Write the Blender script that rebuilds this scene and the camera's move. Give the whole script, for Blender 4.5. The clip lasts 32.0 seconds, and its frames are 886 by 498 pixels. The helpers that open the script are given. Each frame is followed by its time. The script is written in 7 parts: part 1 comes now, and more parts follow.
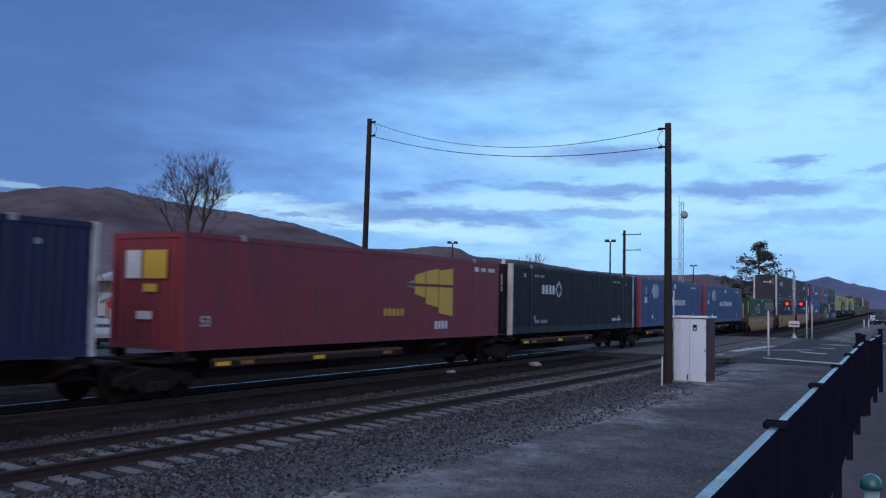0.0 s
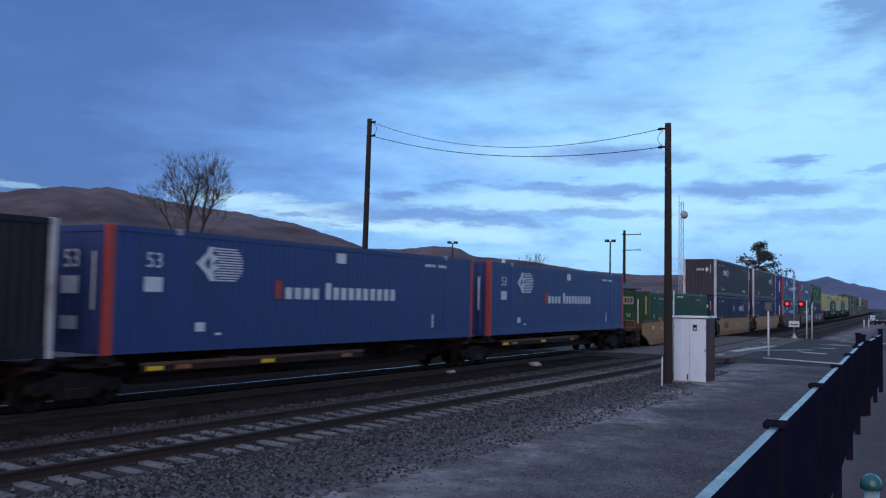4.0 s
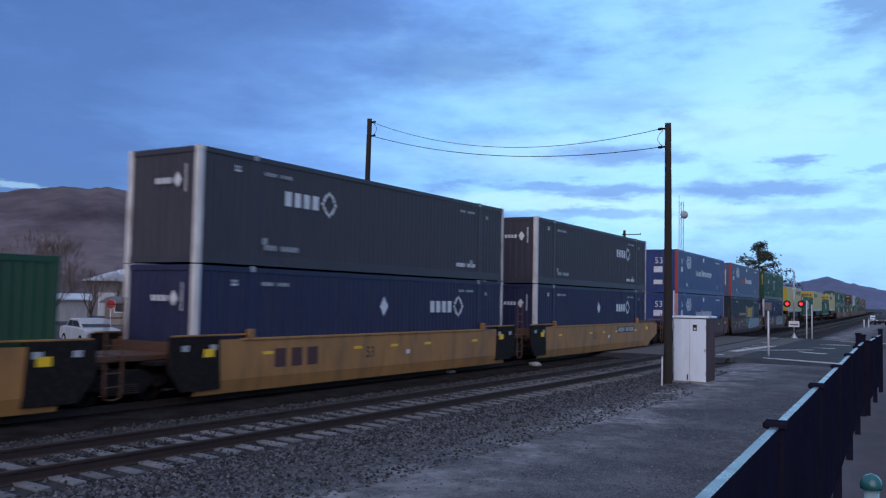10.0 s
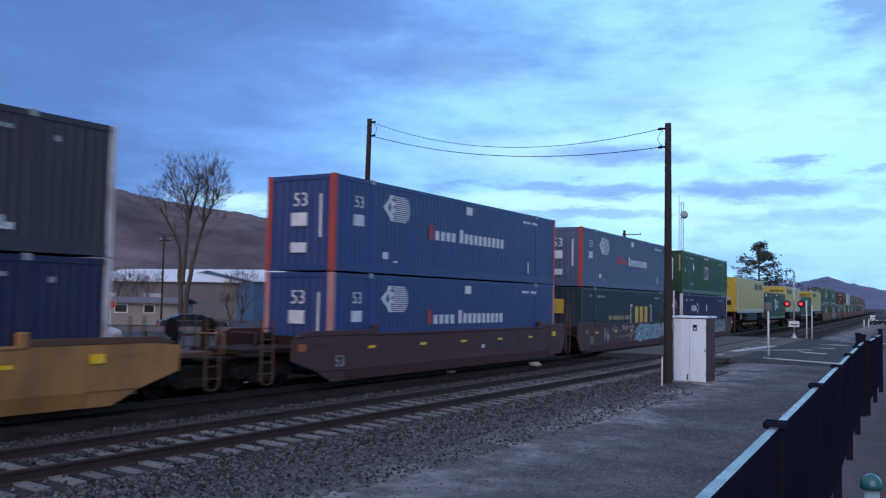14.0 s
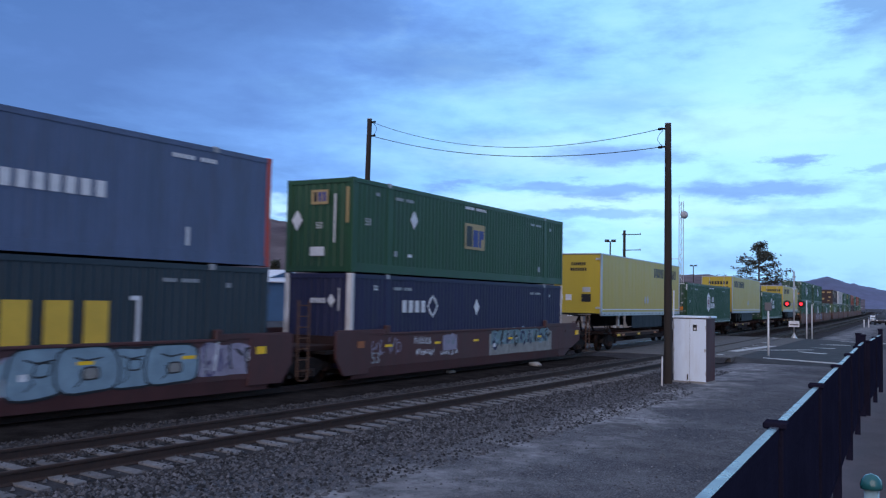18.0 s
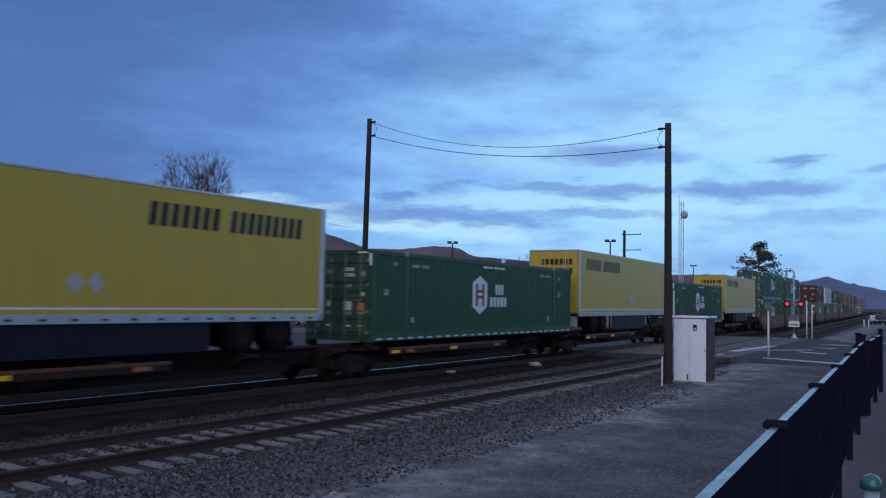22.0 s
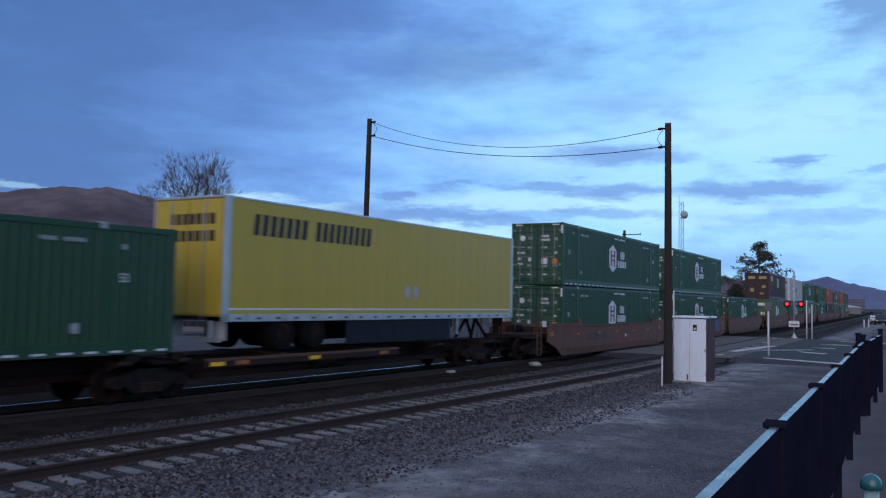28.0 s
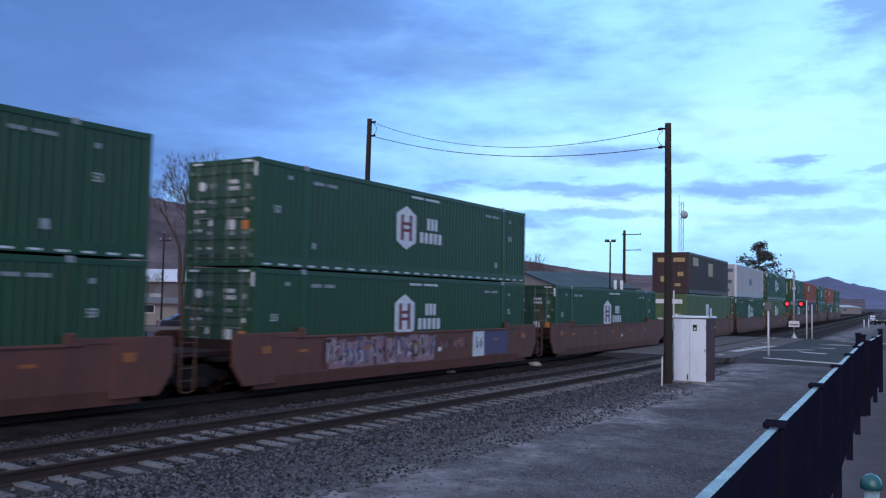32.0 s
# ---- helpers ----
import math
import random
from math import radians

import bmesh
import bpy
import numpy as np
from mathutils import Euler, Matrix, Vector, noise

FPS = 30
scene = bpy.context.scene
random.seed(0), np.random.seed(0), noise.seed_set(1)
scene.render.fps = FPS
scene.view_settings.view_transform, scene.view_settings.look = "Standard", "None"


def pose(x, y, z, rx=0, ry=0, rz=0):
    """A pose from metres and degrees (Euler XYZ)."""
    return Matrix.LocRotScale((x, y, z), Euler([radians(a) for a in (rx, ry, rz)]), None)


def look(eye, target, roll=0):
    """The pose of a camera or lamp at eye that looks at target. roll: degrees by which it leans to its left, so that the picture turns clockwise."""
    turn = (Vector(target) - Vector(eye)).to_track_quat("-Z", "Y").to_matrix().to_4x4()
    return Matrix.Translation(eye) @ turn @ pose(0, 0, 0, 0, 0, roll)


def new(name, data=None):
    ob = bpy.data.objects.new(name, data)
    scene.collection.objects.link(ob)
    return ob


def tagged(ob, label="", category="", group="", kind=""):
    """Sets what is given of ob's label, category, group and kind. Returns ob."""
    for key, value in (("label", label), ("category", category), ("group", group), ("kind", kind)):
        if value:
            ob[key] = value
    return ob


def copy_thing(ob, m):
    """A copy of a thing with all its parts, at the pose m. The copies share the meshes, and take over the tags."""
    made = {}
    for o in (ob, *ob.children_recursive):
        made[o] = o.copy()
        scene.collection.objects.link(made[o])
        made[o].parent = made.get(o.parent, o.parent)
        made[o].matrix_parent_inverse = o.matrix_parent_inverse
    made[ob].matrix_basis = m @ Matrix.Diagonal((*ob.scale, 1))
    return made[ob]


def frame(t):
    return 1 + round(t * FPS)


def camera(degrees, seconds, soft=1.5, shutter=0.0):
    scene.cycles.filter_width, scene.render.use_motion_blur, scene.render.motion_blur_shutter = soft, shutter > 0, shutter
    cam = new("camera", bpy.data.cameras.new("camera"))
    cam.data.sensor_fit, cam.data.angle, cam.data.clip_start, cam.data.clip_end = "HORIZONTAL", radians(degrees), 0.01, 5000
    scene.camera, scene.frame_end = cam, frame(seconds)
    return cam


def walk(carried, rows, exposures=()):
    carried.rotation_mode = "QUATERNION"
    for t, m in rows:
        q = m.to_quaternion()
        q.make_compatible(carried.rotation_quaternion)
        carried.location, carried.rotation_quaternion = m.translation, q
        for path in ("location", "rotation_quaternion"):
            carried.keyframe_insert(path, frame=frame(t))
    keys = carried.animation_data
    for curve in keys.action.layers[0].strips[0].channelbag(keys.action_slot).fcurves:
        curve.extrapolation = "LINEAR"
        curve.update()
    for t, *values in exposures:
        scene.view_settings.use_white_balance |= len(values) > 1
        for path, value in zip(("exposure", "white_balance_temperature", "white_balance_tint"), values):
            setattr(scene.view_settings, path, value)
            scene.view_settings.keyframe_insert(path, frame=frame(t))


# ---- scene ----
from mathutils import geometry

# ---- camera: stands still on the raised walk beside the fence ----
EYE = Vector((0.0, 0.0, 2.5006))
YAW, PITCH, ROLL = 0.58601, 0.05756, 1.11275
AIM = EYE + Vector((math.cos(YAW) * math.cos(PITCH), math.sin(YAW) * math.cos(PITCH), math.sin(PITCH)))
cam = camera(53.30, 32.0, soft=1.25, shutter=0.5)
walk(cam, [(0.0, look(EYE, AIM, ROLL)), (32.0, look(EYE, AIM, ROLL))],
     exposures=[(0.0, 0.0), (3.0, 0.02), (6.0, 0.0), (8.0, 0.04), (9.0, 0.1), (11.0, 0.3), (13.0, 0.36), (17.0, 0.34), (19.0, 0.28), (20.5, 0.1), (22.0, -0.09), (23.0, -0.13), (25.0, 0.0), (28.0, 0.08), (29.0, 0.10), (30.0, 0.06), (31.0, 0.30), (32.0, 0.42)])

# ---- the line of the main track: a gentle bend that straightens out ----
S_LO, S_HI = -420, 760
_s = np.arange(S_LO, S_HI + 1.0, 1.0)
_k = 0.00005 + 0.00173 / (1 + np.exp((_s - 56.75) / 10.0))
_k[_s < -25] = 0.0
_th = np.cumsum(_k) - np.cumsum(_k)[-S_LO]
_x = np.cumsum(np.cos(_th)) - np.cumsum(np.cos(_th))[-S_LO]
_y = 17.892 + np.cumsum(np.sin(_th)) - np.cumsum(np.sin(_th))[-S_LO]
NEAR = -5.2        # the second track's distance from the main one
GROUND = -0.25


def line(s, off=0.0, z=0.0):
    """A point beside the main track's middle line, s metres along it."""
    th = float(np.interp(s, _s, _th))
    return Vector((float(np.interp(s, _s, _x)) - off * math.sin(th), float(np.interp(s, _s, _y)) + off * math.cos(th), z))


def heading(s):
    return float(np.interp(s, _s, _th))


def on_line(s, off=0.0, z=0.0, turn=0.0):
    p = line(s, off, z)
    return pose(p.x, p.y, p.z, 0, 0, math.degrees(heading(s)) + turn)


def polar(bearing, dist, z=GROUND):
    """A place at a bearing (degrees from the x axis) and distance from the viewpoint."""
    a = radians(bearing)
    return Vector((dist * math.cos(a), dist * math.sin(a), z))


def travelled(t):
    return 9.131 * t + 0.01382 * t * t


# ---- world: dusk sky under broken cloud ----
SUN_AZ, SUN_EL = 201.0, 28.0
world = bpy.data.worlds.new("dusk_sky")
scene.world = world
world.use_nodes = True
_n, _l = world.node_tree.nodes, world.node_tree.links
_n.clear()


def wmath(op, a, b=0.0, clamp=False):
    nd = _n.new("ShaderNodeMath")
    nd.operation, nd.use_clamp = op, clamp
    for i, v in enumerate((a, b)):
        if isinstance(v, (int, float)):
            nd.inputs[i].default_value = v
        else:
            _l.new(v, nd.inputs[i])
    return nd.outputs[0]


def wmix(fac, a, b):
    nd = _n.new("ShaderNodeMix")
    nd.data_type = "RGBA"
    _l.new(fac, nd.inputs[0]) if not isinstance(fac, float) else None
    for i, v in ((6, a), (7, b)):
        if isinstance(v, tuple):
            nd.inputs[i].default_value = (*v, 1)
        else:
            _l.new(v, nd.inputs[i])
    return nd.outputs[2]


def wramp(v, lo, hi):
    nd = _n.new("ShaderNodeMapRange")
    nd.interpolation_type = "SMOOTHSTEP"
    _l.new(v, nd.inputs[0])
    nd.inputs[1].default_value, nd.inputs[2].default_value = lo, hi
    return nd.outputs[0]


_tc = _n.new("ShaderNodeTexCoord")
_sep = _n.new("ShaderNodeSeparateXYZ")
_l.new(_tc.outputs["Generated"], _sep.inputs[0])
DX, DY, DZ = _sep.outputs[0], _sep.outputs[1], _sep.outputs[2]
# the cloud sheet is flat and high, so clouds crowd and flatten towards the horizon
_up = wmath("ADD", wmath("MAXIMUM", DZ, 0.0), 0.07)
_cmb = _n.new("ShaderNodeCombineXYZ")
_l.new(wmath("DIVIDE", DX, _up), _cmb.inputs[0])
_l.new(wmath("DIVIDE", DY, _up), _cmb.inputs[1])


def cloud(scale, detail, rough, shift, stretch=1.0, turn=0.0):
    mp = _n.new("ShaderNodeMapping")
    mp.inputs[1].default_value = (shift, shift * 0.37, 0)
    mp.inputs[2].default_value = (0, 0, turn)
    mp.inputs[3].default_value = (1.0, stretch, 1)
    _l.new(_cmb.outputs[0], mp.inputs[0])
    ns = _n.new("ShaderNodeTexNoise")
    ns.inputs["Scale"].default_value, ns.inputs["Detail"].default_value, ns.inputs["Roughness"].default_value = scale, detail, rough
    ns.inputs["Distortion"].default_value = 0.25
    _l.new(mp.outputs[0], ns.inputs["Vector"])
    return ns.outputs["Fac"]


_sky = _n.new("ShaderNodeTexSky")
_sky.sky_type, _sky.sun_disc = "NISHITA", False
_sky.sun_elevation, _sky.sun_rotation = radians(SUN_EL), radians(90 - SUN_AZ)
_sky.air_density, _sky.dust_density, _sky.ozone_density = 1.0, 0.6, 2.5
_tint = _n.new("ShaderNodeMix")
_tint.data_type, _tint.blend_type = "RGBA", "MULTIPLY"
_tint.inputs[0].default_value = 1.0
_l.new(_sky.outputs[0], _tint.inputs[6])
_tint.inputs[7].default_value = (0.105, 0.135, 0.19, 1)
# heavy grey-blue cloud over the hills, thinning to a bright veil down the line
_big = cloud(0.42, 5, 0.55, 3.1, 1.0)
_fine = cloud(1.3, 9, 0.62, 7.7, 1.0)
_side = wmath("ADD", wmath("MULTIPLY", DX, 0.985), wmath("MULTIPLY", DY, -0.174))
_open = wmath("SUBTRACT", wmath("MULTIPLY", _side, 2.35), 1.07)
_open = wmath("ADD", _open, wmath("MULTIPLY", wmath("SUBTRACT", _big, 0.5), 1.0))
_open = wmath("ADD", _open, wmath("MULTIPLY", wmath("SUBTRACT", _fine, 0.5), 0.75))
_open = wmath("SUBTRACT", _open, wmath("MULTIPLY", wmath("SUBTRACT", DZ, 0.22), 0.9), True)
_ramp = _n.new("ShaderNodeValToRGB")
_l.new(_open, _ramp.inputs[0])
_el = _ramp.color_ramp.elements
_el[0].position, _el[0].color = 0.0, (0.056, 0.130, 0.350, 1)
_el[1].position, _el[1].color = 1.0, (0.365, 0.72, 1.05, 1)
for _p, _c in ((0.35, (0.140, 0.310, 0.720)), (0.68, (0.235, 0.520, 0.925))):
    _e = _el.new(_p)
    _e.color = (*_c, 1)
_nd = _n.new("ShaderNodeMix")
_nd.data_type = "RGBA"
_nd.inputs[0].default_value = 0.12
_l.new(_ramp.outputs[0], _nd.inputs[6])
_l.new(_tint.outputs[2], _nd.inputs[7])
# bearing and height over the horizon in degrees, and a soft noise that frays the cloud edges
_az = wmath("MULTIPLY", wmath("ARCTAN2", DY, DX), 57.2958)
_elev = wmath("MULTIPLY", wmath("ARCSINE", DZ), 57.2958)


def mottle(sx, sy, detail, rough, shift):
    cb = _n.new("ShaderNodeCombineXYZ")
    _l.new(wmath("MULTIPLY", _az, sx), cb.inputs[0])
    _l.new(wmath("ADD", wmath("MULTIPLY", _elev, sy), shift), cb.inputs[1])
    cb.inputs[2].default_value = shift
    ns = _n.new("ShaderNodeTexNoise")
    ns.inputs["Scale"].default_value, ns.inputs["Detail"].default_value, ns.inputs["Roughness"].default_value = 1.0, detail, rough
    _l.new(cb.outputs[0], ns.inputs["Vector"])
    return wmath("SUBTRACT", ns.outputs["Fac"], 0.5)


_fray = mottle(0.42, 1.5, 8, 0.64, 2.0)
_fray2 = mottle(0.30, 1.1, 7, 0.62, 9.0)
_wa = wmath("ADD", _az, wmath("MULTIPLY", _fray, 8.0))
_we = wmath("ADD", _elev, wmath("MULTIPLY", _fray2, 1.9))


def banks(rows, soft):
    """Flat clouds: bearing, height, half width and half height in degrees, thickness."""
    total = None
    for a, e, w, h, k in rows:
        u = wmath("DIVIDE", wmath("SUBTRACT", _wa, a), w)
        v = wmath("DIVIDE", wmath("SUBTRACT", _we, e), h)
        d = wmath("SQRT", wmath("ADD", wmath("MULTIPLY", u, u), wmath("MULTIPLY", v, v)))
        m = wmath("MULTIPLY", wramp(d, 1.0 + soft, 1.0 - soft), k)
        total = m if total is None else wmath("MAXIMUM", total, m)
    return total


# broad soft light and shade in the veil
_veil = wmath("ADD", wmath("MULTIPLY", mottle(0.10, 0.26, 6, 0.55, 4.0), 1.1), wmath("MULTIPLY", mottle(0.33, 0.9, 7, 0.6, 6.0), 0.6))
_sky0 = wmix(wmath("MULTIPLY", wmath("MAXIMUM", wmath("MULTIPLY", _veil, -1.0), 0.0), 1.9, True), _nd.outputs[2], (0.105, 0.225, 0.56))
_sky0 = wmix(wmath("MULTIPLY", wmath("MULTIPLY", wmath("MAXIMUM", _veil, 0.0), wramp(_side, 0.50, 0.75)), 1.5, True), _sky0, (0.40, 0.74, 1.05))
# heavier cloud high over the hills and across the top
_heavy = banks(((50.0, 13.6, 11.0, 3.6, 0.55), (58.0, 8.2, 7.5, 2.6, 0.6), (34.0, 15.2, 7.4, 1.6, 0.6), (44.0, 17.3, 9.5, 1.7, 0.5), (7.0, 17.6, 2.4, 2.0, 0.6), (23.0, 12.6, 4.5, 0.9, 0.25)), 0.75)
_sky0 = wmix(_heavy, _sky0, (0.090, 0.185, 0.47))
# the clear bright slot under the cloud along the hill crest and down the line
_slot = banks(((47.0, 6.0, 3.2, 0.55, 0.8), (42.0, 5.4, 4.5, 0.55, 0.95), (37.0, 4.75, 5.5, 0.5, 0.9), (31.0, 4.3, 4.0, 0.45, 0.7), (27.0, 6.4, 9.0, 0.5, 0.6), (33.5, 6.6, 2.4, 0.5, 0.35),
               (60.5, 6.25, 3.0, 0.2, 0.4), (17.5, 6.0, 5.0, 0.5, 0.45), (14.0, 10.9, 7.0, 1.5, 0.35), (27.5, 9.4, 5.5, 1.2, 0.4), (18.5, 5.2, 3.5, 0.4, 0.5)), 0.6)
_sky0 = wmix(_slot, _sky0, (0.50, 0.80, 1.0))
# small flat grey clouds before the veil
_low = banks(((36.7, 6.67, 1.3, 0.36, 0.8), (33.2, 7.5, 1.8, 0.24, 0.6), (26.3, 7.4, 4.2, 0.32, 0.65), (23.0, 7.1, 3.7, 0.5, 0.75), (22.4, 9.4, 4.0, 0.66, 0.75), (12.0, 8.7, 1.5, 0.42, 0.75), (7.6, 8.2, 1.3, 0.34, 0.5),
              (14.4, 7.1, 5.2, 0.55, 0.75), (34.8, 5.5, 7.2, 0.5, 0.8), (30.0, 5.2, 3.4, 0.45, 0.65), (23.2, 5.7, 4.2, 0.36, 0.55), (43.1, 5.25, 2.0, 0.22, 0.75), (40.5, 4.7, 1.4, 0.2, 0.6), (10.0, 5.4, 4.0, 0.4, 0.3)), 0.55)
_sky1 = wmix(_low, _sky0, (0.150, 0.285, 0.66))
# the clear blue low over the far end of the line
_clear = wmath("MULTIPLY", wmath("MULTIPLY", wramp(_elev, 6.5, 2.0), wramp(_side, 0.74, 0.92)), 0.45)
_sky1 = wmix(_clear, _sky1, (0.215, 0.435, 0.90))
# overhead and behind, plain even overcast
_plain = wmix(wramp(_fine, 0.3, 0.7), (0.20, 0.285, 0.50), (0.28, 0.368, 0.61))
_back = wmath("MAXIMUM", wramp(DZ, 0.42, 0.75), wramp(_side, 0.25, -0.15))
_sky2 = wmix(_back, _sky1, _plain)
_bg = _n.new("ShaderNodeBackground")
_bg.inputs[1].default_value = 1.05
_l.new(_sky2, _bg.inputs[0])
_out = _n.new("ShaderNodeOutputWorld")
_l.new(_bg.outputs[0], _out.inputs[0])

sun_data = bpy.data.lights.new("sun", "SUN")
sun_data.energy, sun_data.angle, sun_data.color = 1.0, radians(60), (1.0, 0.82, 0.76)
sun = new("sun", sun_data)
_d = Vector((math.cos(radians(SUN_AZ)) * math.cos(radians(SUN_EL)), math.sin(radians(SUN_AZ)) * math.cos(radians(SUN_EL)), math.sin(radians(SUN_EL))))
sun.matrix_world = look(_d * 50, (0, 0, 0))

# ---- materials ----
def make(name, rgb, rough=0.6, metal=0.0, vary=0.18, scale=1.5, grain=45.0, bump=0.12, dirt=None, dirt_amount=0.4, streak=1.0,
         spec=0.4, per_object=0.0, per_piece=0.0, glow=None, coat=0.0):
    """A painted, stained or worn surface: broad tone, fine grain, dirt in patches or streaks, fine relief."""
    m = bpy.data.materials.new(name)
    m.use_nodes = True
    nt = m.node_tree
    n, l = nt.nodes, nt.links
    b = n["Principled BSDF"]
    tc = n.new("ShaderNodeTexCoord")
    mp = n.new("ShaderNodeMapping")
    mp.inputs[3].default_value = (1, 1, 1.0 / streak)
    l.new(tc.outputs["Object"], mp.inputs[0])

    def tex(sc, det, vec):
        t = n.new("ShaderNodeTexNoise")
        t.inputs["Scale"].default_value, t.inputs["Detail"].default_value, t.inputs["Roughness"].default_value = sc, det, 0.6
        l.new(vec, t.inputs["Vector"])
        return t.outputs["Fac"]

    def rng(v, a, b2, c, d):
        r = n.new("ShaderNodeMapRange")
        l.new(v, r.inputs[0])
        for i, q in enumerate((a, b2, c, d)):
            r.inputs[i + 1].default_value = q
        return r.outputs[0]

    broad = tex(scale, 5, mp.outputs[0])
    fine = tex(grain, 3, tc.outputs["Object"])
    mul = n.new("ShaderNodeMath")
    mul.operation = "MULTIPLY"
    l.new(rng(broad, 0.3, 0.7, 1 - vary, 1 + vary), mul.inputs[0])
    l.new(rng(fine, 0.3, 0.7, 1 - vary * 0.6, 1 + vary * 0.6), mul.inputs[1])
    val = mul.outputs[0]
    if per_object:
        oi = n.new("ShaderNodeObjectInfo")
        m2 = n.new("ShaderNodeMath")
        m2.operation = "MULTIPLY"
        l.new(val, m2.inputs[0])
        l.new(rng(oi.outputs["Random"], 0, 1, 1 - per_object, 1 + per_object), m2.inputs[1])
        val = m2.outputs[0]
    if per_piece:
        ge = n.new("ShaderNodeNewGeometry")
        m3 = n.new("ShaderNodeMath")
        m3.operation = "MULTIPLY"
        l.new(val, m3.inputs[0])
        l.new(rng(ge.outputs["Random Per Island"], 0, 1, 1 - per_piece, 1 + per_piece), m3.inputs[1])
        val = m3.outputs[0]
    hsv = n.new("ShaderNodeHueSaturation")
    hsv.inputs["Color"].default_value = (*rgb, 1)
    l.new(val, hsv.inputs["Value"])
    col = hsv.outputs[0]
    if dirt:
        mx = n.new("ShaderNodeMix")
        mx.data_type = "RGBA"
        patch = tex(scale * 2.3, 7, mp.outputs[0])
        l.new(rng(patch, 0.48, 0.72, 0, dirt_amount), mx.inputs[0])
        l.new(col, mx.inputs[6])
        mx.inputs[7].default_value = (*dirt, 1)
        col = mx.outputs[2]
    l.new(col, b.inputs["Base Color"])
    l.new(rng(broad, 0.3, 0.7, max(0.03, rough - 0.1), min(1, rough + 0.1)), b.inputs["Roughness"])
    b.inputs["Metallic"].default_value = metal
    b.inputs["Specular IOR Level"].default_value = spec
    b.inputs["Coat Weight"].default_value = coat
    if glow:
        b.inputs["Emission Color"].default_value = (*glow[0], 1)
        b.inputs["Emission Strength"].default_value = glow[1]
    if bump:
        bp = n.new("ShaderNodeBump")
        bp.inputs["Strength"].default_value = min(1.0, bump)
        bp.inputs["Distance"].default_value = 0.01
        l.new(fine, bp.inputs["Height"])
        l.new(bp.outputs[0], b.inputs["Normal"])
    return m


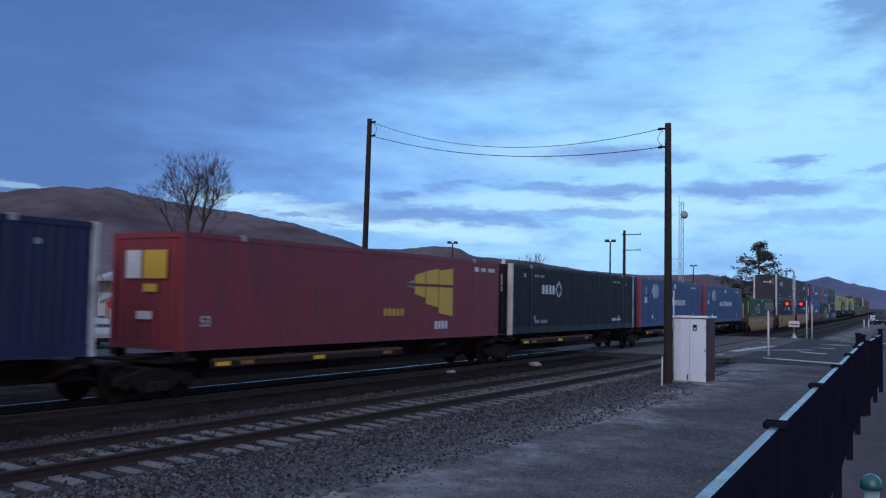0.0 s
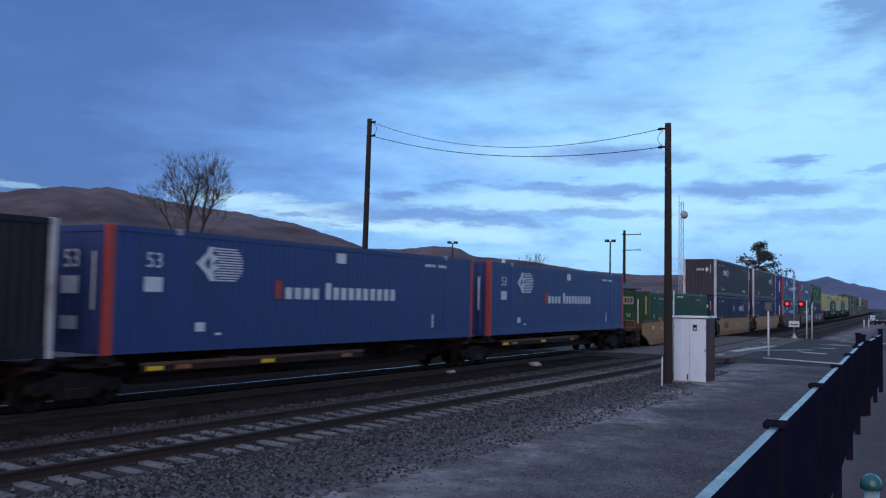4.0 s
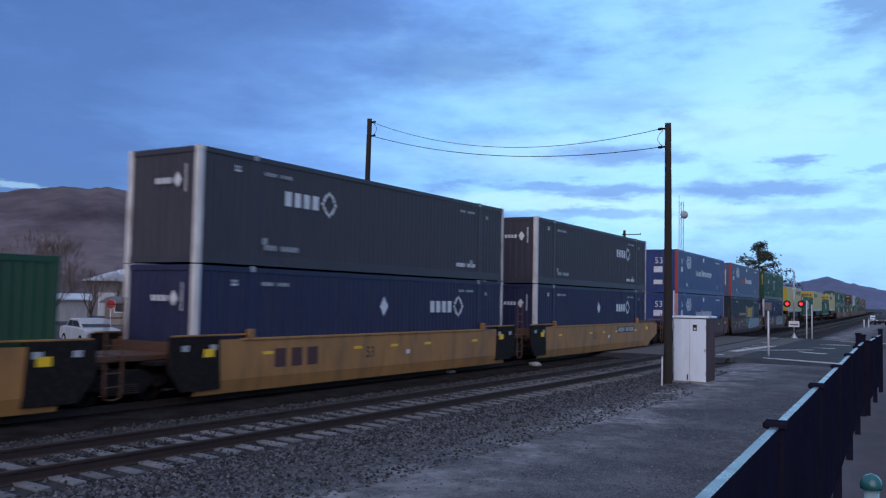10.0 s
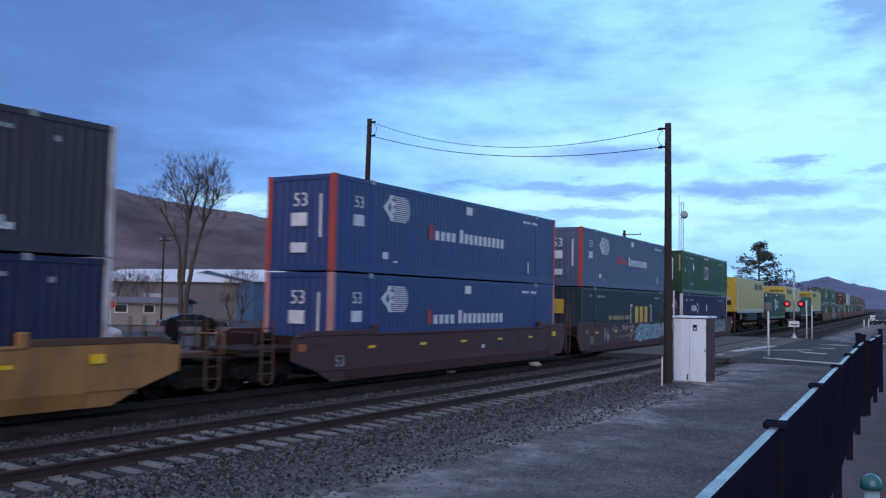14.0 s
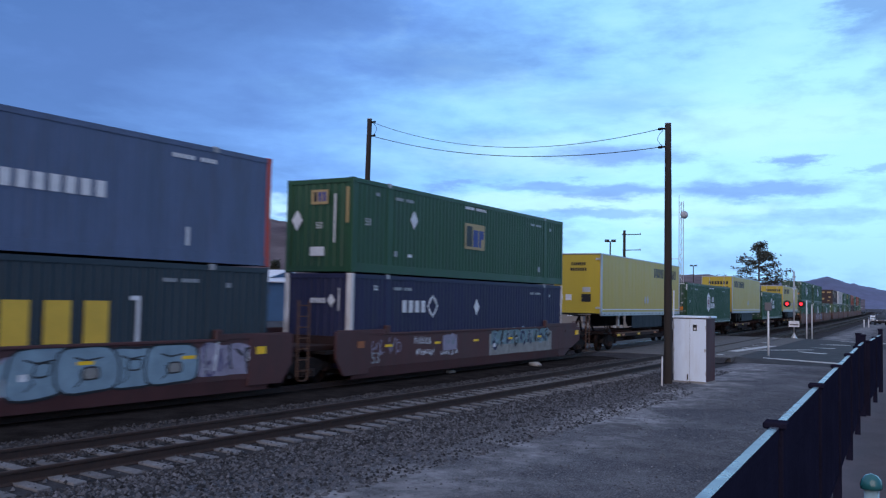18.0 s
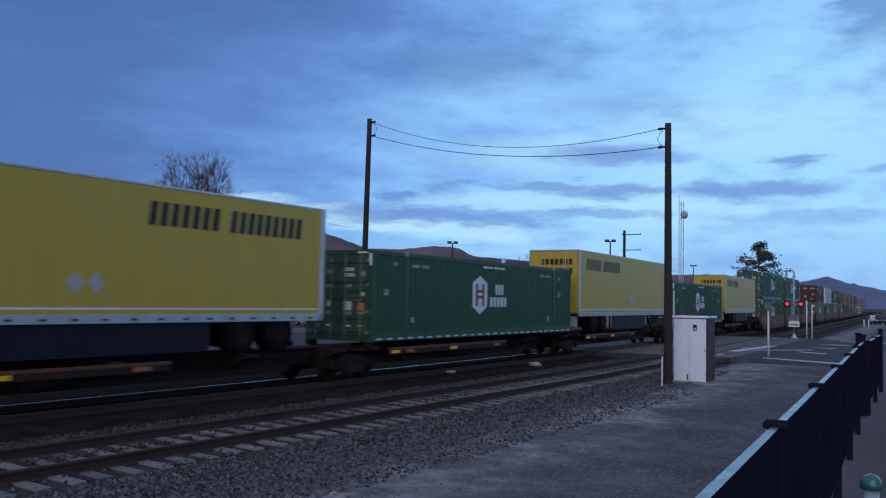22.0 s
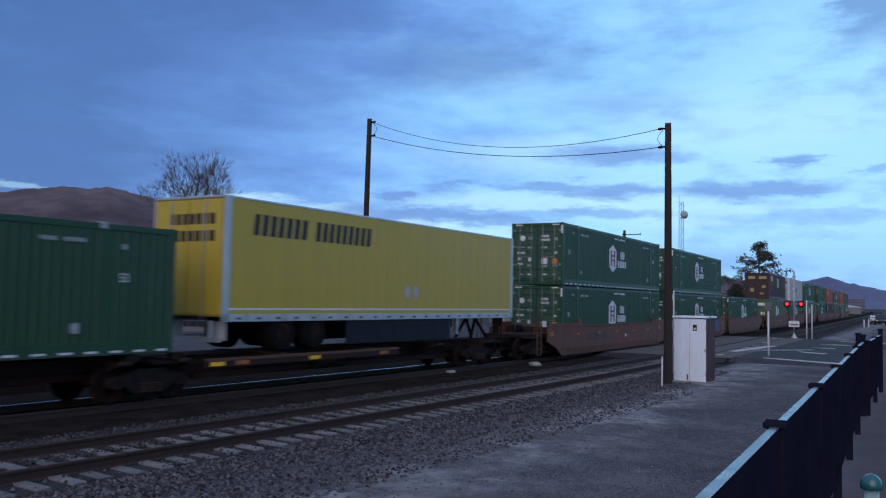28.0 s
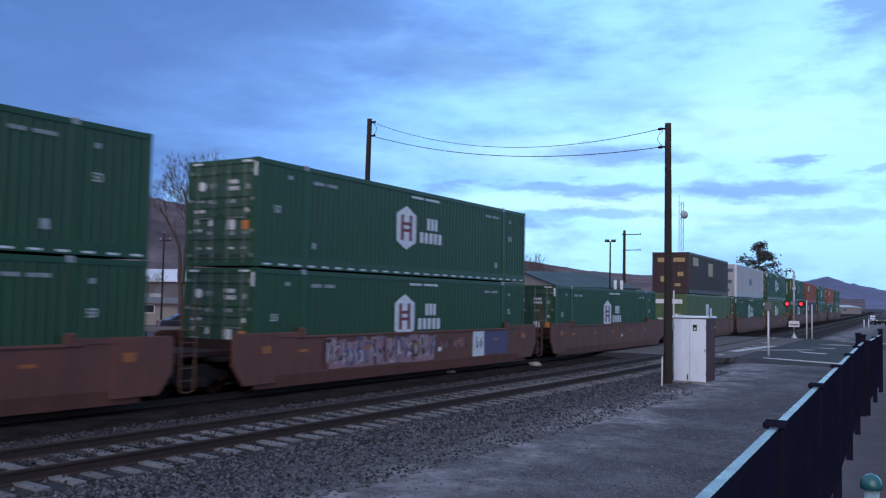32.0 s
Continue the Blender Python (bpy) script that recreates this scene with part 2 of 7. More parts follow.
GRIME = (0.035, 0.03, 0.028)
RUSTC = (0.10, 0.04, 0.02)
M = dict(
    red=make("red_paint", (0.225, 0.031, 0.044), 0.5, dirt=GRIME, streak=5, dirt_amount=0.35),
    black=make("black_container_paint", (0.016, 0.0145, 0.020), 0.5, spec=0.25, dirt=(0.05, 0.048, 0.056), streak=5, dirt_amount=0.3),
    charcoal=make("weathered_charcoal_paint", (0.052, 0.050, 0.064), 0.5, spec=0.25, dirt=(0.07, 0.066, 0.076), streak=5, dirt_amount=0.35),
    slate=make("dark_slate_paint", (0.030, 0.047, 0.060), 0.5, spec=0.25, dirt=(0.05, 0.065, 0.075), streak=5, dirt_amount=0.3),
    darkred=make("dark_red_vinyl", (0.20, 0.028, 0.045), 0.5, vary=0.1),
    navy=make("navy_paint", (0.023, 0.026, 0.070), 0.5, spec=0.25, dirt=(0.05, 0.055, 0.07), streak=5, dirt_amount=0.3),
    blue=make("blue_paint", (0.026, 0.051, 0.175), 0.45, dirt=(0.04, 0.045, 0.07), streak=5, dirt_amount=0.3),
    faded=make("faded_blue_paint", (0.085, 0.12, 0.21), 0.55, dirt=(0.07, 0.08, 0.1), streak=5, dirt_amount=0.4),
    green=make("green_paint", (0.0155, 0.066, 0.028), 0.45, dirt=(0.02, 0.04, 0.03), streak=5, dirt_amount=0.35),
    olive=make("light_green_paint", (0.075, 0.13, 0.055), 0.5, dirt=GRIME, streak=5, dirt_amount=0.35),
    brown=make("dark_brown_paint", (0.045, 0.026, 0.026), 0.5, dirt=GRIME, streak=5),
    pale=make("pale_grey_paint", (0.42, 0.44, 0.46), 0.5, dirt=(0.2, 0.19, 0.18), streak=5),
    orange=make("orange_red_paint", (0.28, 0.06, 0.025), 0.5, dirt=GRIME, streak=5),
    yellow=make("yellow_paint", (0.48, 0.365, 0.042), 0.4, vary=0.05, dirt=(0.36, 0.28, 0.05), streak=6, dirt_amount=0.15, bump=0.03),
    buff=make("railcar_yellow_paint", (0.375, 0.178, 0.052), 0.55, dirt=(0.10, 0.065, 0.035), streak=4, dirt_amount=0.6, scale=1.1),
    oxide=make("railcar_oxide_paint", (0.080, 0.031, 0.031), 0.65, dirt=(0.05, 0.03, 0.028), streak=4, dirt_amount=0.6, scale=1.1),
    rust=make("railcar_rust_brown_paint", (0.150, 0.060, 0.043), 0.7, dirt=(0.07, 0.035, 0.025), streak=4, dirt_amount=0.6, scale=1.1),
    grimy=make("grimy_black_steel", (0.014, 0.012, 0.012), 0.85, spec=0.15, dirt=(0.05, 0.035, 0.025), scale=3, dirt_amount=0.5),
    spine=make("spine_brown_steel", (0.034, 0.017, 0.015), 0.8, spec=0.2, dirt=GRIME, scale=2.0, dirt_amount=0.6),
    white=make("white_paint", (0.72, 0.72, 0.72), 0.5, dirt=(0.30, 0.27, 0.25), streak=4, dirt_amount=0.45),
    postred=make("signal_red_paint", (0.42, 0.055, 0.04), 0.5, dirt=(0.2, 0.05, 0.04), streak=4, dirt_amount=0.4),
    silver=make("galvanised_steel", (0.48, 0.49, 0.50), 0.42, 0.6, dirt=(0.25, 0.24, 0.23), streak=3),
    cast=make("light_steel_casting", (0.36, 0.37, 0.38), 0.6, 0.2, dirt=RUSTC),
    decal=make("white_vinyl", (0.70, 0.72, 0.74), 0.5, vary=0.1, dirt=(0.35, 0.35, 0.36), dirt_amount=0.4, scale=3),
    gold=make("gold_vinyl", (0.66, 0.43, 0.05), 0.5, vary=0.1),
    faint=make("worn_pale_vinyl", (0.33, 0.36, 0.38), 0.6, vary=0.2, dirt=(0.14, 0.16, 0.16), dirt_amount=0.7, scale=4),
    wornpost=make("rust_streaked_white_paint", (0.66, 0.65, 0.63), 0.55, streak=3, scale=1.4, dirt=(0.22, 0.13, 0.085), dirt_amount=0.75),
    tan=make("tan_vinyl", (0.40, 0.29, 0.13), 0.5, vary=0.1),
    ink=make("black_vinyl", (0.015, 0.015, 0.018), 0.5, vary=0.1),
    inkblue=make("dark_blue_vinyl", (0.03, 0.05, 0.22), 0.5, vary=0.1),
    inkred=make("red_vinyl", (0.45, 0.035, 0.035), 0.5, vary=0.1),
    reflect=make("yellow_reflector", (0.90, 0.56, 0.02), 0.35, vary=0.1),
    reforange=make("orange_reflector", (0.75, 0.22, 0.02), 0.4, vary=0.1),
    dimorange=make("dull_orange_reflector", (0.36, 0.12, 0.035), 0.5, vary=0.25, dirt=(0.12, 0.05, 0.03), scale=4),
    # dirty brown on the well cars; painted sky light on spine car edges
    lipbrown=make("dirt_worn_edge_paint", (0.115, 0.055, 0.032), 0.7, dirt=(0.05, 0.03, 0.022), scale=2, dirt_amount=0.6, streak=0.4),
    greensteel=make("green_grey_steel", (0.17, 0.22, 0.19), 0.5, 0.2, dirt=(0.2, 0.2, 0.19)),
    rubber=make("tyre_rubber", (0.009, 0.009, 0.010), 0.95, spec=0.06),
    wheelsteel=make("wheel_steel", (0.012, 0.010, 0.010), 0.9, 0.0, spec=0.1, dirt=RUSTC),
    railside=make("rusty_rail_steel", (0.045, 0.030, 0.026), 0.75, 0.2, dirt=(0.09, 0.045, 0.03), scale=4),
    railtop=make("polished_rail_head", (0.62, 0.62, 0.63), 0.22, 1.0, vary=0.08, bump=0.02),
    tie=make("weathered_tie_wood", (0.150, 0.150, 0.156), 0.9, vary=0.3, scale=3, grain=30, bump=0.5, dirt=(0.12, 0.11, 0.10), dirt_amount=0.6, per_object=0.25),
    darktie=make("dark_tie_wood", (0.024, 0.021, 0.020), 0.9, vary=0.3, scale=3, bump=0.5, per_object=0.25),
    stone=make("ballast_stone", (0.072, 0.074, 0.082), 0.85, spec=0.25, vary=0.3, scale=9, grain=60, bump=0.5, per_piece=0.85),
    stonedark=make("oiled_ballast_stone", (0.050, 0.048, 0.050), 0.85, spec=0.2, vary=0.3, scale=9, grain=60, bump=0.5, per_piece=0.7),
    pebble=make("lot_pebble_stone", (0.145, 0.147, 0.155), 0.9, spec=0.1, vary=0.3, scale=9, grain=60, bump=0.4, per_piece=0.6),
    rock=make("pale_rock", (0.34, 0.33, 0.31), 0.85, vary=0.25, scale=6, bump=0.5),
    concrete=make("worn_concrete", (0.30, 0.29, 0.28), 0.85, vary=0.2, scale=1.2, bump=0.3, dirt=(0.14, 0.13, 0.12), dirt_amount=0.5),
    # oil stain, darkened further to hold the shade under the train
    oily=make("oil_darkened_ballast", (0.025, 0.022, 0.021), 0.9, vary=0.4, scale=1.5, grain=26, bump=0.9, dirt=(0.036, 0.032, 0.030), dirt_amount=0.4, spec=0.0),
    panelcon=make("crossing_concrete", (0.135, 0.13, 0.128), 0.85, spec=0.08, vary=0.25, scale=1.2, bump=0.3, dirt=(0.07, 0.066, 0.064), dirt_amount=0.6),
    soil=make("dark_damp_soil", (0.034, 0.031, 0.030), 0.95, vary=0.45, scale=0.5, grain=12, bump=0.8, dirt=(0.060, 0.055, 0.050), dirt_amount=0.5, spec=0.0),
    walkway=make("walk_concrete", (0.115, 0.100, 0.108), 0.8, spec=0.08, vary=0.2, scale=1.0, bump=0.25, dirt=(0.08, 0.07, 0.07), dirt_amount=0.5),
    asphalt=make("road_asphalt", (0.050, 0.052, 0.056), 0.8, spec=0.08, vary=0.25, scale=0.5, grain=25, bump=0.4, dirt=(0.10, 0.10, 0.10), dirt_amount=0.5),
    roadpaint=make("road_paint", (0.55, 0.55, 0.54), 0.7, spec=0.08, vary=0.25, scale=2, dirt=(0.12, 0.12, 0.12), dirt_amount=0.7),
    polewood=make("creosoted_pole_wood", (0.030, 0.024, 0.020), 0.85, vary=0.3, scale=2, streak=8, bump=0.5),
    # rail head darkened and dulled to stand for the train's shade on it
    railworn=make("dull_worn_rail_head", (0.10, 0.085, 0.08), 0.6, 0.5, vary=0.2, dirt=RUSTC, scale=3),
    pinkpost=make("sun_bleached_red_paint", (0.50, 0.24, 0.22), 0.55, vary=0.12, dirt=(0.40, 0.10, 0.08), streak=3, dirt_amount=0.6),
    skirt=make("dark_blue_black_skirt", (0.009, 0.011, 0.020), 0.6, spec=0.2, vary=0.15, streak=3, dirt=(0.022, 0.022, 0.028), dirt_amount=0.4),
    doorgreen=make("worn_green_door_paint", (0.030, 0.080, 0.052), 0.55, streak=3, dirt=(0.09, 0.12, 0.10), dirt_amount=0.6),
    sprayblue=make("pale_blue_spray_paint", (0.21, 0.315, 0.385), 0.5, vary=0.18, dirt=(0.17, 0.24, 0.30), scale=2),
    spraylilac=make("dull_lilac_spray_paint", (0.28, 0.26, 0.34), 0.6, vary=0.25, dirt=(0.15, 0.12, 0.15), scale=3),
    spraypink=make("dull_pink_spray_paint", (0.30, 0.17, 0.19), 0.6, vary=0.3, dirt=(0.14, 0.08, 0.08), scale=3),
    spraycream=make("grey_cream_spray_paint", (0.27, 0.27, 0.25), 0.65, vary=0.25, dirt=(0.15, 0.12, 0.12), scale=2, dirt_amount=0.7),
    sprayviolet=make("dull_violet_spray_paint", (0.085, 0.075, 0.17), 0.6, vary=0.2, dirt=(0.10, 0.06, 0.07), scale=2, dirt_amount=0.6),
    sprayteal=make("grey_teal_spray_paint", (0.14, 0.22, 0.24), 0.6, vary=0.2, scale=2),
    wire=make("black_cable", (0.015, 0.015, 0.016), 0.6),
    cabinet=make("cabinet_white_paint", (0.77, 0.87, 0.97), 0.5, vary=0.06, scale=1, streak=3, dirt=(0.45, 0.43, 0.41), dirt_amount=0.25),
    maroon=make("maroon_paint", (0.072, 0.017, 0.021), 0.6, streak=4, dirt=GRIME),
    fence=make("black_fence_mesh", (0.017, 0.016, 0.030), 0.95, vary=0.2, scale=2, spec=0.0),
    # black rail's top face: reflected sky is put into this pale colour
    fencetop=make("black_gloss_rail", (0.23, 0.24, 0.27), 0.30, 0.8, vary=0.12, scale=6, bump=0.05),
    teal=make("teal_gloss_paint", (0.02, 0.12, 0.125), 0.22, vary=0.1, coat=0.5),
    # pale tone of the highlight along the handrail post, used as its paint
    sheen=make("pale_blue_gloss_paint", (0.25, 0.38, 0.42), 0.25, vary=0.1, coat=0.4),
    bark=make("grey_brown_bark", (0.085, 0.065, 0.055), 0.9, vary=0.3, scale=4, streak=3, bump=0.6),
    twig=make("bare_twigs", (0.105, 0.075, 0.060), 0.9, vary=0.3, scale=1),
    needle=make("dark_conifer_needles", (0.040, 0.042, 0.028), 0.8, vary=0.4, scale=1.2),
    roofwhite=make("white_metal_roof", (0.72, 0.75, 0.78), 0.5, vary=0.06, scale=0.3),
    wallblue=make("blue_metal_wall", (0.065, 0.135, 0.24), 0.6, vary=0.12, scale=0.4),
    wallgrey=make("grey_metal_wall", (0.15, 0.14, 0.145), 0.7, vary=0.12, scale=0.4),
    walltan=make("tan_wall", (0.26, 0.24, 0.22), 0.8, vary=0.12, scale=0.4),
    roofdark=make("dark_green_roof", (0.035, 0.055, 0.050), 0.6, vary=0.1, scale=0.4),
    glass=make("dark_window_glass", (0.02, 0.025, 0.03), 0.08, vary=0.02, bump=0.0, spec=0.6),
    carwhite=make("white_car_paint", (0.70, 0.71, 0.72), 0.25, vary=0.05, bump=0.0, coat=0.6),
    cardark=make("dark_car_paint", (0.03, 0.032, 0.04), 0.25, vary=0.05, bump=0.0, coat=0.6),
    redlamp=make("lit_red_lens", (0.5, 0.01, 0.01), 0.3, bump=0.0, glow=((1.0, 0.02, 0.035), 2.6)),
    lamplit=make("lit_white_lamp", (0.8, 0.8, 0.8), 0.3, bump=0.0, glow=((0.9, 0.95, 1.0), 14.0)),
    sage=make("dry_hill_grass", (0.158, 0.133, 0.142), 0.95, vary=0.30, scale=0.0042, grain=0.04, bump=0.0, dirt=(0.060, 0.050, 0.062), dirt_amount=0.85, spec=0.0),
    # distance haze is mixed into this base colour as lighter blue
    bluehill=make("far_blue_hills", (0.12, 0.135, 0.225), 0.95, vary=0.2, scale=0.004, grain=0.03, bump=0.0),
)


def ground_material():
    """Gravel lot: dark ballast grit, paler packed dirt where vehicles drive, weeds and stains."""
    m = bpy.data.materials.new("gravel_and_dirt")
    m.use_nodes = True
    n, l = m.node_tree.nodes, m.node_tree.links
    b = n["Principled BSDF"]
    tc = n.new("ShaderNodeTexCoord")

    def tex(sc, det, rough=0.6):
        t = n.new("ShaderNodeTexNoise")
        t.inputs["Scale"].default_value, t.inputs["Detail"].default_value, t.inputs["Roughness"].default_value = sc, det, rough
        l.new(tc.outputs["Object"], t.inputs["Vector"])
        return t.outputs["Fac"]

    def mth(op, a, b2, clamp=False):
        q = n.new("ShaderNodeMath")
        q.operation, q.use_clamp = op, clamp
        for i, v in enumerate((a, b2)):
            if isinstance(v, (int, float)):
                q.inputs[i].default_value = v
            else:
                l.new(v, q.inputs[i])
        return q.outputs[0]

    def rng(v, a, b2, c=0.0, d=1.0):
        r = n.new("ShaderNodeMapRange")
        r.interpolation_type = "SMOOTHSTEP"
        l.new(v, r.inputs[0])
        for i, q in enumerate((a, b2, c, d)):
            r.inputs[i + 1].default_value = q
        return r.outputs[0]

    def mix(f, a, c):
        q = n.new("ShaderNodeMix")
        q.data_type = "RGBA"
        l.new(f, q.inputs[0])
        for i, v in ((6, a), (7, c)):
            if isinstance(v, tuple):
                q.inputs[i].default_value = (*v, 1)
            else:
                l.new(v, q.inputs[i])
        return q.outputs[2]

    sp = n.new("ShaderNodeSeparateXYZ")
    l.new(tc.outputs["Object"], sp.inputs[0])
    wob = mth("MULTIPLY", mth("SUBTRACT", tex(0.35, 5), 0.5), 3.0)
    # packed drive about 2.5 m wide between the fence and the ballast, thin grit towards the fence
    lane = mth("SUBTRACT", mth("ADD", sp.outputs[1], mth("MULTIPLY", wob, 0.7)), mth("MULTIPLY", sp.outputs[0], 0.085))
    drive = mth("MULTIPLY", rng(lane, 8.5, 7.3), rng(lane, 4.8, 6.6, 0.30, 1.0))
    drive = mth("MULTIPLY", drive, rng(lane, 0.5, 1.6))
    speck = tex(28, 4, 0.75)
    grit = mix(rng(speck, 0.42, 0.66), (0.040, 0.043, 0.051), (0.195, 0.204, 0.224))
    grit = mix(rng(tex(7.0, 6, 0.75), 0.46, 0.64, 0.0, 0.6), grit, (0.165, 0.169, 0.182))
    grit = mix(rng(tex(11.0, 5, 0.7), 0.55, 0.68, 0.0, 0.6), grit, (0.030, 0.031, 0.036))
    dirt = mix(rng(tex(2.2, 8, 0.68), 0.36, 0.64), (0.18, 0.181, 0.188), (0.36, 0.362, 0.37))
    col = mix(mth("MULTIPLY", mth("MULTIPLY", drive, rng(tex(1.3, 6), 0.3, 0.6, 0.55, 1.0)), rng(tex(0.42, 4), 0.36, 0.58, 0.30, 1.0)), grit, dirt)
    stain = rng(tex(0.22, 5), 0.50, 0.72, 0, 0.38)
    col = mix(stain, col, (0.050, 0.048, 0.048))
    l.new(col, b.inputs["Base Color"])
    b.inputs["Roughness"].default_value = 0.95
    b.inputs["Specular IOR Level"].default_value = 0.0
    bp = n.new("ShaderNodeBump")
    bp.inputs["Strength"].default_value, bp.inputs["Distance"].default_value = 0.7, 0.03
    l.new(tex(22, 5, 0.7), bp.inputs["Height"])
    l.new(bp.outputs[0], b.inputs["Normal"])
    return m


M["ground"] = ground_material()


# ---- mesh helpers ----
def bx(bm, x0, x1, y0, y1, z0, z1, mi=0, m=None):
    v = [bm.verts.new((x, y, z)) for z in (z0, z1) for y in (y0, y1) for x in (x0, x1)]
    if m is not None:
        for q in v:
            q.co = m @ q.co
    fs = [bm.faces.new([v[i] for i in f]) for f in ((0, 2, 3, 1), (4, 5, 7, 6), (0, 1, 5, 4), (2, 6, 7, 3), (0, 4, 6, 2), (1, 3, 7, 5))]
    for f in fs:
        f.material_index = mi
    return v


def cyl(bm, p, q, r, r2=None, n=10, mi=0, caps=True):
    p, q = Vector(p), Vector(q)
    r2 = r if r2 is None else r2
    d = (q - p).normalized()
    a = d.orthogonal().normalized()
    b = d.cross(a)
    r0 = [bm.verts.new(p + (a * math.cos(t) + b * math.sin(t)) * r) for t in (2 * math.pi * i / n for i in range(n))]
    r1 = [bm.verts.new(q + (a * math.cos(t) + b * math.sin(t)) * r2) for t in (2 * math.pi * i / n for i in range(n))]
    fs = [bm.faces.new((r0[i], r0[(i + 1) % n], r1[(i + 1) % n], r1[i])) for i in range(n)]
    if caps:
        fs += [bm.faces.new(r0[::-1]), bm.faces.new(r1)]
    for f in fs:
        f.material_index, f.smooth = mi, len(f.verts) == 4 and n > 6
    return r0 + r1


def prism(bm, outline, y0, y1, axis="y", mi=0):
    """A plate of the given outline (pairs), from y0 to y1 along the axis."""
    def at(u, w, d):
        return {"y": (u, d, w), "x": (d, u, w), "z": (u, w, d)}[axis]
    a = [bm.verts.new(at(u, w, y0)) for u, w in outline]
    b = [bm.verts.new(at(u, w, y1)) for u, w in outline]
    k = len(a)
    fs = [bm.faces.new(a), bm.faces.new(b[::-1])]
    fs += [bm.faces.new((a[i], b[i], b[(i + 1) % k], a[(i + 1) % k])) for i in range(k)]
    for f in fs:
        f.material_index = mi
    return fs


def tube(bm, pts, r, n=6, mi=0):
    pts = [Vector(p) for p in pts]
    rings, ref = [], None
    for i, p in enumerate(pts):
        d = (pts[min(i + 1, len(pts) - 1)] - pts[max(i - 1, 0)]).normalized()
        ref = d.orthogonal().normalized() if ref is None else (ref - d * ref.dot(d)).normalized()
        w = d.cross(ref)
        rings.append([bm.verts.new(p + (ref * math.cos(t) + w * math.sin(t)) * r) for t in (6.2832 * k / n for k in range(n))])
    for a, b in zip(rings, rings[1:]):
        for k in range(n):
            f = bm.faces.new((a[k], a[(k + 1) % n], b[(k + 1) % n], b[k]))
            f.smooth, f.material_index = True, mi
    bm.faces.new(rings[0][::-1])
    bm.faces.new(rings[-1])


def lathe(bm, prof, n=16, mi=0, centre=(0, 0, 0), axis="z"):
    rings = []
    for r, h in prof:
        ring = []
        for i in range(n):
            t = 2 * math.pi * i / n
            c, s = r * math.cos(t), r * math.sin(t)
            co = (c, s, h) if axis == "z" else (c, h, s)
            ring.append(bm.verts.new(Vector(co) + Vector(centre)))
        rings.append(ring)
    for a, b in zip(rings, rings[1:]):
        for i in range(n):
            f = bm.faces.new((a[i], a[(i + 1) % n], b[(i + 1) % n], b[i]))
            f.smooth, f.material_index = True, mi
    for ring in (rings[0][::-1], rings[-1]):
        bm.faces.new(ring).material_index = mi


def finish(bm, name, mats, bevel=0.0):
    bmesh.ops.recalc_face_normals(bm, faces=bm.faces)
    if bevel:
        bmesh.ops.bevel(bm, geom=list(bm.edges), offset=bevel, segments=1, affect="EDGES", clamp_overlap=True)
    me = bpy.data.meshes.new(name)
    bm.to_mesh(me)
    bm.free()
    for m in mats if isinstance(mats, (list, tuple)) else [mats]:
        me.materials.append(m)
    return me


def part(name, bm, material, parent, label="", bevel=0.0, at=None):
    me = bm if isinstance(bm, bpy.types.Mesh) else finish(bm, name, material, bevel)
    ob = new(name, me)
    ob.parent = parent
    if at is not None:
        ob.matrix_basis = at
    return tagged(ob, label)


def thing(name, label, category, group="", kind="", m=None):
    ob = new(name)
    ob.empty_display_size = 0.3
    if m is not None:
        ob.matrix_basis = m
    return tagged(ob, label, category, group, kind)


def solid(name, bm, material, label, category, group="", kind="", m=None, bevel=0.0):
    ob = new(name, finish(bm, name, material, bevel))
    if m is not None:
        ob.matrix_basis = m
    return tagged(ob, label, category, group, kind)


def boxmesh(name, x0, x1, y0, y1, z0, z1, material, bevel=0.0):
    bm = bmesh.new()
    bx(bm, x0, x1, y0, y1, z0, z1)
    return finish(bm, name, material, bevel)


def raw(name, verts, faces, mats):
    me = bpy.data.meshes.new(name)
    me.from_pydata(verts, [], faces)
    for m in mats if isinstance(mats, (list, tuple)) else [mats]:
        me.materials.append(m)
    return me


_glyphs = {}


def figures(text, size, material):
    """A flat mesh of the built-in letters, in the x-z plane, facing -y, its lower left at the origin."""
    key = (text, size, material.name)
    if key not in _glyphs:
        cu = bpy.data.curves.new("figures", "FONT")
        cu.body, cu.size, cu.extrude = text, size * 1.4, 0.002
        ob = bpy.data.objects.new("figures", cu)
        scene.collection.objects.link(ob)
        bpy.context.view_layer.update()
        me = bpy.data.meshes.new_from_object(ob)
        bpy.data.objects.remove(ob)
        me.transform(Matrix.Rotation(radians(90), 4, "X"))
        me.materials.clear()
        me.materials.append(material)
        _glyphs[key] = me
    return _glyphs[key]


# ---- ground, hills, tracks, road ----
def sheet():
    bm = bmesh.new()
    xs = [-4600, -1500, -400, -100, -30, 0, 10, 20, 30, 40, 60, 90, 140, 250, 600, 1500, 4600]
    ys = [-4600, -1500, -400, -100, -30, -10, 0, 3, 6, 9, 12, 15, 20, 30, 60, 120, 300, 800, 4600]
    g = [[bm.verts.new((x, y, GROUND)) for y in ys] for x in xs]
    for i in range(len(xs) - 1):
        for j in range(len(ys) - 1):
            bm.faces.new((g[i][j], g[i + 1][j], g[i + 1][j + 1], g[i][j + 1]))
    return solid("ground", bm, M["ground"], "grey gravel lot with packed paler dirt drive", "ground", kind="structure")


sheet()


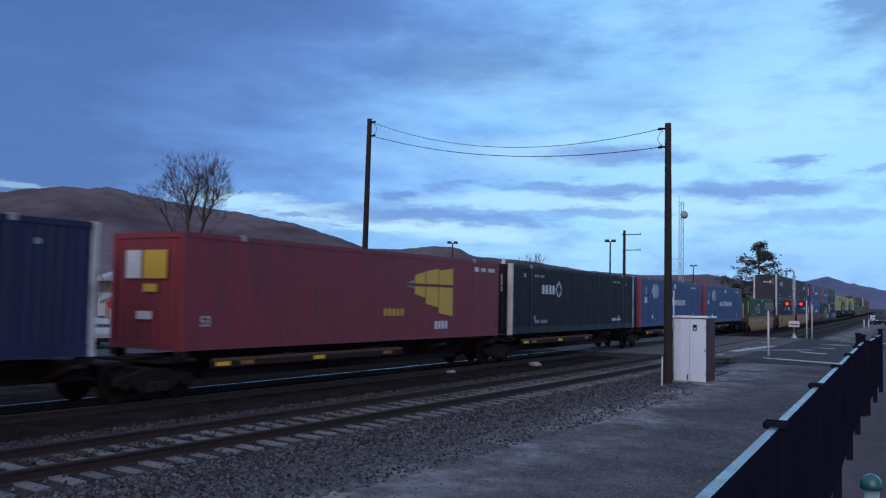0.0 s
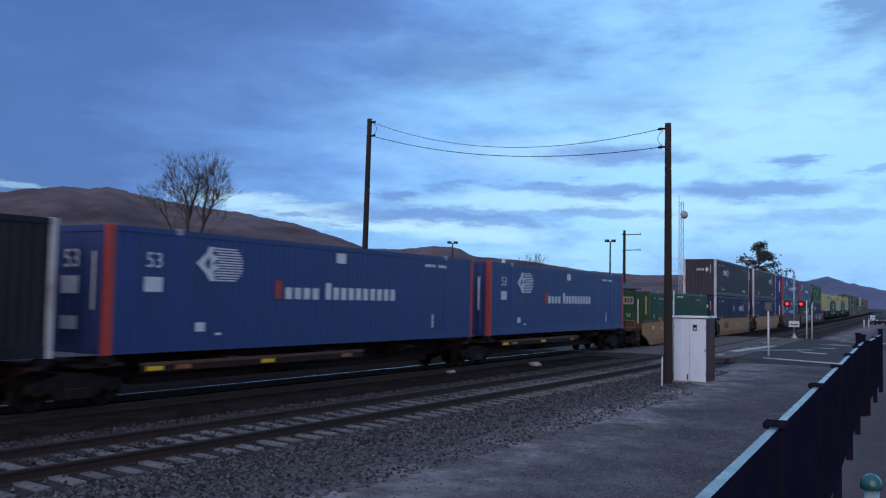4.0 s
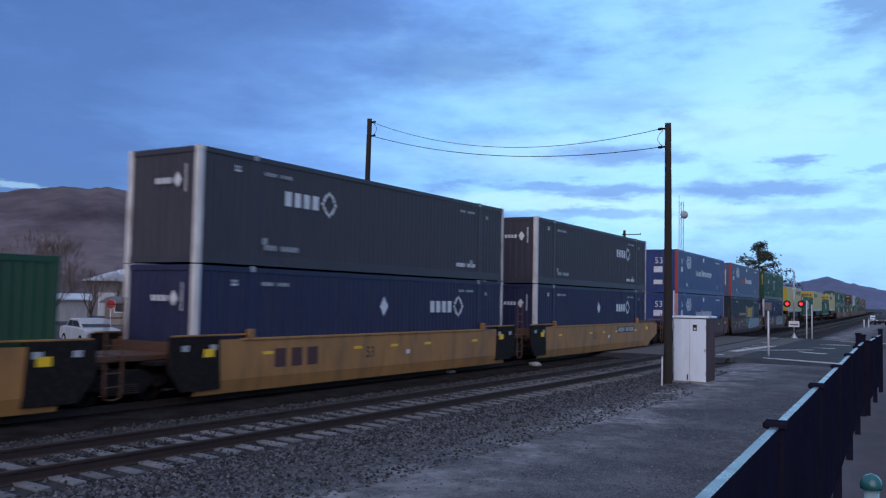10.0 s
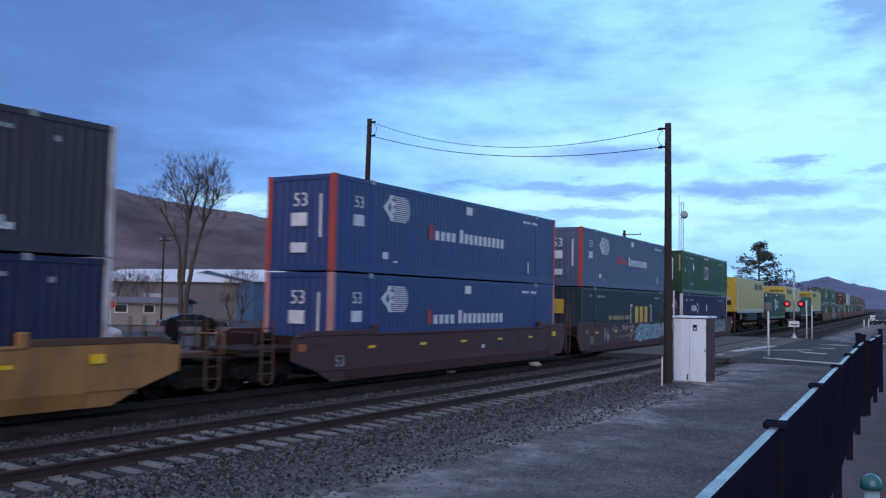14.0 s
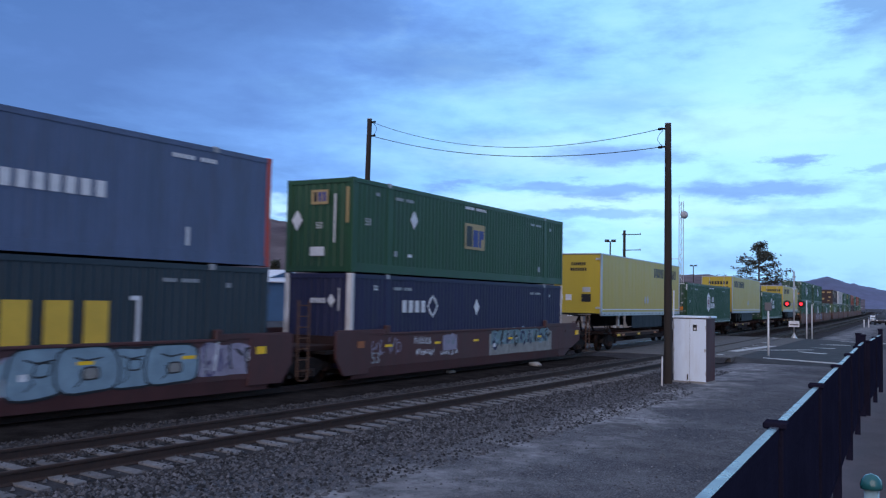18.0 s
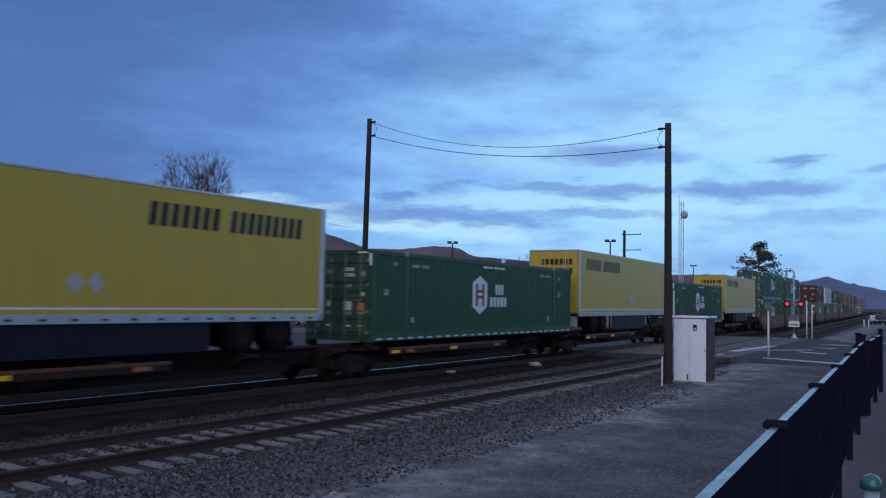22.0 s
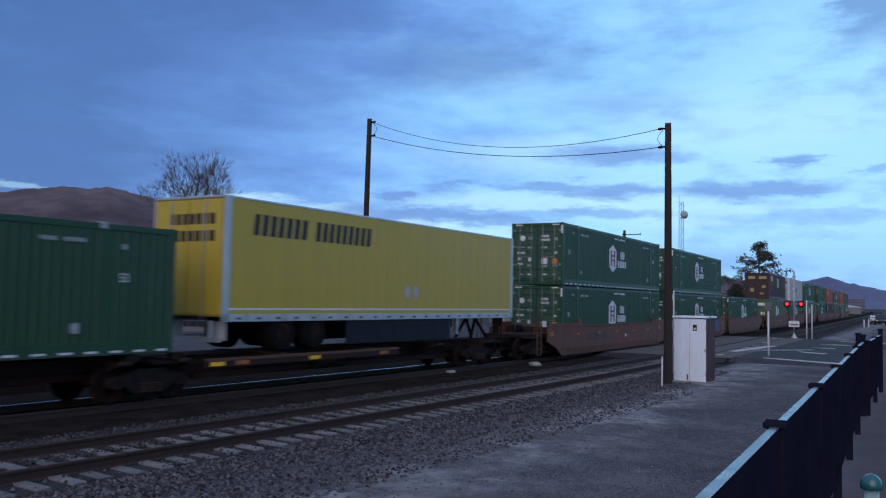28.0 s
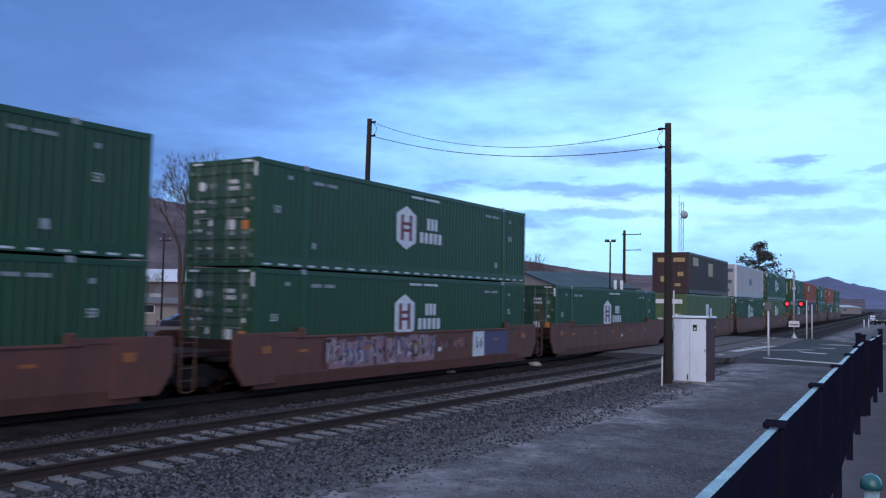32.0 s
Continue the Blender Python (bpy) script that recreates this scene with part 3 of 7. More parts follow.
def hill(name, label, dist, depth, crests, material, b0, b1, rough, seed, crag=0.014):
    """A range seen across the valley: crests are (bearing, height in degrees); slopes fall towards the viewer and beyond."""
    bs = np.linspace(b0, b1, 260)
    cb, ch = [c[0] for c in crests], [c[1] for c in crests]
    order = np.argsort(cb)
    h = np.interp(bs, np.array(cb)[order], np.array(ch)[order])
    h = np.convolve(np.pad(h, 2, mode="edge"), [0.12, 0.2, 0.36, 0.2, 0.12], mode="valid")
    h = h * (1 + crag * np.array([noise.fractal(Vector((b * 1.7, seed * 3.1, 0.3)), 0.8, 2.0, 5) for b in bs]))
    verts, faces = [], []
    rows = 60
    for i, b in enumerate(bs):
        top = math.tan(radians(h[i])) * dist + EYE.z
        for j in range(rows):
            u = j / (rows - 1)
            d = dist + depth * (u - 0.72)
            w = (u / 0.72) if u <= 0.72 else (1 - u) / 0.28
            w = w * w * (3 - 2 * w)
            p = polar(b, d)
            nz = noise.fractal(Vector((p.x / rough, p.y / rough, seed)), 0.9, 2.1, 6)
            crest = 1 - abs(u - 0.72) / 0.3
            z = GROUND - 2 + (top - GROUND + 2) * w + nz * (top * 0.095) * w * (1.0 - 0.85 * max(0.0, min(1.0, crest * 1.4)))
            verts.append((p.x, p.y, z))
    for i in range(len(bs) - 1):
        for j in range(rows - 1):
            a = i * rows + j
            faces.append((a, a + 1, a + rows + 1, a + rows))
    ob = new(name, raw(name, verts, faces, material))
    for f in ob.data.polygons:
        f.use_smooth = True
    return tagged(ob, label, "hill", kind="structure")


hill("hill_near", "bare brown sagebrush hill with a long falling ridge", 1150, 700,
     [(75, 4.6), (63, 5.2), (58.6, 5.95), (57, 6.2), (55.8, 6.1), (54.5, 6.32), (52.6, 5.9), (49.9, 5.5), (46.4, 5.13), (42.9, 4.55), (39.6, 3.55), (37, 2.7), (33, 1.6), (27, 0.8)],
     M["sage"], 25, 80, 210, 1.0)
hill("hill_middle", "low brown ridge with a rocky knob", 1900, 900,
     [(44, 2.6), (38.5, 3.2), (36.6, 3.2), (34.4, 3.42), (32.6, 3.38), (31.7, 2.85), (29.3, 2.65), (27.5, 2.5), (24.2, 2.02), (21.8, 1.86), (20.3, 1.8), (16.9, 1.9), (15.4, 1.65), (13, 1.2), (9, 0.5)],
     M["sage"], 8, 46, 300, 4.0)
# the farthest range wears the haze-blue colour
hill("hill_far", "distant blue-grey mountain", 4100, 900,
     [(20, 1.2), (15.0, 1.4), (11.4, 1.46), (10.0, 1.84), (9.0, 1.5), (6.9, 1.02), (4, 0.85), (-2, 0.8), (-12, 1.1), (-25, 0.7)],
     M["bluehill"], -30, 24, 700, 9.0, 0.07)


def bed(name, label, offs, s0, s1, step, material, drop=None):
    """A strip laid along the tracks: offs are (distance from the main line, height)."""
    ss = np.arange(s0, s1 + step, step)
    verts, faces = [], []
    if drop is not None:
        ss = np.concatenate([[s0 - 0.9], ss, [ss[-1] + 0.9]])
    for i, s in enumerate(ss):
        for o, z in offs:
            if drop is not None and i in (0, len(ss) - 1):
                z = drop
            p = line(s, o, z)
            verts.append(tuple(p))
    k = len(offs)
    for i in range(len(ss) - 1):
        for j in range(k - 1):
            a = i * k + j
            faces.append((a, a + k, a + k + 1, a + 1))
    ob = new(name, raw(name, verts, faces, material))
    return tagged(ob, label, "ballast", kind="structure")


def ballast_material():
    m = make("ballast_bed", (0.052, 0.052, 0.056), 0.92, vary=0.35, scale=1.1, grain=26, bump=0.9, dirt=(0.045, 0.042, 0.041), dirt_amount=0.7, spec=0.0)
    return m


M["bed"] = ballast_material()
bed("ballast", "dark grey crushed stone ballast under two tracks",
    [(4.6, GROUND - 0.02), (3.0, -0.20), (1.6, -0.17), (0, -0.175), (-1.6, -0.17), (-2.5, -0.21), (-3.5, -0.17), (-4.45, -0.19), (-5.1, -0.205), (-6.0, -0.222), (-6.6, -0.240), (-7.6, -0.243), (-8.4, GROUND - 0.02)],
    -330, 700, 3.0, M["bed"])


# oily strip that also paints the train's shade, wider on the far side
bed("oily_bed", "oil-darkened ballast along the main track", [(4.7, GROUND + 0.012), (3.0, -0.193), (1.6, -0.164), (0, -0.169), (-1.6, -0.164), (-2.5, -0.203), (-2.75, -0.194)], -330, 690, 3.0, M["oily"])


# darker strip from 4.5 to 15.5 m beyond the main track
bed("soil_strip", "dark damp soil strip beyond the main track", [(15.5, GROUND + 0.006), (10.0, GROUND + 0.008), (4.5, GROUND + 0.009)], -330, 400, 3.0, M["soil"])


# ---- rails and ties ----
def rail_mesh(off, s0, s1, step, lift=0.0):
    prof = [(-0.076, -0.20), (-0.076, -0.185), (-0.012, -0.160), (-0.012, -0.05), (-0.038, -0.04), (-0.038, -0.005), (-0.03, 0.0), (0.03, 0.0), (0.038, -0.005), (0.038, -0.04), (0.012, -0.05), (0.012, -0.160), (0.076, -0.185), (0.076, -0.20)]
    ss = np.arange(s0, s1 + step, step)
    verts, faces = [], []
    for s in ss:
        for a, z in prof:
            verts.append(tuple(line(s, off + a, z + lift)))
    k = len(prof)
    for i in range(len(ss) - 1):
        for j in range(k - 1):
            q = i * k + j
            faces.append((q, q + k, q + k + 1, q + 1))
    return verts, faces, k


def rail(parent, off, s0, s1, shiny, lift=0.0):
    v, f, k = rail_mesh(off, s0, s1, 2.0, lift)
    me = raw("rail", v, f, [M["railside"], M[shiny] if shiny else M["railside"]])
    if shiny:
        for i, p in enumerate(me.polygons):
            if i % (k - 1) == 6:
                p.material_index = 1
    return part("rail", me, None, parent)


tie_mesh = boxmesh("tie", -0.115, 0.115, -1.36, 1.36, -0.2, -0.02, M["tie"], 0.012)
tie_mesh2 = boxmesh("tie", -0.115, 0.115, -1.3, 1.3, -0.2, -0.02, M["darktie"], 0.012)


def track(name, label, off, shiny, s_a, s_b, ties, s_pieces, mesh, tilt=0.0, sink=0.0):
    """tilt: how much lower the rail beside the lot lies; sink: how deep the ties are buried."""
    th = thing(name, label, "railway track", kind="structure")
    rail(th, off + 0.753, s_a, s_b, shiny[0], 0.4 * tilt)
    rail(th, off - 0.753, s_a, s_b, shiny[1], -0.6 * tilt)
    lean = math.degrees(math.atan(tilt / 1.506))
    rnd = random.Random(5)
    s = s_pieces[0]
    while s < s_pieces[1]:
        if not 42.5 < s < 74:
            p = line(s, off + rnd.uniform(-0.06, 0.06), -0.127 - sink + rnd.uniform(-0.012, 0.006))
            part("tie", mesh, None, th, at=pose(p.x, p.y, p.z, lean, rnd.uniform(-1, 1), math.degrees(heading(s)) + rnd.uniform(-1.2, 1.2)))
        s += 0.525
    bm = bmesh.new()
    s = ties[0]
    while s < ties[1]:
        if not (s_pieces[0] <= s < s_pieces[1]) and not 42.5 < s < 74:
            bx(bm, -0.115, 0.115, -1.3, 1.3, -0.335, -0.155, m=on_line(s, off))
        s += 0.55
    part("far_ties", bm, M["darktie"], th)["kind"] = "stuff"
    return th


# of the main rails one is polished, the other has the shade coloured in
track("main_track", "main railway track with bright worn rails on dark ties", 0.0, ("railtop", "railworn"), -330, 700, (-40, 300), (6, 42), tie_mesh2, 0.0, 0.025)
track("side_track", "side railway track with rusty rails and weathered grey ties", NEAR, (None, None), -330, 640, (-60, 260), (3, 42), tie_mesh, 0.035, 0.03)


def stones(name, label, count, seed, spread, size, material):
    """Loose crushed stones strewn by a rule; far too many to count."""
    rnd = np.random.RandomState(seed)
    verts, faces = [], []
    base = np.array([(1, 0, 0), (-1, 0, 0), (0, 1, 0), (0, -1, 0), (0, 0, 1), (0, 0, -0.6)], float)
    tri = [(0, 2, 4), (2, 1, 4), (1, 3, 4), (3, 0, 4), (2, 0, 5), (1, 2, 5), (3, 1, 5), (0, 3, 5)]
    for i in range(count):
        s, off, z = spread(rnd)
        p = line(s, off, z)
        r = size * rnd.uniform(0.5, 1.5)
        a = rnd.uniform(0, 6.28)
        c, d = math.cos(a), math.sin(a)
        k = base * rnd.uniform(0.6, 1.25, (6, 3)) * r
        k = np.stack([k[:, 0] * c - k[:, 1] * d, k[:, 0] * d + k[:, 1] * c, k[:, 2] * 0.75], 1) + np.array(p)
        o = len(verts)
        verts += [tuple(q) for q in k]
        faces += [(a1 + o, b1 + o, c1 + o) for a1, b1, c1 in tri]
    return tagged(new(name, raw(name, verts, faces, material)), label, "gravel", kind="stuff")


def strewn(rnd):
    s = 3 + 34 * rnd.rand() ** 1.6
    off = -2.4 - (7.5 if s < 27 else max(4.6, 7.5 - 0.6 * (s - 27))) * rnd.rand()
    if abs(off - NEAR) < 1.45:
        if rnd.rand() < 0.75:
            off = NEAR - 1.45 - 2.2 * rnd.rand()
        z = -0.215
    if abs(off - NEAR) >= 1.45:
        z = float(np.interp(off, [-8.4, -7.6, -6.6], [GROUND, -0.243, -0.238]))
    return s, off, z + 0.004


stones("ballast_stones", "loose grey crushed ballast stones beside the side track", 26000, 3, strewn, 0.036, M["stone"])


def bank_strewn(rnd):
    # dark stones lie up against the far rail between the rails, and in the cribs outside
    pick = rnd.rand()
    if pick < 0.6:
        off = NEAR + 0.18 + 0.52 * rnd.rand() ** 0.7
        z = -0.178
    elif pick < 0.75:
        off = NEAR + 0.82 + 0.7 * rnd.rand()
        z = -0.150
    else:
        off = NEAR - 1.42 - 0.4 * rnd.rand()
        z = -0.235
    return 3 + 36 * rnd.rand() ** 1.35, off, z


stones("ballast_stones", "dark ballast stones banked over the tie ends", 6500, 8, bank_strewn, 0.034, M["stonedark"])


def far_strewn(rnd):
    return 6 + 34 * rnd.rand() ** 1.3, -2.75 - 0.85 * rnd.rand(), -0.18


stones("ballast_stones", "loose grey ballast stones between the two tracks", 3600, 4, far_strewn, 0.04, M["stonedark"])


def lot_strewn(rnd):
    return 5 + 24 * rnd.rand() ** 1.3, -8.2 - 6.5 * rnd.rand() ** 1.2, GROUND + 0.004


stones("lot_pebbles", "scattered small pebbles on the dirt lot", 4000, 6, lot_strewn, 0.021, M["pebble"])


# ---- the road over the crossing ----
def slab(name, label, pts, z0, z1, material, category, kind="structure"):
    bm = bmesh.new()
    prism(bm, pts, z0, z1, axis="z")
    return solid(name, bm, material, label, category, kind=kind)


slab("road", "worn grey asphalt road across the tracks", [(46.5, 13.3), (45.2, -30), (78, -30), (75.5, 12.0), (72.0, 18.2), (66, 60), (50, 60), (49, 20)], GROUND - 0.3, GROUND + 0.03, M["asphalt"], "road")
crossing = thing("crossing_panels", "worn concrete crossing panels between the rails", "level crossing", kind="structure")
for o0, o1 in ((0.86, 2.3), (-0.66, 0.66), (-2.3, -0.86), (-4.25, -2.36), (NEAR - 0.66, NEAR + 0.66), (NEAR - 2.3, NEAR - 0.86)):
    for k in range(12):
        s = 43.0 + k * 2.6
        bm = bmesh.new()
        bx(bm, 0.015, 2.585, o0, o1, -0.25, -0.015)
        part("panel", bm, M["panelcon"], crossing, bevel=0.01, at=on_line(s))
bed("crossing_apron", "packed dark grit at the end of the crossing panels", [(2.3, -0.03), (0.8, -0.06), (-0.8, -0.06), (-2.3, -0.03), (-4.2, -0.03), (-4.5, -0.06), (-6.0, -0.06), (-7.5, -0.03)], 42.2, 43.0, 0.8, M["bed"], -0.20)
# asphalt ramps up to the rails on both sides
for name_, offs in (("road_ramp", [(-17, GROUND + 0.034), (-13.5, -0.205), (-10.5, -0.12), (-7.56, -0.022)]), ("road_ramp", [(2.36, -0.022), (6, -0.10), (10, -0.19), (16.5, GROUND + 0.034)])):
    ob = bed(name_, "worn asphalt ramp up to the crossing", offs, 44.0, 74.0, 3.0, M["asphalt"], GROUND - 0.03)
    ob["category"] = "road"


def road_z(x, y):
    off = y - float(np.interp(x, _x, _y))
    return float(np.interp(off, [-17, -13.5, -10.5, -7.56], [GROUND + 0.036, -0.203, -0.118, -0.02]))


marks = thing("road_markings", "worn white stop lines and stripes on the asphalt", "road marking", kind="structure")
for ax, ay, bx_, by, w in ((45.6, 13.3, 45.4, 5.0, 0.5), (49.4, 13.6, 58.6, 13.6, 0.55), (54.5, 14.3, 53.6, 9.6, 0.6), (63.2, 15.3, 67.5, 10.6, 0.6), (58.5, 14.8, 61.0, 10.4, 0.4), (73.0, 17.0, 75.2, 8.0, 0.5), (52.0, 13.0, 57.0, 11.0, 0.3)):
    bm = bmesh.new()
    a, b = Vector((ax, ay, road_z(ax, ay))), Vector((bx_, by, road_z(bx_, by)))
    d = (b - a)
    n2 = Vector((-d.y, d.x, 0)).normalized() * w / 2
    v = [bm.verts.new(q + Vector((0, 0, h))) for h in (-0.03, 0.012) for q in (a - n2, b - n2, b + n2, a + n2)]
    for f in ((0, 3, 2, 1), (4, 5, 6, 7), (0, 1, 5, 4), (1, 2, 6, 5), (2, 3, 7, 6), (3, 0, 4, 7)):
        bm.faces.new([v[i] for i in f])
    part("stripe", bm, M["roadpaint"], marks)


# ---- the train: containers, trailers and the cars that carry them ----
CL, CB, CH = 16.154, 1.30, 2.896      # a 53-foot box: length, half width, height


def wave(bm, x0, x1, z0, z1, y, sgn, pitch=0.24, depth=0.018):
    """A corrugated wall along x."""
    xs, k = [], int(round((x1 - x0) / pitch))
    for i in range(k):
        a = x0 + (x1 - x0) * i / k
        w = (x1 - x0) / k
        xs += [(a, y), (a + 0.36 * w, y), (a + 0.5 * w, y - sgn * depth), (a + 0.86 * w, y - sgn * depth)]
    xs.append((x1, y))
    lo = [bm.verts.new((x, yy, z0)) for x, yy in xs]
    hi = [bm.verts.new((x, yy, z1)) for x, yy in xs]
    for i in range(len(xs) - 1):
        bm.faces.new((lo[i], lo[i + 1], hi[i + 1], hi[i]) if sgn < 0 else (lo[i + 1], lo[i], hi[i], hi[i + 1]))


def wave_end(bm, y0, y1, z0, z1, x, pitch=0.29, depth=0.03):
    k = max(1, int(round((y1 - y0) / pitch)))
    pts = []
    for i in range(k):
        a, w = y0 + (y1 - y0) * i / k, (y1 - y0) / k
        pts += [(a, x), (a + 0.4 * w, x), (a + 0.55 * w, x + depth), (a + 0.85 * w, x + depth)]
    pts.append((y1, x))
    lo = [bm.verts.new((xx, yy, z0)) for yy, xx in pts]
    hi = [bm.verts.new((xx, yy, z1)) for yy, xx in pts]
    for i in range(len(pts) - 1):
        bm.faces.new((lo[i + 1], lo[i], hi[i], hi[i + 1]))


def one(fn, *a, **k):
    bm = bmesh.new()
    fn(bm, *a, **k)
    return bm


def decal(parent, name, x0, x1, z0, z1, mat, label="", depth=0.006, y=-CB):
    return part(name, boxmesh(name, x0, x1, y - depth, y, z0, z1, mat), None, parent, label)


def plate(parent, name, outline, mat, label="", y=-CB, depth=0.006):
    return part(name, one(prism, outline, y - depth, y), mat, parent, label)


def lettering(parent, x0, x1, z0, z1, count, mat, label="", name="lettering", slant=0.0, tall_first=False, y=-CB, gaps=()):
    """Bars of the size and colour of a word."""
    bm = bmesh.new()
    w = (x1 - x0) / count
    h = z1 - z0
    for i in range(count):
        if i in gaps:
            continue
        a = x0 + i * w + 0.1 * w
        b = a + 0.78 * w
        top = z1 + (0.35 * h if tall_first and i == 0 else 0)
        s = slant * h
        t = 0.66 * w
        if h < 0.16:
            prism(bm, [(a, z0), (b, z0), (b + s, top), (a + s, top)], y - 0.006, y)
        else:
            prism(bm, [(a, z0), (a + t, z0), (a + t + s, top), (a + s, top)], y - 0.006, y)
    ob = part(name, bm, mat, parent, label)
    ob["kind"] = "stuff"
    return ob


def ring_diamond(parent, cx, cz, r, mat, y=-CB):
    """A four-lobed ring mark."""
    bm = bmesh.new()
    for k in range(4):
        a = k * math.pi / 2
        for da in (-0.62, 0.62):
            p = [(cx + 0.62 * r * math.cos(a + q), cz + (r * 1.05) * 0.72 * math.sin(a + q)) for q in (da - 0.33, da + 0.33)]
            o = [(cx + 0.95 * r * math.cos(a + q), cz + 1.05 * r * math.sin(a + q)) for q in (da + 0.33, da - 0.33)]
            prism(bm, p + o, y - 0.006, y)
        tip = [(cx + r * 1.15 * math.cos(a), cz + r * 1.25 * math.sin(a)), (cx + 0.8 * r * math.cos(a + 0.35), cz + 0.9 * r * math.sin(a + 0.35)),
               (cx + 0.8 * r * math.cos(a - 0.35), cz + 0.9 * r * math.sin(a - 0.35))]
        prism(bm, tip, y - 0.0055, y)
    ob = part("emblem", bm, mat, parent)
    ob["kind"] = "stuff"
    return ob


def number(parent, x, z, size, mat, y=-CB):
    return part("number", figures("53", size, mat), None, parent, at=pose(x, y - 0.003, z))


END_X = -0.012


def end_bars(parent, y0, y1, z0, z1, mat, name="lettering"):
    """A mark on the end wall that faces the way the train goes."""
    return part(name, boxmesh(name, END_X - 0.006, END_X, y0, y1, z0, z1, mat), None, parent)


def end_number(parent, y, z, size, mat):
    return part("number", figures("53", size, mat), None, parent, at=pose(END_X - 0.003, y, z, 0, 0, -90))


def container(name, label, paint, posts=None, doors=False, length=CL, ribs=0.24, relief=0.027, group="containers on the train"):
    """A box with frame, corrugated walls, castings; x runs from its leading end backwards, z from its floor."""
    th = thing(name, label, "shipping container", group)
    L2 = length
    post = posts or paint
    part("side_panel", one(wave, 0.16, L2 - 0.16, 0.17, CH - 0.13, -CB + 0.012, -1, ribs, relief), paint, th)
    part("side_panel", one(wave, 0.16, L2 - 0.16, 0.17, CH - 0.13, CB - 0.012, 1, ribs, relief), paint, th)
    part("roof", boxmesh("roof", 0.05, L2 - 0.05, -CB + 0.03, CB - 0.03, CH - 0.06, CH - 0.02, paint), None, th)
    part("floor", boxmesh("floor", 0.05, L2 - 0.05, -CB + 0.05, CB - 0.05, 0.06, 0.16, M["grimy"]), None, th)
    for sy in (-1, 1):
        y0, y1 = sorted((sy * CB, sy * (CB - 0.10)))
        part("top_rail", boxmesh("top_rail", 0.16, L2 - 0.16, y0, y1, CH - 0.14, CH - 0.012, paint), None, th)
        part("bottom_rail", boxmesh("bottom_rail", 0.16, L2 - 0.16, y0, y1, 0.025, 0.285, paint, 0.006), None, th)
        part("rail_lip", boxmesh("rail_lip", 0.16, L2 - 0.16, sy * (CB + 0.004) - 0.006, sy * (CB + 0.004) + 0.006, 0.02, 0.055, paint), None, th)
        for x0, x1 in ((0, 0.17), (L2 - 0.17, L2)):
            part("corner_post", boxmesh("corner_post", x0, x1, y0 if sy < 0 else y0 - 0.08, y1 + 0.08 if sy < 0 else y1, 0.1, CH - 0.1, post, 0.012), None, th)
            for z0, z1 in ((0, 0.12), (CH - 0.12, CH + 0.004)):
                part("corner_casting", boxmesh("corner_casting", x0 - 0.004, x1 + 0.004, sy * CB - 0.09 + 0.086 * -sy, sy * CB + 0.09 - 0.086 * sy, z0, z1, post, 0.01), None, th)
        # the lifting posts of a 40-foot spacing
        for xc in (1.98, L2 - 1.98):
            yo = sy * (CB + 0.002)
            y2, y3 = sorted((yo, sy * (CB - 0.06)))
            part("lift_post", boxmesh("lift_post", xc - 0.09, xc + 0.09, y2, y3, 0.16, CH - 0.13, paint, 0.008), None, th)
            part("corner_casting", boxmesh("corner_casting", xc - 0.1, xc + 0.1, y2 - 0.002, y3, CH - 0.13, CH + 0.022, M["cast"], 0.01), None, th)
    part("end_wall", one(wave_end, -CB + 0.16, CB - 0.16, 0.17, CH - 0.14, L2 - 0.04, 0.29, -0.03), paint, th)
    for z0, z1 in ((0.02, 0.18), (CH - 0.15, CH - 0.01)):
        part("end_beam", boxmesh("end_beam", 0.01, 0.12, -CB + 0.16, CB - 0.16, z0, z1, paint), None, th)
        part("end_beam", boxmesh("end_beam", L2 - 0.12, L2 - 0.01, -CB + 0.16, CB - 0.16, z0, z1, paint), None, th)
    if doors:
        for y0, y1 in ((-CB + 0.165, -0.012), (0.012, CB - 0.165)):
            d = part("door", boxmesh("door", 0.03, 0.08, y0, y1, 0.19, CH - 0.16, M["doorgreen"], 0.01), None, th)
            w = y1 - y0
            for f in (0.24, 0.76):
                part("lock_rod", one(cyl, (0.0, y0 + f * w, 0.1), (0.0, y0 + f * w, CH - 0.08), 0.022, n=6), M["greensteel"], d)
            for z in (0.30, 0.72, 1.34, 1.58, 1.86, 2.48):
                part("door_rib", boxmesh("door_rib", 0.002, 0.03, y0 + 0.04, y1 - 0.04, z, z + 0.10, M["doorgreen"], 0.008), None, d)
                # darker green strip paints the shade under each rib; no recess is cut
                part("door_groove", boxmesh("door_groove", 0.022, 0.0305, y0 + 0.04, y1 - 0.04, z - 0.04, z - 0.002, M["green"]), None, d)
            for z in (0.25, 0.9, 1.75, 2.5):
                yy = y0 if y0 < -0.5 else y1
                part("hinge", boxmesh("hinge", -0.012, 0.03, yy - 0.07, yy + 0.07, z, z + 0.09, M["greensteel"], 0.006), None, d)
                for f in (0.24, 0.76):
                    part("rod_guide", boxmesh("rod_guide", -0.03, 0.03, y0 + f * w - 0.045, y0 + f * w + 0.045, z, z + 0.05, M["greensteel"]), None, d)
            part("handle", boxmesh("handle", -0.02, 0.012, y0 + 0.2 * w, y0 + 0.8 * w, 1.28, 1.32, M["greensteel"]), None, d)
    else:
        part("end_wall", one(wave_end, -CB + 0.16, CB - 0.16, 0.17, CH - 0.14, 0.03, 0.29, 0.03), paint, th)
    return th


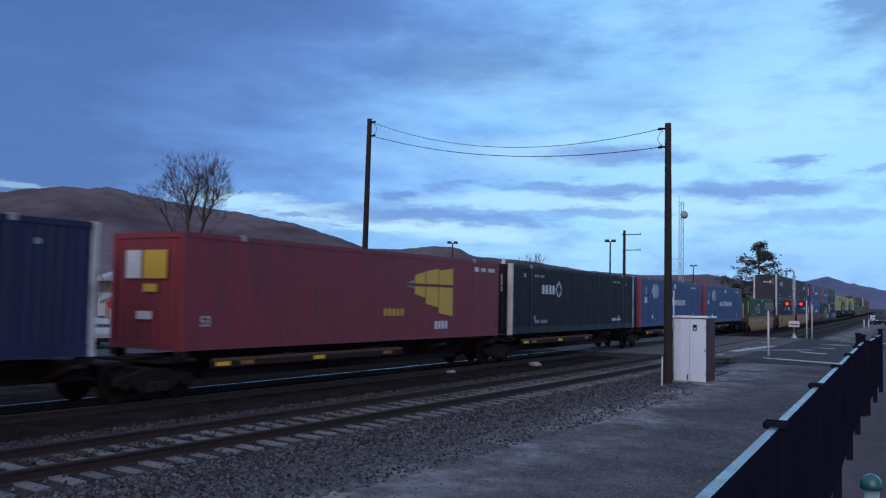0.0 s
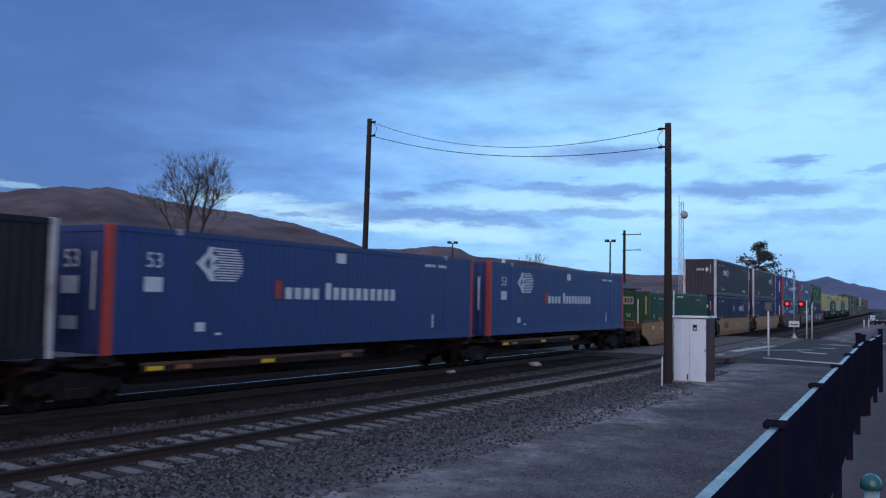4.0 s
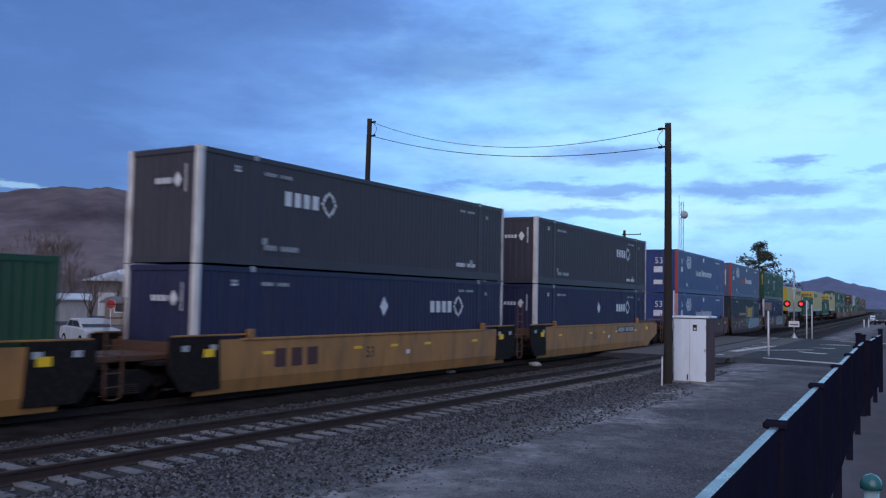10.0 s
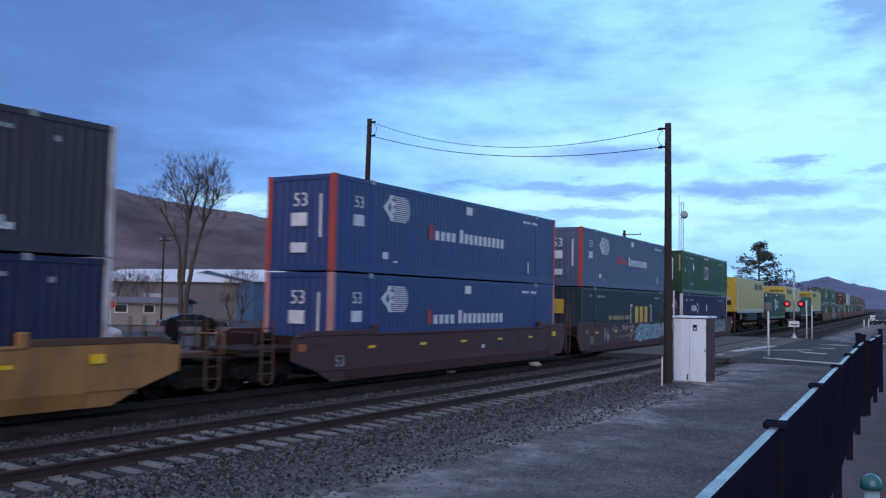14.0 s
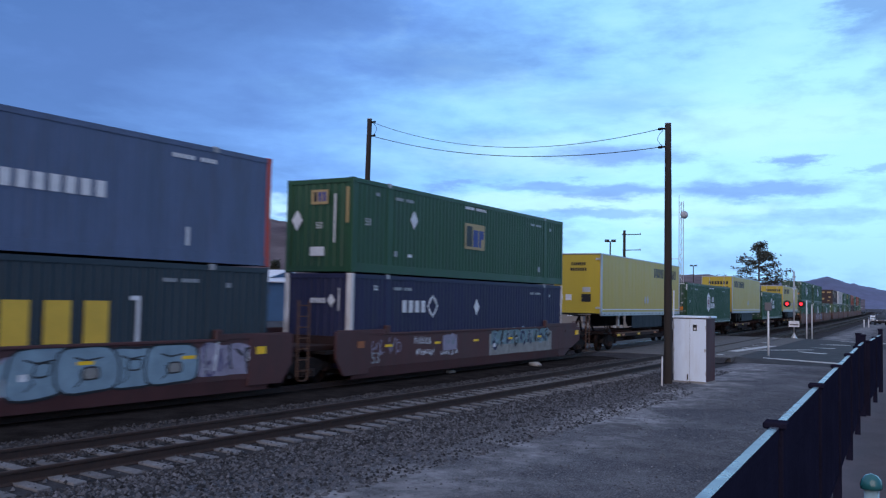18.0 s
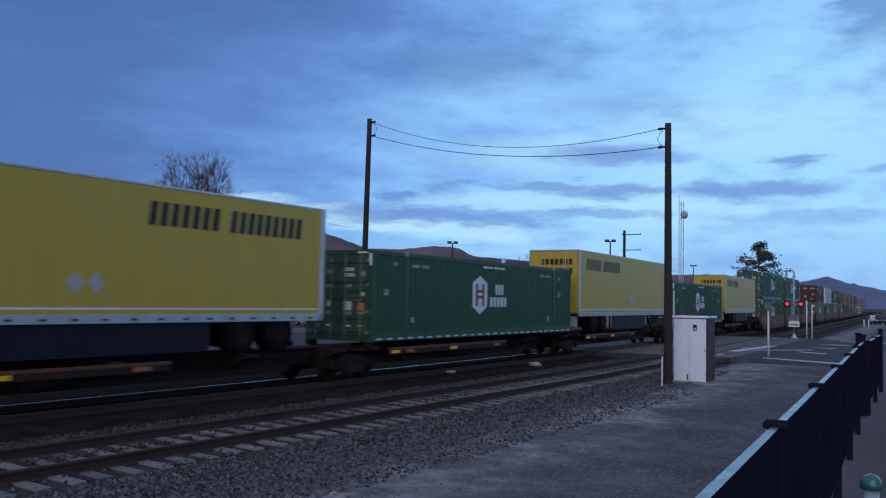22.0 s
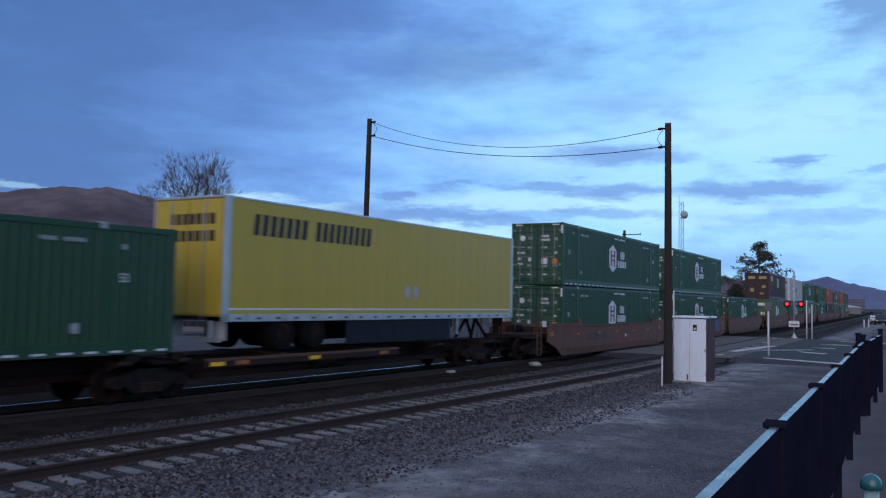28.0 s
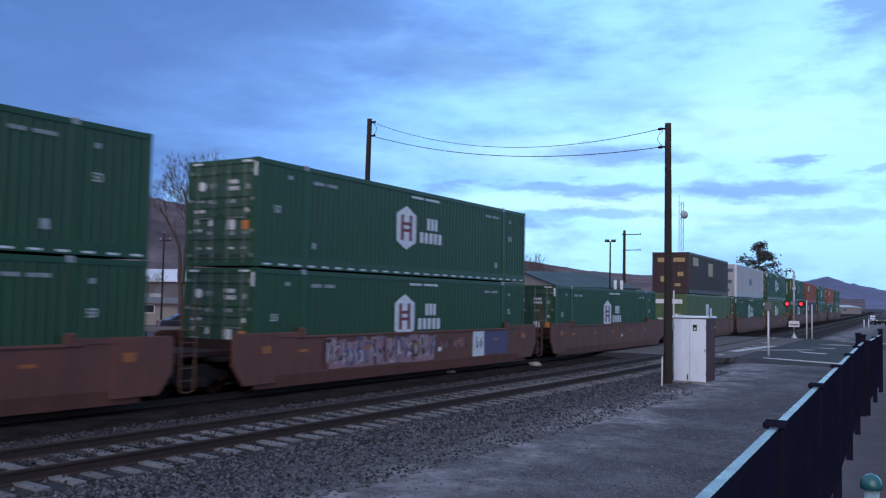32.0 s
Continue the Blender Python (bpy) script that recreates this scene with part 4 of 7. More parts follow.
def small_marks(th, mat, tail=True):
    mat = M["faint"]
    decal(th, "marking", 1.22, 1.40, 2.44, 2.55, mat)
    lettering(th, 2.3, 3.4, 2.42, 2.52, 9, mat, gaps=(4,))
    decal(th, "marking", 2.28, 2.46, 0.58, 0.76, mat)
    if tail:
        lettering(th, CL - 3.5, CL - 2.4, 2.44, 2.53, 8, mat, gaps=(3,))
        decal(th, "marking", CL - 1.5, CL - 1.36, 2.34, 2.46, mat)
        decal(th, "marking", CL - 2.7, CL - 2.5, 0.5, 0.72, mat)


def ring_box(label, paint, x, z_mark=1.72, end_logo=True, placard=False):
    th = container("shipping_container", label, M[paint], M["wornpost"])
    lettering(th, x, x + 1.55, z_mark - 0.02, z_mark + 0.38, 4, M["decal"], "white brand lettering")
    ring_diamond(th, x + 1.95, z_mark + 0.2, 0.32, M["decal"])
    small_marks(th, M["decal"])
    lettering(th, 2.35, 3.75, 0.44, 0.58, 11, M["faint"], gaps=(4,))
    lettering(th, CL - 3.7, CL - 2.3, 0.44, 0.58, 11, M["decal"], gaps=(5,))
    for z0 in (2.40, 2.50):
        decal(th, "marking", 1.20, 1.42, z0, z0 + 0.05, M["decal"])
    if placard:
        plate(th, "placard", [(7.95, 1.6), (8.17, 1.9), (7.95, 2.2), (7.73, 1.9)], M["decal"])
    if end_logo:
        for k in range(4):
            end_bars(th, 0.12 - k * 0.15, 0.22 - k * 0.15, 1.98, 2.13, M["decal"])
        part("emblem", one(prism, [(-0.72, 2.06), (-0.57, 2.26), (-0.42, 2.06), (-0.57, 1.86)], END_X - 0.006, END_X, "x"), M["decal"], th)
        end_bars(th, -0.88, -0.84, 1.75, 2.45, M["decal"])
    return th


def striped_box(label, paint, posts, faded=False):
    th = container("shipping_container", label, M[paint], M[posts], relief=0.012)
    if faded:
        lettering(th, 5.3, 7.2, 1.3, 1.62, 5, M["inkred"], "faded red brand lettering", tall_first=True)
    else:
        lettering(th, 5.3, 5.7, 1.3, 1.8, 1, M["postred"], "red brand letter")
        lettering(th, 5.72, 7.25, 1.3, 1.62, 4, M["decal"], "white brand lettering")
    lettering(th, 7.45, 11.1, 1.3, 1.66, 10, M["decal"], "white brand lettering", tall_first=True)
    # round striped emblem behind a white wedge
    bm = bmesh.new()
    for i in range(13):
        z = 1.72 + i * 0.066
        half = math.sqrt(max(0.0, 0.46 ** 2 - (z - 2.12) ** 2)) + 0.08
        prism(bm, [(3.12 + 0.10 * (i % 3 == 1), z), (3.55 + half, z), (3.55 + half, z + 0.036), (3.12 + 0.10 * (i % 3 == 1), z + 0.036)], -CB - 0.006, -CB)
    part("emblem_stripes", bm, M["decal"], th, "white stripes")["kind"] = "stuff"
    plate(th, "emblem", [(2.52, 2.14), (2.86, 1.86), (2.98, 1.70), (3.16, 1.74), (3.06, 1.95), (3.28, 2.05), (3.06, 2.14), (3.22, 2.30), (3.02, 2.40), (3.12, 2.56), (2.92, 2.56), (2.84, 2.40)], M["decal"], "white wedge emblem")
    plate(th, "emblem", [(2.78, 2.14), (2.92, 1.98), (2.98, 2.14), (2.92, 2.34)], M[paint], y=-CB - 0.006, depth=0.002)
    number(th, 1.0, 1.98, 0.36, M["decal"])
    decal(th, "marking", 0.98, 1.5, 1.42, 1.76, M["decal"])
    decal(th, "marking", 7.95, 8.4, 2.38, 2.68, M["decal"])
    decal(th, "marking", 2.55, 2.85, 0.48, 0.7, M["decal"])
    decal(th, "marking", 3.2, 3.4, 0.38, 0.44, M["decal"])
    lettering(th, 12.8, 14.2, 2.48, 2.58, 8, M["decal"], gaps=(4,))
    decal(th, "marking", 13.3, 13.4, 0.4, 0.85, M["decal"])
    end_number(th, 0.25, 1.95, 0.42, M["decal"])
    end_bars(th, -0.3, 0.3, 1.35, 1.75, M["decal"], "marking")
    end_bars(th, -0.3, 0.3, 0.55, 0.85, M["decal"], "marking")
    end_bars(th, -0.86, -0.78, 1.0, 2.3, M["decal"])
    return th


def square_box(label, x=6.95, paint="green", up=0.0, card=3.5):
    """up: how much higher the emblem sits; card: how far ahead of it the placard is."""
    th = container("shipping_container", label, M[paint], M[paint])
    decal(th, "emblem", x, x + 1.55, 1.12 + up, 2.08 + up, M["tan"], "tan square emblem", 0.005)
    for x0, x1, z0, z1, m in ((0.12, 0.56, 1.22, 1.98, "ink"), (0.64, 1.02, 1.22, 1.86, "inkblue"), (1.10, 1.26, 1.22, 1.86, "inkblue"), (1.26, 1.46, 1.54, 1.86, "inkblue")):
        decal(th, "emblem_bar", x + x0, x + x1, z0 + up, z1 + up, M[m], "", 0.005, -CB - 0.005)
    q = 0.22 if card < 2 else 0.24
    plate(th, "placard", [(x - card, 1.86 - 1.3 * q), (x - card + q, 1.86), (x - card, 1.86 + 1.3 * q), (x - card - q, 1.86)], M["decal"])
    number(th, 1.0 if card < 2 else 0.65, 1.28 if card < 2 else 1.48, 0.22, M["decal"])
    small_marks(th, M["decal"])
    lettering(th, 6.95, 8.6, 2.60, 2.70, 14, M["decal"], gaps=(6,))
    decal(th, "marking", 3.1, 3.35, 0.6, 0.7, M["decal"])
    end_bars(th, -0.35, 0.3, 2.1, 2.55, M["tan"], "emblem")
    for k, mm in ((0.08, "ink"), (-0.10, "inkblue"), (-0.28, "inkblue")):
        part("emblem", boxmesh("emblem", END_X - 0.012, END_X - 0.006, k, k + 0.12, 2.18, 2.48, M[mm]), None, th)
    part("placard", one(prism, [(0.85, 1.3), (1.07, 1.62), (0.85, 1.94), (0.63, 1.62)], END_X - 0.006, END_X, "x"), M["decal"], th)
    end_number(th, 0.1, 1.35, 0.2, M["decal"])
    end_bars(th, -0.25, 0.3, 0.5, 0.78, M["decal"], "marking")
    end_bars(th, -1.16, -1.06, 1.5, 2.6, M["tan"], "reflector")
    end_bars(th, -0.66, -0.6, 0.9, 2.4, M["decal"])
    return th


def hex_box(label):
    th = container("shipping_container", label, M["green"], M["green"], doors=True)
    plate(th, "emblem", [(6.55, 1.12), (7.13, 0.85), (7.72, 1.12), (7.72, 2.02), (7.13, 2.3), (6.55, 2.02)], M["decal"], "white hexagon emblem")
    bm = bmesh.new()
    for x0, x1, z0, z1 in ((6.80, 6.97, 1.15, 2.0), (7.30, 7.47, 1.15, 2.0), (6.97, 7.30, 1.44, 1.54), (6.97, 7.30, 1.66, 1.76)):
        prism(bm, [(x0, z0), (x1, z0), (x1, z1), (x0, z1)], -CB - 0.010, -CB - 0.006)
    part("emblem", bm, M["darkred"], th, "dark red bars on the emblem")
    lettering(th, 8.4, 9.15, 1.60, 2.0, 3, M["decal"], "white brand lettering")
    lettering(th, 7.95, 9.45, 1.13, 1.5, 5, M["decal"], "white brand lettering")
    number(th, 0.65, 1.48, 0.2, M["decal"])
    number(th, CL - 1.55, 1.62, 0.2, M["decal"])
    small_marks(th, M["decal"])
    lettering(th, 7.4, 9.2, 2.60, 2.68, 14, M["decal"], gaps=(6,))
    bm = bmesh.new()
    for i in range(26):
        x = 0.3 + i * 0.615
        prism(bm, [(x, 0.06), (x + 0.3, 0.06), (x + 0.3, 0.11), (x, 0.11)], -CB - 0.006, -CB)
    part("reflective_tape", bm, M["decal"], th, "row of white reflective strips")["kind"] = "stuff"
    part("emblem", one(cyl, (0.012, 0.74, 2.19), (0.029, 0.74, 2.19), 0.13, n=16), M["decal"], th, "round white emblem")
    for y0, y1, z0, z1, k, m in ((0.22, 0.46, 2.12, 2.26, 4, "faint"), (-0.58, -0.20, 2.22, 2.33, 4, "decal"), (-0.62, -0.20, 2.04, 2.15, 6, "decal"), (-1.02, -0.82, 2.06, 2.2, 2, "faint"),
                                 (0.62, 1.02, 1.46, 1.55, 4, "decal"), (0.2, 0.5, 1.7, 1.8, 2, "faint"), (-0.5, -0.2, 1.7, 1.8, 2, "faint"), (0.62, 1.02, 1.74, 1.80, 3, "faint"), (-1.0, -0.84, 1.44, 1.56, 2, "decal"),
                                 (0.8, 0.98, 1.16, 1.28, 1, "decal"), (0.28, 0.46, 1.10, 1.28, 1, "decal"), (0.72, 0.98, 0.94, 1.02, 2, "decal"), (0.28, 0.5, 0.86, 0.95, 1, "faint"), (-0.52, -0.2, 0.98, 1.26, 1, "decal"),
                                 (-0.52, -0.2, 0.84, 0.94, 3, "faint"), (-1.0, -0.76, 0.98, 1.22, 1, "reforange"), (-1.0, -0.76, 0.86, 0.94, 2, "faint"), (0.3, 0.48, 0.46, 0.52, 1, "decal"), (0.7, 0.9, 0.46, 0.52, 1, "faint"), (-0.5, -0.3, 0.46, 0.52, 1, "decal"), (-0.95, -0.75, 0.46, 0.52, 1, "faint")):
        w = (y1 - y0) / k
        for i in range(k):
            part("marking", boxmesh("marking", 0.020, 0.0285, y0 + i * w + 0.012, y0 + (i + 1) * w - 0.012, z0, z1, M[m]), None, th)
    for y0, y1 in ((-1.1, -0.75), (0.75, 1.1)):
        part("reflective_tape", boxmesh("reflective_tape", -0.002, 0.008, y0, y1, CH - 0.12, CH - 0.06, M["decal"]), None, th)
    part("reflective_tape", boxmesh("reflective_tape", -0.010, -0.002, -CB + 0.02, -CB + 0.1, CH - 0.5, CH - 0.12, M["decal"]), None, th)
    return th


def red_box(label):
    th = container("shipping_container", label, M["red"], M["red"], relief=0.012)
    # a windowed gold and white sail emblem
    bm = bmesh.new()
    cols = [(9.6, 10.05, 1.72, 2.02), (10.1, 10.75, 1.42, 2.3), (10.8, 11.6, 1.1, 2.45), (11.65, 12.6, 0.78, 2.5)]
    for i, (x0, x1, lo, hi) in enumerate(cols):
        f0 = i / 4
        for z0, z1 in ((lo, 1.80), (1.90, hi)):
            prism(bm, [(x0, z0 + (0.12 if z0 == lo else 0)), (x1, z0), (x1, z1), (x0, z1 - (0.12 if z1 == hi else 0))], -CB - 0.006, -CB, mi=0 if i < 1 else 1)
    part("emblem", bm, [M["faint"], M["gold"]], th, "gold and white sail-shaped emblem")
    lettering(th, 8.3, 9.5, 0.82, 1.05, 5, M["gold"], "gold lettering")
    number(th, 0.55, 0.6, 0.26, M["decal"])
    decal(th, "marking", 14.2, 14.5, 2.45, 2.62, M["decal"])
    lettering(th, 14.7, 15.8, 2.46, 2.6, 6, M["decal"], gaps=(2,))
    lettering(th, 11.4, 12.3, 0.35, 0.62, 4, M["decal"])
    for y0, y1, z0, z1, m in ((0.2, 0.75, 1.75, 2.45, "decal"), (-0.72, 0.12, 1.75, 2.45, "gold"), (-0.4, 0.1, 1.42, 1.62, "gold"), (-0.25, 0.3, 0.75, 0.95, "decal")):
        end_bars(th, y0, y1, z0, z1, M[m], "emblem")
    return th


def slate_box(label):
    th = container("shipping_container", label, M["slate"], M["slate"])
    lettering(th, 8.65, 11.45, 1.0, 1.98, 3, M["gold"], "yellow brand lettering")
    for x0, x1, sx in ((7.9, 8.0, 1), (11.95, 12.05, -1)):
        a, b = (x0, x0 + 0.28) if sx > 0 else (x1 - 0.28, x1)
        plate(th, "bracket", [(x0, 0.9), (x1, 0.9), (x1, 2.1), (x0, 2.1)], M["decal"], "white bracket")
        for z0 in (0.9, 2.0):
            decal(th, "bracket_end", a, b, z0, z0 + 0.1, M["decal"], "", 0.007)
    lettering(th, 4.1, 7.75, 1.26, 1.48, 20, M["tan"], "small yellow lettering", gaps=(3, 14))
    end_bars(th, -0.4, 0.5, 1.6, 2.3, M["gold"], "emblem")
    small_marks(th, M["decal"])
    return th


def plain_box(label, paint, marks_at=None, length=CL, posts=None):
    th = container("shipping_container", label, M[paint], M[posts or paint], length=length)
    if marks_at:
        for x0, x1, z0, z1, m in marks_at:
            decal(th, "marking", x0, x1, z0, z1, M[m])
        for y0, y1, z0, z1 in ((-1.0, -0.2, 2.2, 2.5), (0.2, 0.9, 2.2, 2.5), (-0.9, -0.5, 1.2, 1.5), (0.3, 0.7, 0.8, 1.2), (-0.7, -0.3, 0.5, 0.7)):
            end_bars(th, y0, y1, z0, z1, M[marks_at[0][4]], "marking")
    return th


def wheel_pair(bm, x, z, y0, y1, r):
    cyl(bm, (x, y0, z), (x, y1, z), r, n=20)


def trailer(label, nose_first):
    """A yellow van trailer; x from its leading end backwards, z from the rail head."""
    th = thing("van_trailer", label, "trailer", "yellow trailers on the train")
    Z0, Z1, LL = 1.84, 5.05, 16.15
    P = M["yellow"]
    part("body", boxmesh("body", 0.04, LL - 0.04, -1.29, 1.29, Z0 + 0.12, Z1 - 0.06, P, 0.01), None, th)
    part("roof", boxmesh("roof", 0.0, LL, -1.30, 1.30, Z1 - 0.07, Z1, M["silver"], 0.015), None, th, "silver roof edge")
    for sy in (-1, 1):
        y0, y1 = sorted((sy * 1.305, sy * 1.25))
        part("bottom_rail", boxmesh("bottom_rail", 0.0, LL, y0, y1, Z0, Z0 + 0.20, M["silver"], 0.006), None, th, "silver bottom rail")
        part("side_stripe", boxmesh("side_stripe", 0.15, LL - 0.15, sy * 1.29 - 0.004, sy * 1.29 + 0.004, Z0 + 0.30, Z0 + 0.35, M["decal"]), None, th)
        for x0, x1 in ((0, 0.24), (LL - 0.2, LL)):
            part("corner_post", boxmesh("corner_post", x0, x1, y0, y1, Z0, Z1 - 0.04, M["silver"], 0.01), None, th, "silver corner post")
    bm = bmesh.new()
    for i in range(21):
        x = 0.5 + i * 0.75
        prism(bm, [(x, Z0 + 0.06), (x + 0.16, Z0 + 0.06), (x + 0.16, Z0 + 0.11), (x, Z0 + 0.11)], -1.312, -1.304)
    part("marker_strip", bm, M["ink"], th)["kind"] = "stuff"
    bm = bmesh.new()
    for i in range(26):
        x = 0.6 + i * 0.6
        bx(bm, x, x + 0.012, -1.2935, -1.288, Z0 + 0.36, Z1 - 0.1)
    part("panel_seam", bm, P, th)["kind"] = "stuff"
    # the brand words on the flank and on the leading end
    x = 9.85 if nose_first else 1.0
    lettering(th, x, x + 2.25, 4.10, 4.66, 7, M["ink"], "black brand lettering", slant=0.12, y=-1.291)
    lettering(th, x + 2.55, x + 5.3, 4.10, 4.66, 9, M["ink"], "black brand lettering", slant=0.12, y=-1.291)
    for y0, y1, z0, z1 in (((-0.45, 0.35, 4.42, 4.58), (-0.5, 0.4, 4.14, 4.3)) if nose_first else ((-0.95, 0.75, 4.32, 4.60), (-0.95, 0.85, 3.88, 4.16))):
        bm = bmesh.new()
        k = 7
        for i in range(k):
            a = y0 + (y1 - y0) * i / k
            bx(bm, 0.030 if nose_first else -0.008, 0.040 if nose_first else 0.0, a, a + (y1 - y0) / k * 0.72, z0, z1)
        part("lettering", bm, M["ink"], th)
    for x0 in (7.85, 8.38) if nose_first else (8.2, 8.7):
        plate(th, "placard", [(x0, 2.72), (x0 + 0.2, 2.46), (x0 + 0.4, 2.72), (x0 + 0.2, 2.98)], M["pale"], "pale diamond placard", y=-1.29)
    if nose_first:
        part("connector_panel", boxmesh("connector_panel", 0.012, 0.04, -0.75, -0.25, 2.55, 2.95, M["ink"]), None, th, "dark brake hose connectors")
        part("placard", boxmesh("placard", 0.03, 0.04, 0.3, 0.62, 2.62, 2.92, M["decal"]), None, th)
        part("placard", boxmesh("placard", 0.03, 0.04, 0.78, 1.08, 2.62, 2.92, M["decal"]), None, th)
        part("marking", boxmesh("marking", 0.03, 0.04, -0.72, -0.3, 3.05, 3.3, M["pale"]), None, th)
        for y in (-1.15, 1.15):
            for z in (2.25, 4.75):
                part("corner_cap", boxmesh("corner_cap", -0.012, 0.05, y - 0.14, y + 0.14, z - 0.05, z + 0.05, M["silver"]), None, th)
        legs, tand, sk = 3.9, (13.0, 14.4), (5.6, 11.9)
    else:
        for y0, y1 in ((-1.2, -0.02), (0.02, 1.2)):
            d = part("door", boxmesh("door", 0.0, 0.05, y0, y1, Z0 + 0.16, Z1 - 0.1, P, 0.008), None, th)
            part("lock_rod", one(cyl, (-0.02, (y0 + y1) / 2, Z0 + 0.05), (-0.02, (y0 + y1) / 2, Z1 - 0.1), 0.018, n=6), M["silver"], d)
        part("rear_guard", boxmesh("rear_guard", 0.05, 0.15, -1.15, 1.15, 1.32, 1.44, M["silver"]), None, th, "steel underride guard")
        for y in (-0.8, 0.8):
            part("guard_strut", boxmesh("guard_strut", 0.06, 0.16, y - 0.06, y + 0.06, 1.4, Z0 + 0.02, M["silver"]), None, th)
            part("mud_flap", boxmesh("mud_flap", 0.35, 0.37, y - 0.3, y + 0.3, 1.35, Z0, M["pale"]), None, th, "pale mud flap")
        legs, tand, sk = 12.2, (2.35, 3.7), (5.2, 11.3)
    for x in tand:
        ax = part("axle", one(cyl, (x, -1.25, 1.53), (x, 1.25, 1.53), 0.07, n=8), M["grimy"], th)
        for y0, y1 in ((-1.27, -0.72), (0.72, 1.27)):
            part("tyre", one(wheel_pair, x, 1.53, y0, y1, 0.50), M["rubber"], ax, bevel=0.03)
            yo = -1.275 if y0 < 0 else 1.275
            part("rim", one(cyl, (x, yo, 1.53), (x, yo * 0.97, 1.53), 0.27, n=14), M["wheelsteel"], ax)
    part("subframe", boxmesh("subframe", min(tand) - 1.0, max(tand) + 1.0, -0.6, 0.6, 1.72, Z0, M["grimy"]), None, th)
    part("side_skirt", boxmesh("side_skirt", sk[0], sk[1], -1.24, -1.21, 1.12, Z0, M["skirt"], 0.005), None, th, "black side skirt")
    part("side_skirt", boxmesh("side_skirt", sk[0], sk[1], 1.21, 1.24, 1.12, Z0, M["skirt"], 0.005), None, th, "black side skirt")
    for y in (-0.95, 0.95):
        part("landing_leg", boxmesh("landing_leg", legs - 0.07, legs + 0.07, y - 0.07, y + 0.07, 1.25, Z0, M["silver"]), None, th)
    return th


# ---- bogies and cars ----
bogie_side = bmesh.new()
prism(bogie_side, [(-1.18, 0.42), (-1.12, 0.62), (-0.72, 0.66), (-0.35, 0.78), (0.35, 0.78), (0.72, 0.66), (1.12, 0.62), (1.18, 0.42), (0.95, 0.36), (0.7, 0.42), (0.42, 0.22), (-0.42, 0.22), (-0.7, 0.42), (-0.95, 0.36)], -0.07, 0.07)
bogie_side = finish(bogie_side, "side_frame", M["grimy"], 0.012)
wheel_me = bmesh.new()
for sy in (-1, 1):
    lathe(wheel_me, [(0.10, sy * 0.64), (0.44, sy * 0.66), (0.485, sy * 0.67), (0.485, sy * 0.70), (0.457, sy * 0.71), (0.455, sy * 0.80), (0.40, sy * 0.81), (0.36, sy * 0.76), (0.14, sy * 0.77), (0.12, sy * 0.84)], 20, axis="y")
cyl(wheel_me, (0, -1.02, 0), (0, 1.02, 0), 0.085, n=10)
for k in range(4):
    a = k * math.pi / 2
    for sy in (-1, 1):
        bx(wheel_me, 0.06 * math.cos(a) - 0.03, 0.06 * math.cos(a) + 0.03, sy * 1.03 - 0.02, sy * 1.03 + 0.02, 0.06 * math.sin(a) - 0.03, 0.06 * math.sin(a) + 0.03)
wheel_me = finish(wheel_me, "wheelset", M["wheelsteel"])
bolster_me = boxmesh("bolster", -0.22, 0.22, -1.05, 1.05, 0.45, 0.78, M["grimy"], 0.02)
cap_me = boxmesh("bearing_cap", -0.12, 0.12, -0.03, 0.03, -0.12, 0.12, M["wheelsteel"], 0.03)
spring_me = bmesh.new()
for x in (-0.2, 0.0, 0.2):
    for k in range(5):
        cyl(spring_me, (x, 0, 0.26 + k * 0.045), (x, 0, 0.285 + k * 0.045), 0.085, n=8)
spring_me = finish(spring_me, "spring", M["railside"])


def bogie(car, x):
    b = part("bogie", bolster_me, None, car, at=pose(x, 0, 0))
    for sy in (-1, 1):
        part("side_frame", bogie_side, None, b, at=pose(0, sy * 1.0, 0))
        part("spring", spring_me, None, b, at=pose(0, sy * 1.09, 0))["kind"] = "stuff"
        for dx in (-0.88, 0.88):
            part("bearing_cap", cap_me, None, b, at=pose(dx, sy * 1.08, 0.459))
    for dx in (-0.88, 0.88):
        part("wheelset", wheel_me, None, b, at=pose(dx, 0, 0.459))
    return b


def coupler(car, x, sgn):
    part("coupler", one(bx, min(x, x + sgn * 1.4), max(x, x + sgn * 1.4), -0.14, 0.14, 0.72, 0.98), M["grimy"], car, bevel=0.02)
    bm = bmesh.new()
    tube(bm, [(x + sgn * 0.2, -0.45, 0.8), (x + sgn * 0.5, -0.47, 0.45), (x + sgn * 1.0, -0.4, 0.4), (x + sgn * 1.3, -0.2, 0.6)], 0.025)
    part("air_hose", bm, M["rubber"], car)


def ladder(car, x, y, z0, z1, mat):
    lad = part("ladder", one(bx, x - 0.24, x - 0.20, y - 0.02, y + 0.02, z0, z1), mat, car)
    part("ladder_rail", one(bx, x + 0.20, x + 0.24, y - 0.02, y + 0.02, z0, z1), mat, lad)
    k = int((z1 - z0) / 0.3)
    for i in range(k):
        part("rung", one(cyl, (x - 0.2, y, z0 + 0.15 + i * 0.3), (x + 0.2, y, z0 + 0.15 + i * 0.3), 0.014, n=6), mat, lad)


